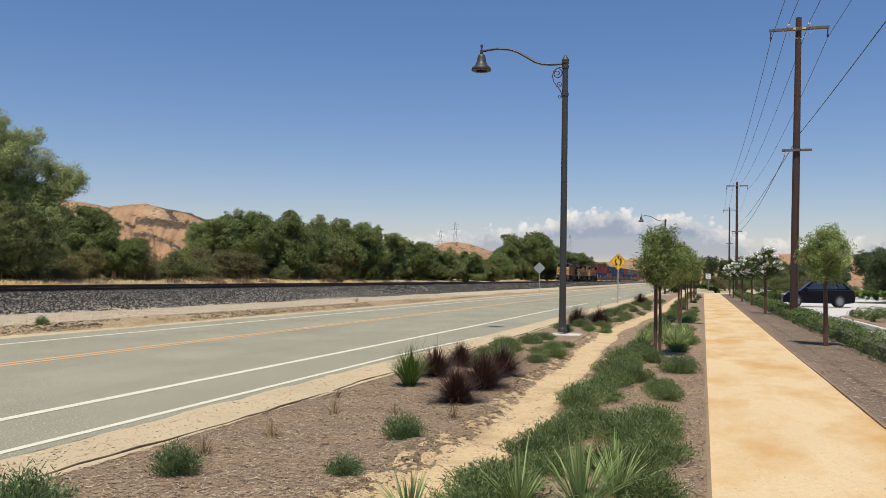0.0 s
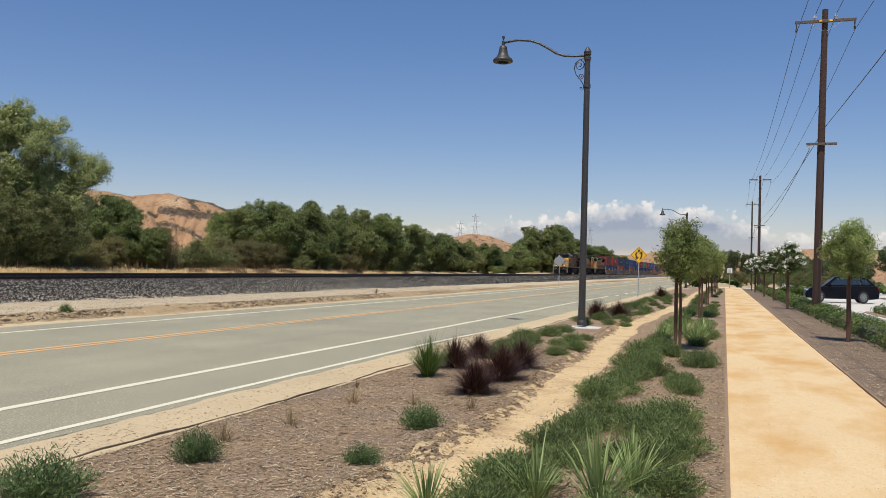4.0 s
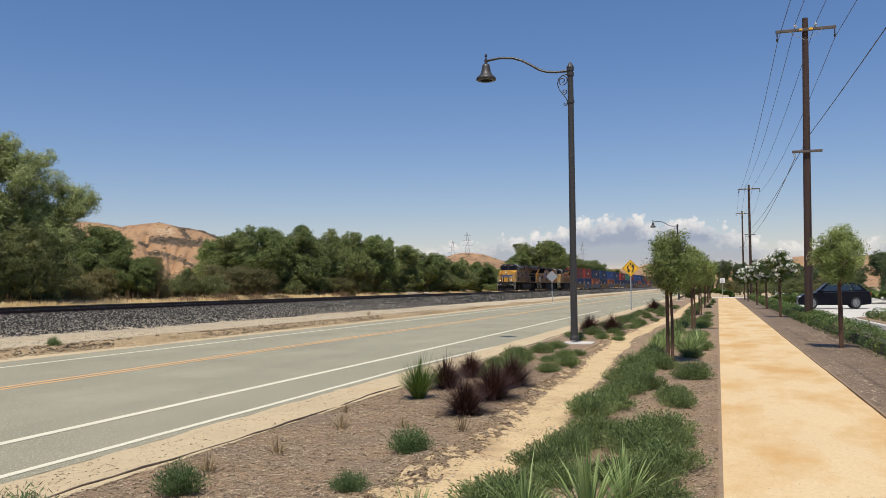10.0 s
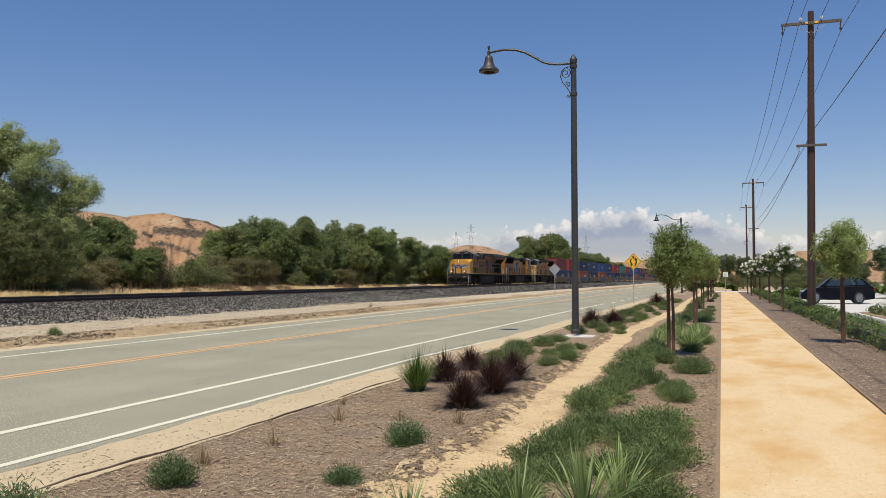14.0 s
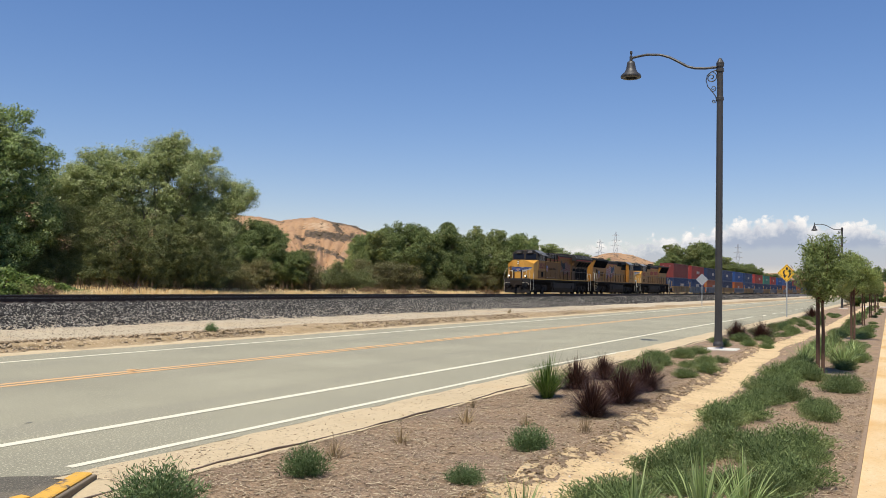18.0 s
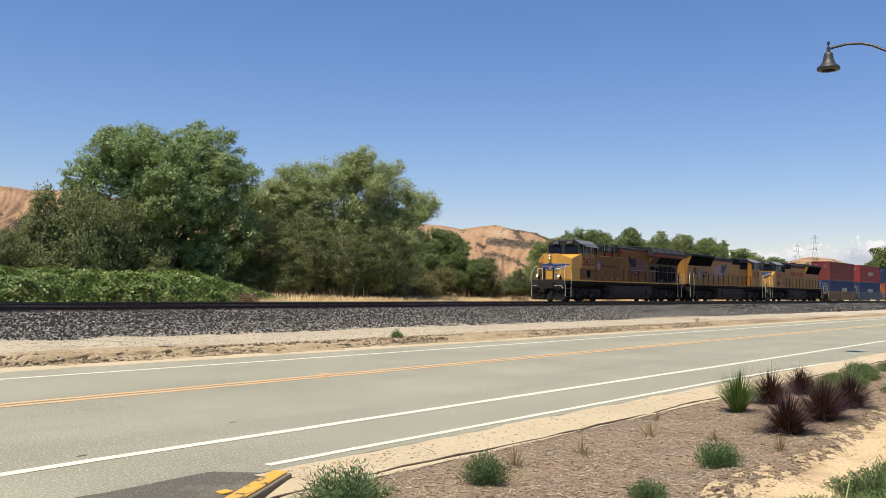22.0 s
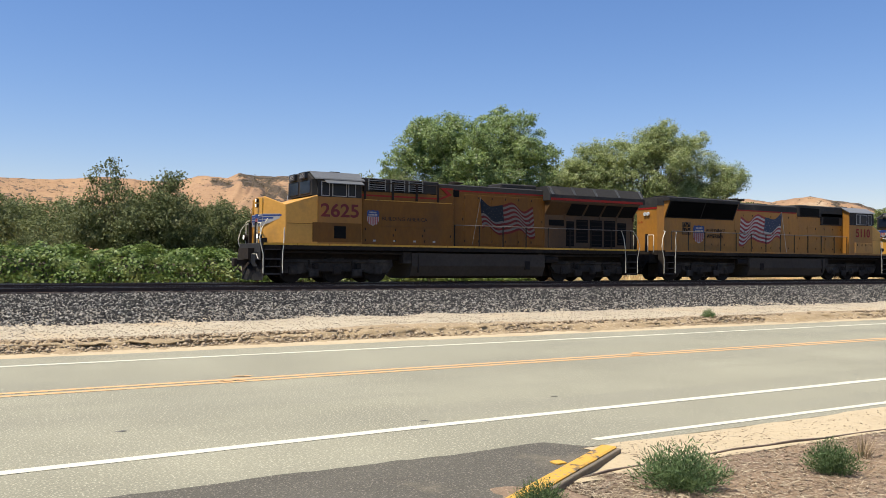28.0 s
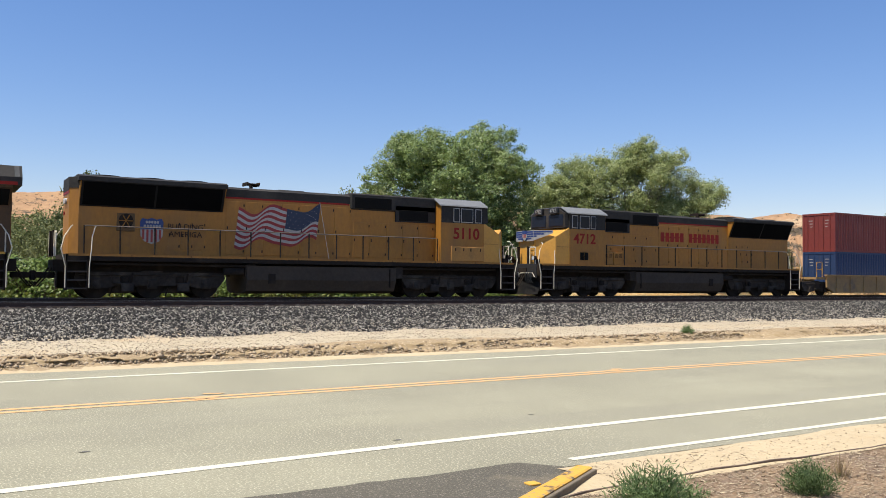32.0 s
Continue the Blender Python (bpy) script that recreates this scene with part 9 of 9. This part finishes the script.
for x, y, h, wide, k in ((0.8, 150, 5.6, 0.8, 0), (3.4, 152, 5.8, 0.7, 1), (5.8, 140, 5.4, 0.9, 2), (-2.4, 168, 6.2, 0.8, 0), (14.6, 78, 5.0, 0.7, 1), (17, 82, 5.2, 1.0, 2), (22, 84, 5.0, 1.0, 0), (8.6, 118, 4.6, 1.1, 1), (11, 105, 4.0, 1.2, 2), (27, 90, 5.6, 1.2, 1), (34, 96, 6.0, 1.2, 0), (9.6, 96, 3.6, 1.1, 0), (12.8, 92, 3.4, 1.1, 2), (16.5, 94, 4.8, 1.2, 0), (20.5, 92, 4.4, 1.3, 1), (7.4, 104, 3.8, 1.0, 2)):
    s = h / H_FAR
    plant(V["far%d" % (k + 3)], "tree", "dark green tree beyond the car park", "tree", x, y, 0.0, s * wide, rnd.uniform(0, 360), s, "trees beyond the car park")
for x, y, h, k in ((6.4, 84, 2.6, 2), (9.5, 82, 2.2, 1), (15, 80, 2.0, 1), (18.5, 79, 1.8, 1), (4.8, 110, 2.4, 2), (-4.2, 118, 1.8, 1), (1.4, 124, 2.0, 1)):
    s = h / H_BRUSH
    plant(V["brush%d" % k], "bush", "dusty bush beyond the car park", "bush", x, y, 0.0, s * 1.2, rnd.uniform(0, 360), s, "bushes beyond the car park")
t = thing("flowering_bush", "bush covered in pink blossoms by the car park", "bush", (6.3, 86, 0.0))
for nm, me in zip(("trunk", "crown", "blossoms"), BLOOM[1]):
    ob = new(nm, me)
    ob.parent, ob.scale = t, (1.5, 1.5, 1.2)


# ---- street furniture ----
def street_lamp(x, y, z):
    t = thing("street_lamp", "dark bronze street lamp with bell shade on curved arm", "street lamp", (x, y, z), 0, "street lamps")
    part("pad", boxes((-0.3, 0.5, -0.35, 0.35, -0.2, 0.0), bevel=0.02), M["concrete"], t, "small concrete pad")
    bm = bmesh.new()
    lathe(bm, [(0.13, 0.05), (0.13, 0.12), (0.105, 0.18), (0.095, 0.6), (0.082, 6.4), (0.078, 7.45)], 16)
    part("post", bm, M["lamp_metal"], t)
    for zz, h in ((6.52, 0.1), (7.28, 0.1), (7.42, 0.06)):
        bm = bmesh.new()
        lathe(bm, [(0.085, zz), (0.1, zz + 0.01), (0.1, zz + h - 0.01), (0.085, zz + h)], 16)
        part("collar", bm, M["lamp_metal"], t)
    bm = bmesh.new()
    lathe(bm, [(0.1, 7.48), (0.105, 7.52), (0.07, 7.58), (0.05, 7.62), (0.02, 7.66)], 14)
    part("finial", bm, M["lamp_metal"], t)
    bm = bmesh.new()
    arm = [(-0.08, 7.42), (-0.4, 7.42), (-0.65, 7.45), (-0.85, 7.52), (-1.1, 7.68), (-1.35, 7.83), (-1.6, 7.92), (-1.95, 7.96), (-2.25, 7.93), (-2.38, 7.91)]
    tube(bm, [(a, 0, b) for a, b in arm], 0.034, 8)
    part("arm", bm, M["lamp_metal"], t)

    def spiral(cx, cz, r0, a0, turns, tail):
        pts = []
        for k in range(26):
            q = k / 25
            a, r = a0 + turns * math.tau * q, r0 * (1 - 0.82 * q)
            pts.append((cx + r * math.cos(a), 0, cz + r * math.sin(a)))
        return [(p[0], 0, p[1]) for p in tail] + pts

    bm = bmesh.new()
    tube(bm, spiral(-0.22, 7.16, 0.15, math.pi * 0.5, -1.6, [(-0.08, 7.34), (-0.14, 7.33)])[::1], 0.014, 6)
    s1 = part("scroll", bm, M["lamp_metal"], t, "curled iron scroll bracket")
    bm = bmesh.new()
    tube(bm, [(-0.22, 0, 7.31), (-0.33, 0, 7.22), (-0.36, 0, 7.08), (-0.31, 0, 6.92), (-0.20, 0, 6.78), (-0.12, 0, 6.66), (-0.09, 0, 6.57)], 0.014, 6)
    part("scroll_stem", bm, M["lamp_metal"], s1)
    bm = bmesh.new()
    tube(bm, spiral(-0.17, 6.86, 0.085, math.pi * 1.2, 1.4, []), 0.012, 6)
    part("small_scroll", bm, M["lamp_metal"], s1)
    bm = bmesh.new()
    tube(bm, spiral(-0.15, 6.52, 0.06, math.pi * 0.2, -1.3, []), 0.012, 6)
    part("small_scroll", bm, M["lamp_metal"], s1)
    bm = bmesh.new()
    lathe(bm, [(0.03, 7.72), (0.045, 7.76), (0.045, 7.86), (0.02, 7.88), (0.02, 7.93), (0.038, 7.95), (0.038, 8.0), (0.02, 8.02)], 12, (-2.39, 0, 0.09))
    part("hanger", bm, M["lamp_metal"], t)
    bm = bmesh.new()
    lathe(bm, [(0.05, 7.72), (0.10, 7.69), (0.115, 7.62), (0.135, 7.50), (0.18, 7.40), (0.26, 7.335), (0.27, 7.32), (0.28, 7.30), (0.28, 7.255), (0.25, 7.24)], 28, (-2.39, 0, 0.11))
    sh = part("bell_shade", bm, M["lamp_metal"], t, "bell-shaped bronze shade")
    smooth(sh)
    bm = bmesh.new()
    lathe(bm, [(0.2, 7.245), (0.17, 7.21), (0.05, 7.19)], 20, (-2.39, 0, 0.14))
    part("lens", bm, M["grille"], sh)
    return t


lamp = street_lamp(-3.83, 23.03, 0.06)
street_lamp(-3.83, 88.0, 0.06)


def utility_pole(x, y, h, arm_z, low_z, half, lean=0.0):
    t = thing("utility_pole", "tall brown wooden utility pole with crossarms", "utility pole", (x, y, 0.0), 0, "utility poles")
    bm = bmesh.new()
    tube(bm, [(0, 0, -0.5), (lean * 0.5, 0, h * 0.5), (lean, 0, h)], [0.165, 0.148, 0.115], 14)
    part("shaft", bm, M["pole"], t)
    ax = lean * arm_z / h
    a = part("crossarm", boxes((ax - half, ax + half, -0.22, -0.12, arm_z - 0.06, arm_z + 0.06), bevel=0.01), M["grey_wood"], t, "weathered wooden crossarm")
    for p0, p1 in ((-0.24, -0.13), (0.12, 0.27)):
        part("arm_plate", boxes((ax + p0, ax + p1, -0.235, -0.22, arm_z - 0.03, arm_z + 0.045)), M["sign_yellow"], a)
    for s in (-1, 1):
        bm = bmesh.new()
        tube(bm, [(ax + s * half * 0.55, -0.2, arm_z - 0.05), (ax + s * 0.05, -0.16, arm_z - 0.42)], 0.012, 5)
        part("brace", bm, M["galv"], a)
        bm = bmesh.new()
        lathe(bm, [(0.02, 0), (0.05, 0.03), (0.03, 0.05), (0.05, 0.08), (0.03, 0.1), (0.05, 0.13), (0.02, 0.16), (0.03, 0.3), (0.02, 0.34)], 10, (ax + s * (half - 0.06), -0.17, arm_z - 0.42))
        part("insulator", bm, M["wire"], a)
        bm = bmesh.new()
        lathe(bm, [(0.02, 0), (0.03, 0.08), (0.065, 0.1), (0.06, 0.15), (0.03, 0.17), (0.045, 0.2), (0.02, 0.22)], 10, (ax + s * half * 0.34, -0.17, arm_z + 0.06))
        part("pin_insulator", bm, M["porcelain"], a)
    if low_z:
        ax = lean * low_z / h
        b = part("crossarm", boxes((ax - half * 0.5, ax + half * 0.5, -0.25, -0.16, low_z - 0.05, low_z + 0.05), bevel=0.01), M["grey_wood"], t, "short lower crossarm")
        bm = bmesh.new()
        lathe(bm, [(0.02, 0), (0.05, 0.04), (0.03, 0.08), (0.05, 0.12), (0.02, 0.18)], 8, (ax - half * 0.42, -0.2, low_z - 0.22))
        part("insulator", bm, M["porcelain"], b)
    return t


POLES = ((3.70, -28.0, 12.6, 12.1, 7.05, 1.16, 0.0), (3.42, 37.8, 12.62, 12.1, 7.03, 1.16, 0.17), (3.55, 104.0, 13.1, 12.6, 7.3, 1.2, 0.0), (4.3, 160.0, 14.7, 14.2, 8.2, 1.1, 0.0))
for p in POLES:
    utility_pole(*p)


def wire(pts, r, label):
    bm = bmesh.new()
    tube(bm, pts, r, 4, False)
    return tagged(part("power_line", bm, M["wire"]), label, "cable", group="power lines")


def sag(a, b, drop, n=14):
    a, b = Vector(a), Vector(b)
    return [a.lerp(b, k / n) - Vector((0, 0, drop * 4 * (k / n) * (1 - k / n))) for k in range(n + 1)]


for p, q in zip(POLES, POLES[1:]):
    for o, z in ((-0.95, -0.42), (-0.34, 0.26), (0.34, 0.26), (0.95, -0.42)):
        wire(sag((p[0] + p[6] + o * p[5], p[1] - 0.17, p[3] + z), (q[0] + q[6] + o * q[5], q[1] - 0.17, q[3] + z), 0.9), 0.012, "thin power line between utility poles")
    wire(sag((p[0] + 0.6 * p[6] + 0.15, p[1], p[4] + 0.75), (q[0] + 0.6 * q[6] + 0.15, q[1], q[4] + 0.75), 0.43), 0.015, "thick telephone cable between utility poles")
    if p[1] < 0:
        continue
    wire(sag((p[0] + 0.6 * p[6] - 0.45, p[1], p[4] - 0.2), (q[0] + 0.6 * q[6] - 0.45, q[1], q[4] - 0.2), 0.9), 0.014, "telephone cable between utility poles")


def diamond_sign(x, y, zc, half, front, label, top_post):
    t = thing("road_sign", label, "road sign", (x, y, 0.0))
    bm = boxes((-0.03, 0.03, -0.03, 0.03, -0.2, top_post))
    part("post", bm, M["galv"], t)
    bm = bmesh.new()
    c = half * 0.06
    prism(bm, [(0, zc - half), (c, zc - half + c * 0.4), (half - c * 0.4, zc - c), (half, zc), (half - c * 0.4, zc + c), (c, zc + half - c * 0.4), (0, zc + half), (-c, zc + half - c * 0.4), (-half + c * 0.4, zc + c), (-half, zc), (-half + c * 0.4, zc - c), (-c, zc - half + c * 0.4)], 1, -0.045, -0.035)
    plate = part("plate", bm, M["sign_yellow"] if front else M["galv"], t)
    if front:
        h = half
        bm = bmesh.new()
        for pts in ([(0, zc - h * 0.95), (h * 0.95, zc), (h * 0.90, zc), (0, zc - h * 0.90)], [(0, zc - h * 0.95), (-h * 0.95, zc), (-h * 0.90, zc), (0, zc - h * 0.90)],
                    [(0, zc + h * 0.95), (h * 0.95, zc), (h * 0.90, zc), (0, zc + h * 0.90)], [(0, zc + h * 0.95), (-h * 0.95, zc), (-h * 0.90, zc), (0, zc + h * 0.90)]):
            prism(bm, pts, 1, -0.05, -0.044)
        part("border", bm, M["black"], plate)
        bm = bmesh.new()
        prism(bm, [(-0.11 * h, zc + 0.66 * h), (0.11 * h, zc + 0.66 * h), (0.11 * h, zc + 0.42 * h), (0, zc + 0.30 * h), (-0.11 * h, zc + 0.42 * h)], 1, -0.05, -0.044)
        part("island_mark", bm, M["black"], plate)
        for s, up in ((-1, False), (1, True)):
            bm = bmesh.new()
            xs = [(0.22, 0.34), (0.34, 0.14), (0.34, -0.04), (0.20, -0.26)] if not up else [(0.16, -0.52), (0.34, -0.16), (0.34, 0.04), (0.28, 0.16)]
            w = 0.085 * h
            for (a, b), (c2, d) in zip(xs, xs[1:]):
                prism(bm, [(s * a * h - w, zc + b * h), (s * a * h + w, zc + b * h), (s * c2 * h + w, zc + d * h), (s * c2 * h - w, zc + d * h)], 1, -0.05, -0.044)
            ex, ez = xs[-1]
            d = 1 if up else -1
            prism(bm, [(s * ex * h - 0.22 * h, zc + ez * h), (s * ex * h + 0.22 * h, zc + ez * h), (s * ex * h - 0.03 * h, zc + (ez + 0.32 * d) * h)], 1, -0.05, -0.044)
            part("arrow", bm, M["black"], plate)
    return t


diamond_sign(-5.4, 55.4, 2.68, 0.53, True, "yellow diamond warning sign with black divided-road arrows", 3.1)
diamond_sign(-15.4, 81.5, 2.5, 0.55, False, "bare grey back of a diamond road sign", 3.0)
t = thing("small_sign", "small white sign on a post at the path's end", "sign", (0.4, 103.0, 0.0))
part("post", boxes((-0.03, 0.03, -0.03, 0.03, -0.2, 1.6)), M["galv"], t)
pl = part("plate", boxes((-0.27, 0.27, -0.05, -0.035, 1.75, 2.32)), M["white"], t)
part("text_bars", boxes(*[(-0.18, 0.18 - 0.08 * (k % 2), -0.056, -0.049, 1.83 + 0.12 * k, 1.87 + 0.12 * k) for k in range(4)]), M["letter_dark"], pl)


# ---- parked car ----
def parked_car(x, y, z, turn):
    """A dark wagon-like car, built along its own x from tail (-) to nose (+)."""
    t = thing("parked_car", "glossy black car parked on the pale car park", "car", (x, y, z), turn)
    t.scale = (0.87, 1.0, 1.13)
    L, W = 2.5, 0.92
    body = [(-L, 0.42), (-L + 0.03, 0.78), (-L + 0.1, 0.98), (-2.15, 1.02), (-1.0, 0.99), (0.9, 0.94), (1.3, 0.92), (2.1, 0.82), (2.42, 0.66), (L, 0.48), (L - 0.05, 0.24), (1.95, 0.22), (-1.9, 0.22), (-L + 0.05, 0.28)]
    rows = []
    bm = bmesh.new()
    for yy, k in ((-W, 0.96), (-W * 0.9, 1.0), (0, 1.02), (W * 0.9, 1.0), (W, 0.96)):
        rows.append([bm.verts.new((px * (1 - 0.012 * (abs(yy) > 0.85)), yy, 0.22 + (pz - 0.22) * k)) for px, pz in body])
    for a, b in zip(rows, rows[1:]):
        for i in range(len(body)):
            j = (i + 1) % len(body)
            bm.faces.new((a[i], a[j], b[j], b[i]))
    bm.faces.new(rows[0][::-1])
    bm.faces.new(rows[-1])
    bd = part("body", bm, M["car_paint"], t)
    bm = bmesh.new()
    roof = [(-2.25, 1.0), (-1.75, 1.38), (-1.2, 1.50), (-0.2, 1.54), (0.45, 1.46), (1.25, 0.93)]
    lo = 0.93
    ra = [bm.verts.new((px, -W * (0.93 - 0.22 * (pz - lo) / 0.6), pz)) for px, pz in roof]
    rb = [bm.verts.new((px, W * (0.93 - 0.22 * (pz - lo) / 0.6), pz)) for px, pz in roof]
    for i in range(len(roof) - 1):
        bm.faces.new((ra[i], ra[i + 1], rb[i + 1], rb[i]))
    bm.faces.new(ra[::-1])
    bm.faces.new(rb)
    bm.faces.new((ra[0], rb[0], rb[-1], ra[-1]))
    part("cabin", bm, M["car_paint"], t)
    for s in (-1, 1):
        for pts in ([(0.35, 1.40), (-0.35, 1.46), (-0.35, 1.03), (0.85, 1.0)], [(-0.45, 1.46), (-1.15, 1.43), (-1.3, 1.05), (-0.45, 1.03)], [(-1.25, 1.42), (-1.68, 1.33), (-1.9, 1.08), (-1.4, 1.05)]):
            bm = bmesh.new()
            bm.faces.new([bm.verts.new((a, s * (W * (0.93 - 0.22 * (b - lo) / 0.6) + 0.008), b)) for a, b in pts])
            part("side_window", bm, M["glass"], t)
        part("mirror", boxes((0.75, 0.95, min(s * 0.9, s * 1.08), max(s * 0.9, s * 1.08), 1.0, 1.13), bevel=0.03), M["car_paint"], t)
        part("headlight", boxes((2.2, 2.42, min(s * 0.55, s * 0.88), max(s * 0.55, s * 0.88), 0.62, 0.74), bevel=0.02), M["lens_off"], t)
        part("tail_light", boxes((-2.49, -2.3, min(s * 0.6, s * 0.9), max(s * 0.6, s * 0.9), 0.78, 0.93), bevel=0.02), M["loco_red"], t)
        part("roof_rail", boxes((-1.5, 0.1, s * 0.66 - 0.02, s * 0.66 + 0.02, 1.5, 1.56)), M["black"], t)
        for wx in (-1.45, 1.5):
            bm = bmesh.new()
            disc(bm, (wx, s * (W - 0.1), 0.34), 0.345, 0.11, 1, 24)
            w = part("wheel", bm, M["tyre"], t)
            bm = bmesh.new()
            disc(bm, (wx, s * (W + 0.012), 0.34), 0.235, 0.006, 1, 20)
            part("rim", bm, M["rim"], w)
            bm = bmesh.new()
            for k in range(10):
                a = k * math.tau / 10
                prism(bm, [(wx + 0.05 * math.cos(a + 0.5), 0.34 + 0.05 * math.sin(a + 0.5)), (wx + 0.22 * math.cos(a + 0.12), 0.34 + 0.22 * math.sin(a + 0.12)), (wx + 0.22 * math.cos(a + 0.42), 0.34 + 0.22 * math.sin(a + 0.42))], 1, s * (W + 0.014), s * (W + 0.021))
            part("rim_openings", bm, M["black"], w)


parked_car(7.0, 60.5, -0.05, 180)


# ---- distant buildings and towers ----
def house(x, y, w, d, h, turn):
    t = thing("house", "distant tan stucco house with brown roof", "house", (x, y, 0.0), turn, "distant houses")
    part("wall", boxes((-w / 2, w / 2, -d / 2, d / 2, 0, h)), M["stucco"], t)
    bm = bmesh.new()
    prism(bm, [(-w / 2 - 0.5, h), (w / 2 + 0.5, h), (w / 2 - 2, h + 1.8), (-w / 2 + 2, h + 1.8)], 1, -d / 2 - 0.5, d / 2 + 0.5)
    part("roof", bm, M["roof_tile"], t)
    for k in range(3):
        part("window", boxes((-w / 2 + 1.2 + k * w / 3.2, -w / 2 + 2.4 + k * w / 3.2, -d / 2 - 0.03, -d / 2 + 0.02, 1.0, 2.2)), M["glass"], t)


house(23.0, 330, 14, 9, 6.0, 8)
house(42.0, 345, 14, 9, 5.6, -5)
house(66.0, 340, 16, 9, 5.6, 4)
tagged(part("utility_cabinet", boxes((5.6, 6.9, 95, 95.8, 0, 1.9), bevel=0.03), M["white"]), "pale utility cabinet beyond the car park", "cabinet")


def lattice_tower(az, el, dist, wide):
    x, y = -dist * math.sin(radians(az)), dist * math.cos(radians(az))
    top = 1.6 + dist * math.tan(radians(el))
    t = thing("transmission_tower", "distant steel lattice transmission tower", "tower", (x, y, 0), az, "transmission towers")
    base = top - 34
    bm = bmesh.new()
    levels = [(base, wide), (base + 10, wide * 0.66), (base + 19, wide * 0.4), (base + 26, wide * 0.26), (top, wide * 0.12)]
    for (z0, w0), (z1, w1) in zip(levels, levels[1:]):
        for sx, sy in ((-1, -1), (1, -1), (1, 1), (-1, 1)):
            tube(bm, [(sx * w0 / 2, sy * w0 / 2, z0), (sx * w1 / 2, sy * w1 / 2, z1)], 0.14, 4)
        for s in (-1, 1):
            tube(bm, [(-w0 / 2, s * w0 / 2, z0), (w1 / 2, s * w1 / 2, z1)], 0.075, 4)
            tube(bm, [(w0 / 2, s * w0 / 2, z0), (-w1 / 2, s * w1 / 2, z1)], 0.075, 4)
    part("lattice", bm, M["tower"], t)
    for z, half in ((base + 20, 5.0), (base + 25.5, 4.2), (base + 30.5, 3.4)):
        bm = bmesh.new()
        tube(bm, [(-half, 0, z), (0, 0, z + 1.2), (half, 0, z)], 0.11, 4)
        tube(bm, [(-half, 0, z), (half, 0, z)], 0.09, 4)
        part("tower_arm", bm, M["tower"], t)


lattice_tower(17.3, 3.18, 900, 9)
lattice_tower(16.3, 3.69, 860, 8)
lattice_tower(8.6, 2.91, 950, 8)


# ---- what moves ----
def motions():
    times = steps(0.0, 32.0, 16)
    lead, second, third = LOCOS
    walk(lead, [(t, pose(RAIL_X, front_at(t) - 44.35, RAIL_Z)) for t in times])
    walk(second, [(t, pose(RAIL_X, front_at(t), RAIL_Z, 0, 0, 180)) for t in times])
    walk(third, [(t, pose(RAIL_X, front_at(t) - 0.25, RAIL_Z)) for t in times])
    for ob, off, z in WAGONS:
        walk(ob, [(t, pose(RAIL_X, front_at(t) + off, RAIL_Z + z)) for t in times])
    spin = steps(0.0, 32.0, 320)
    for w, at, r, way in SPINNING:
        gone = 360.0 / (math.tau * r)
        if r < WHEEL:
            spin_rows = steps(0.0, 32.0, 480)
        else:
            spin_rows = spin
        walk(w, [(t, pose(0, at, r, way * (front_at(0) - front_at(t)) * gone)) for t in spin_rows])


motions()
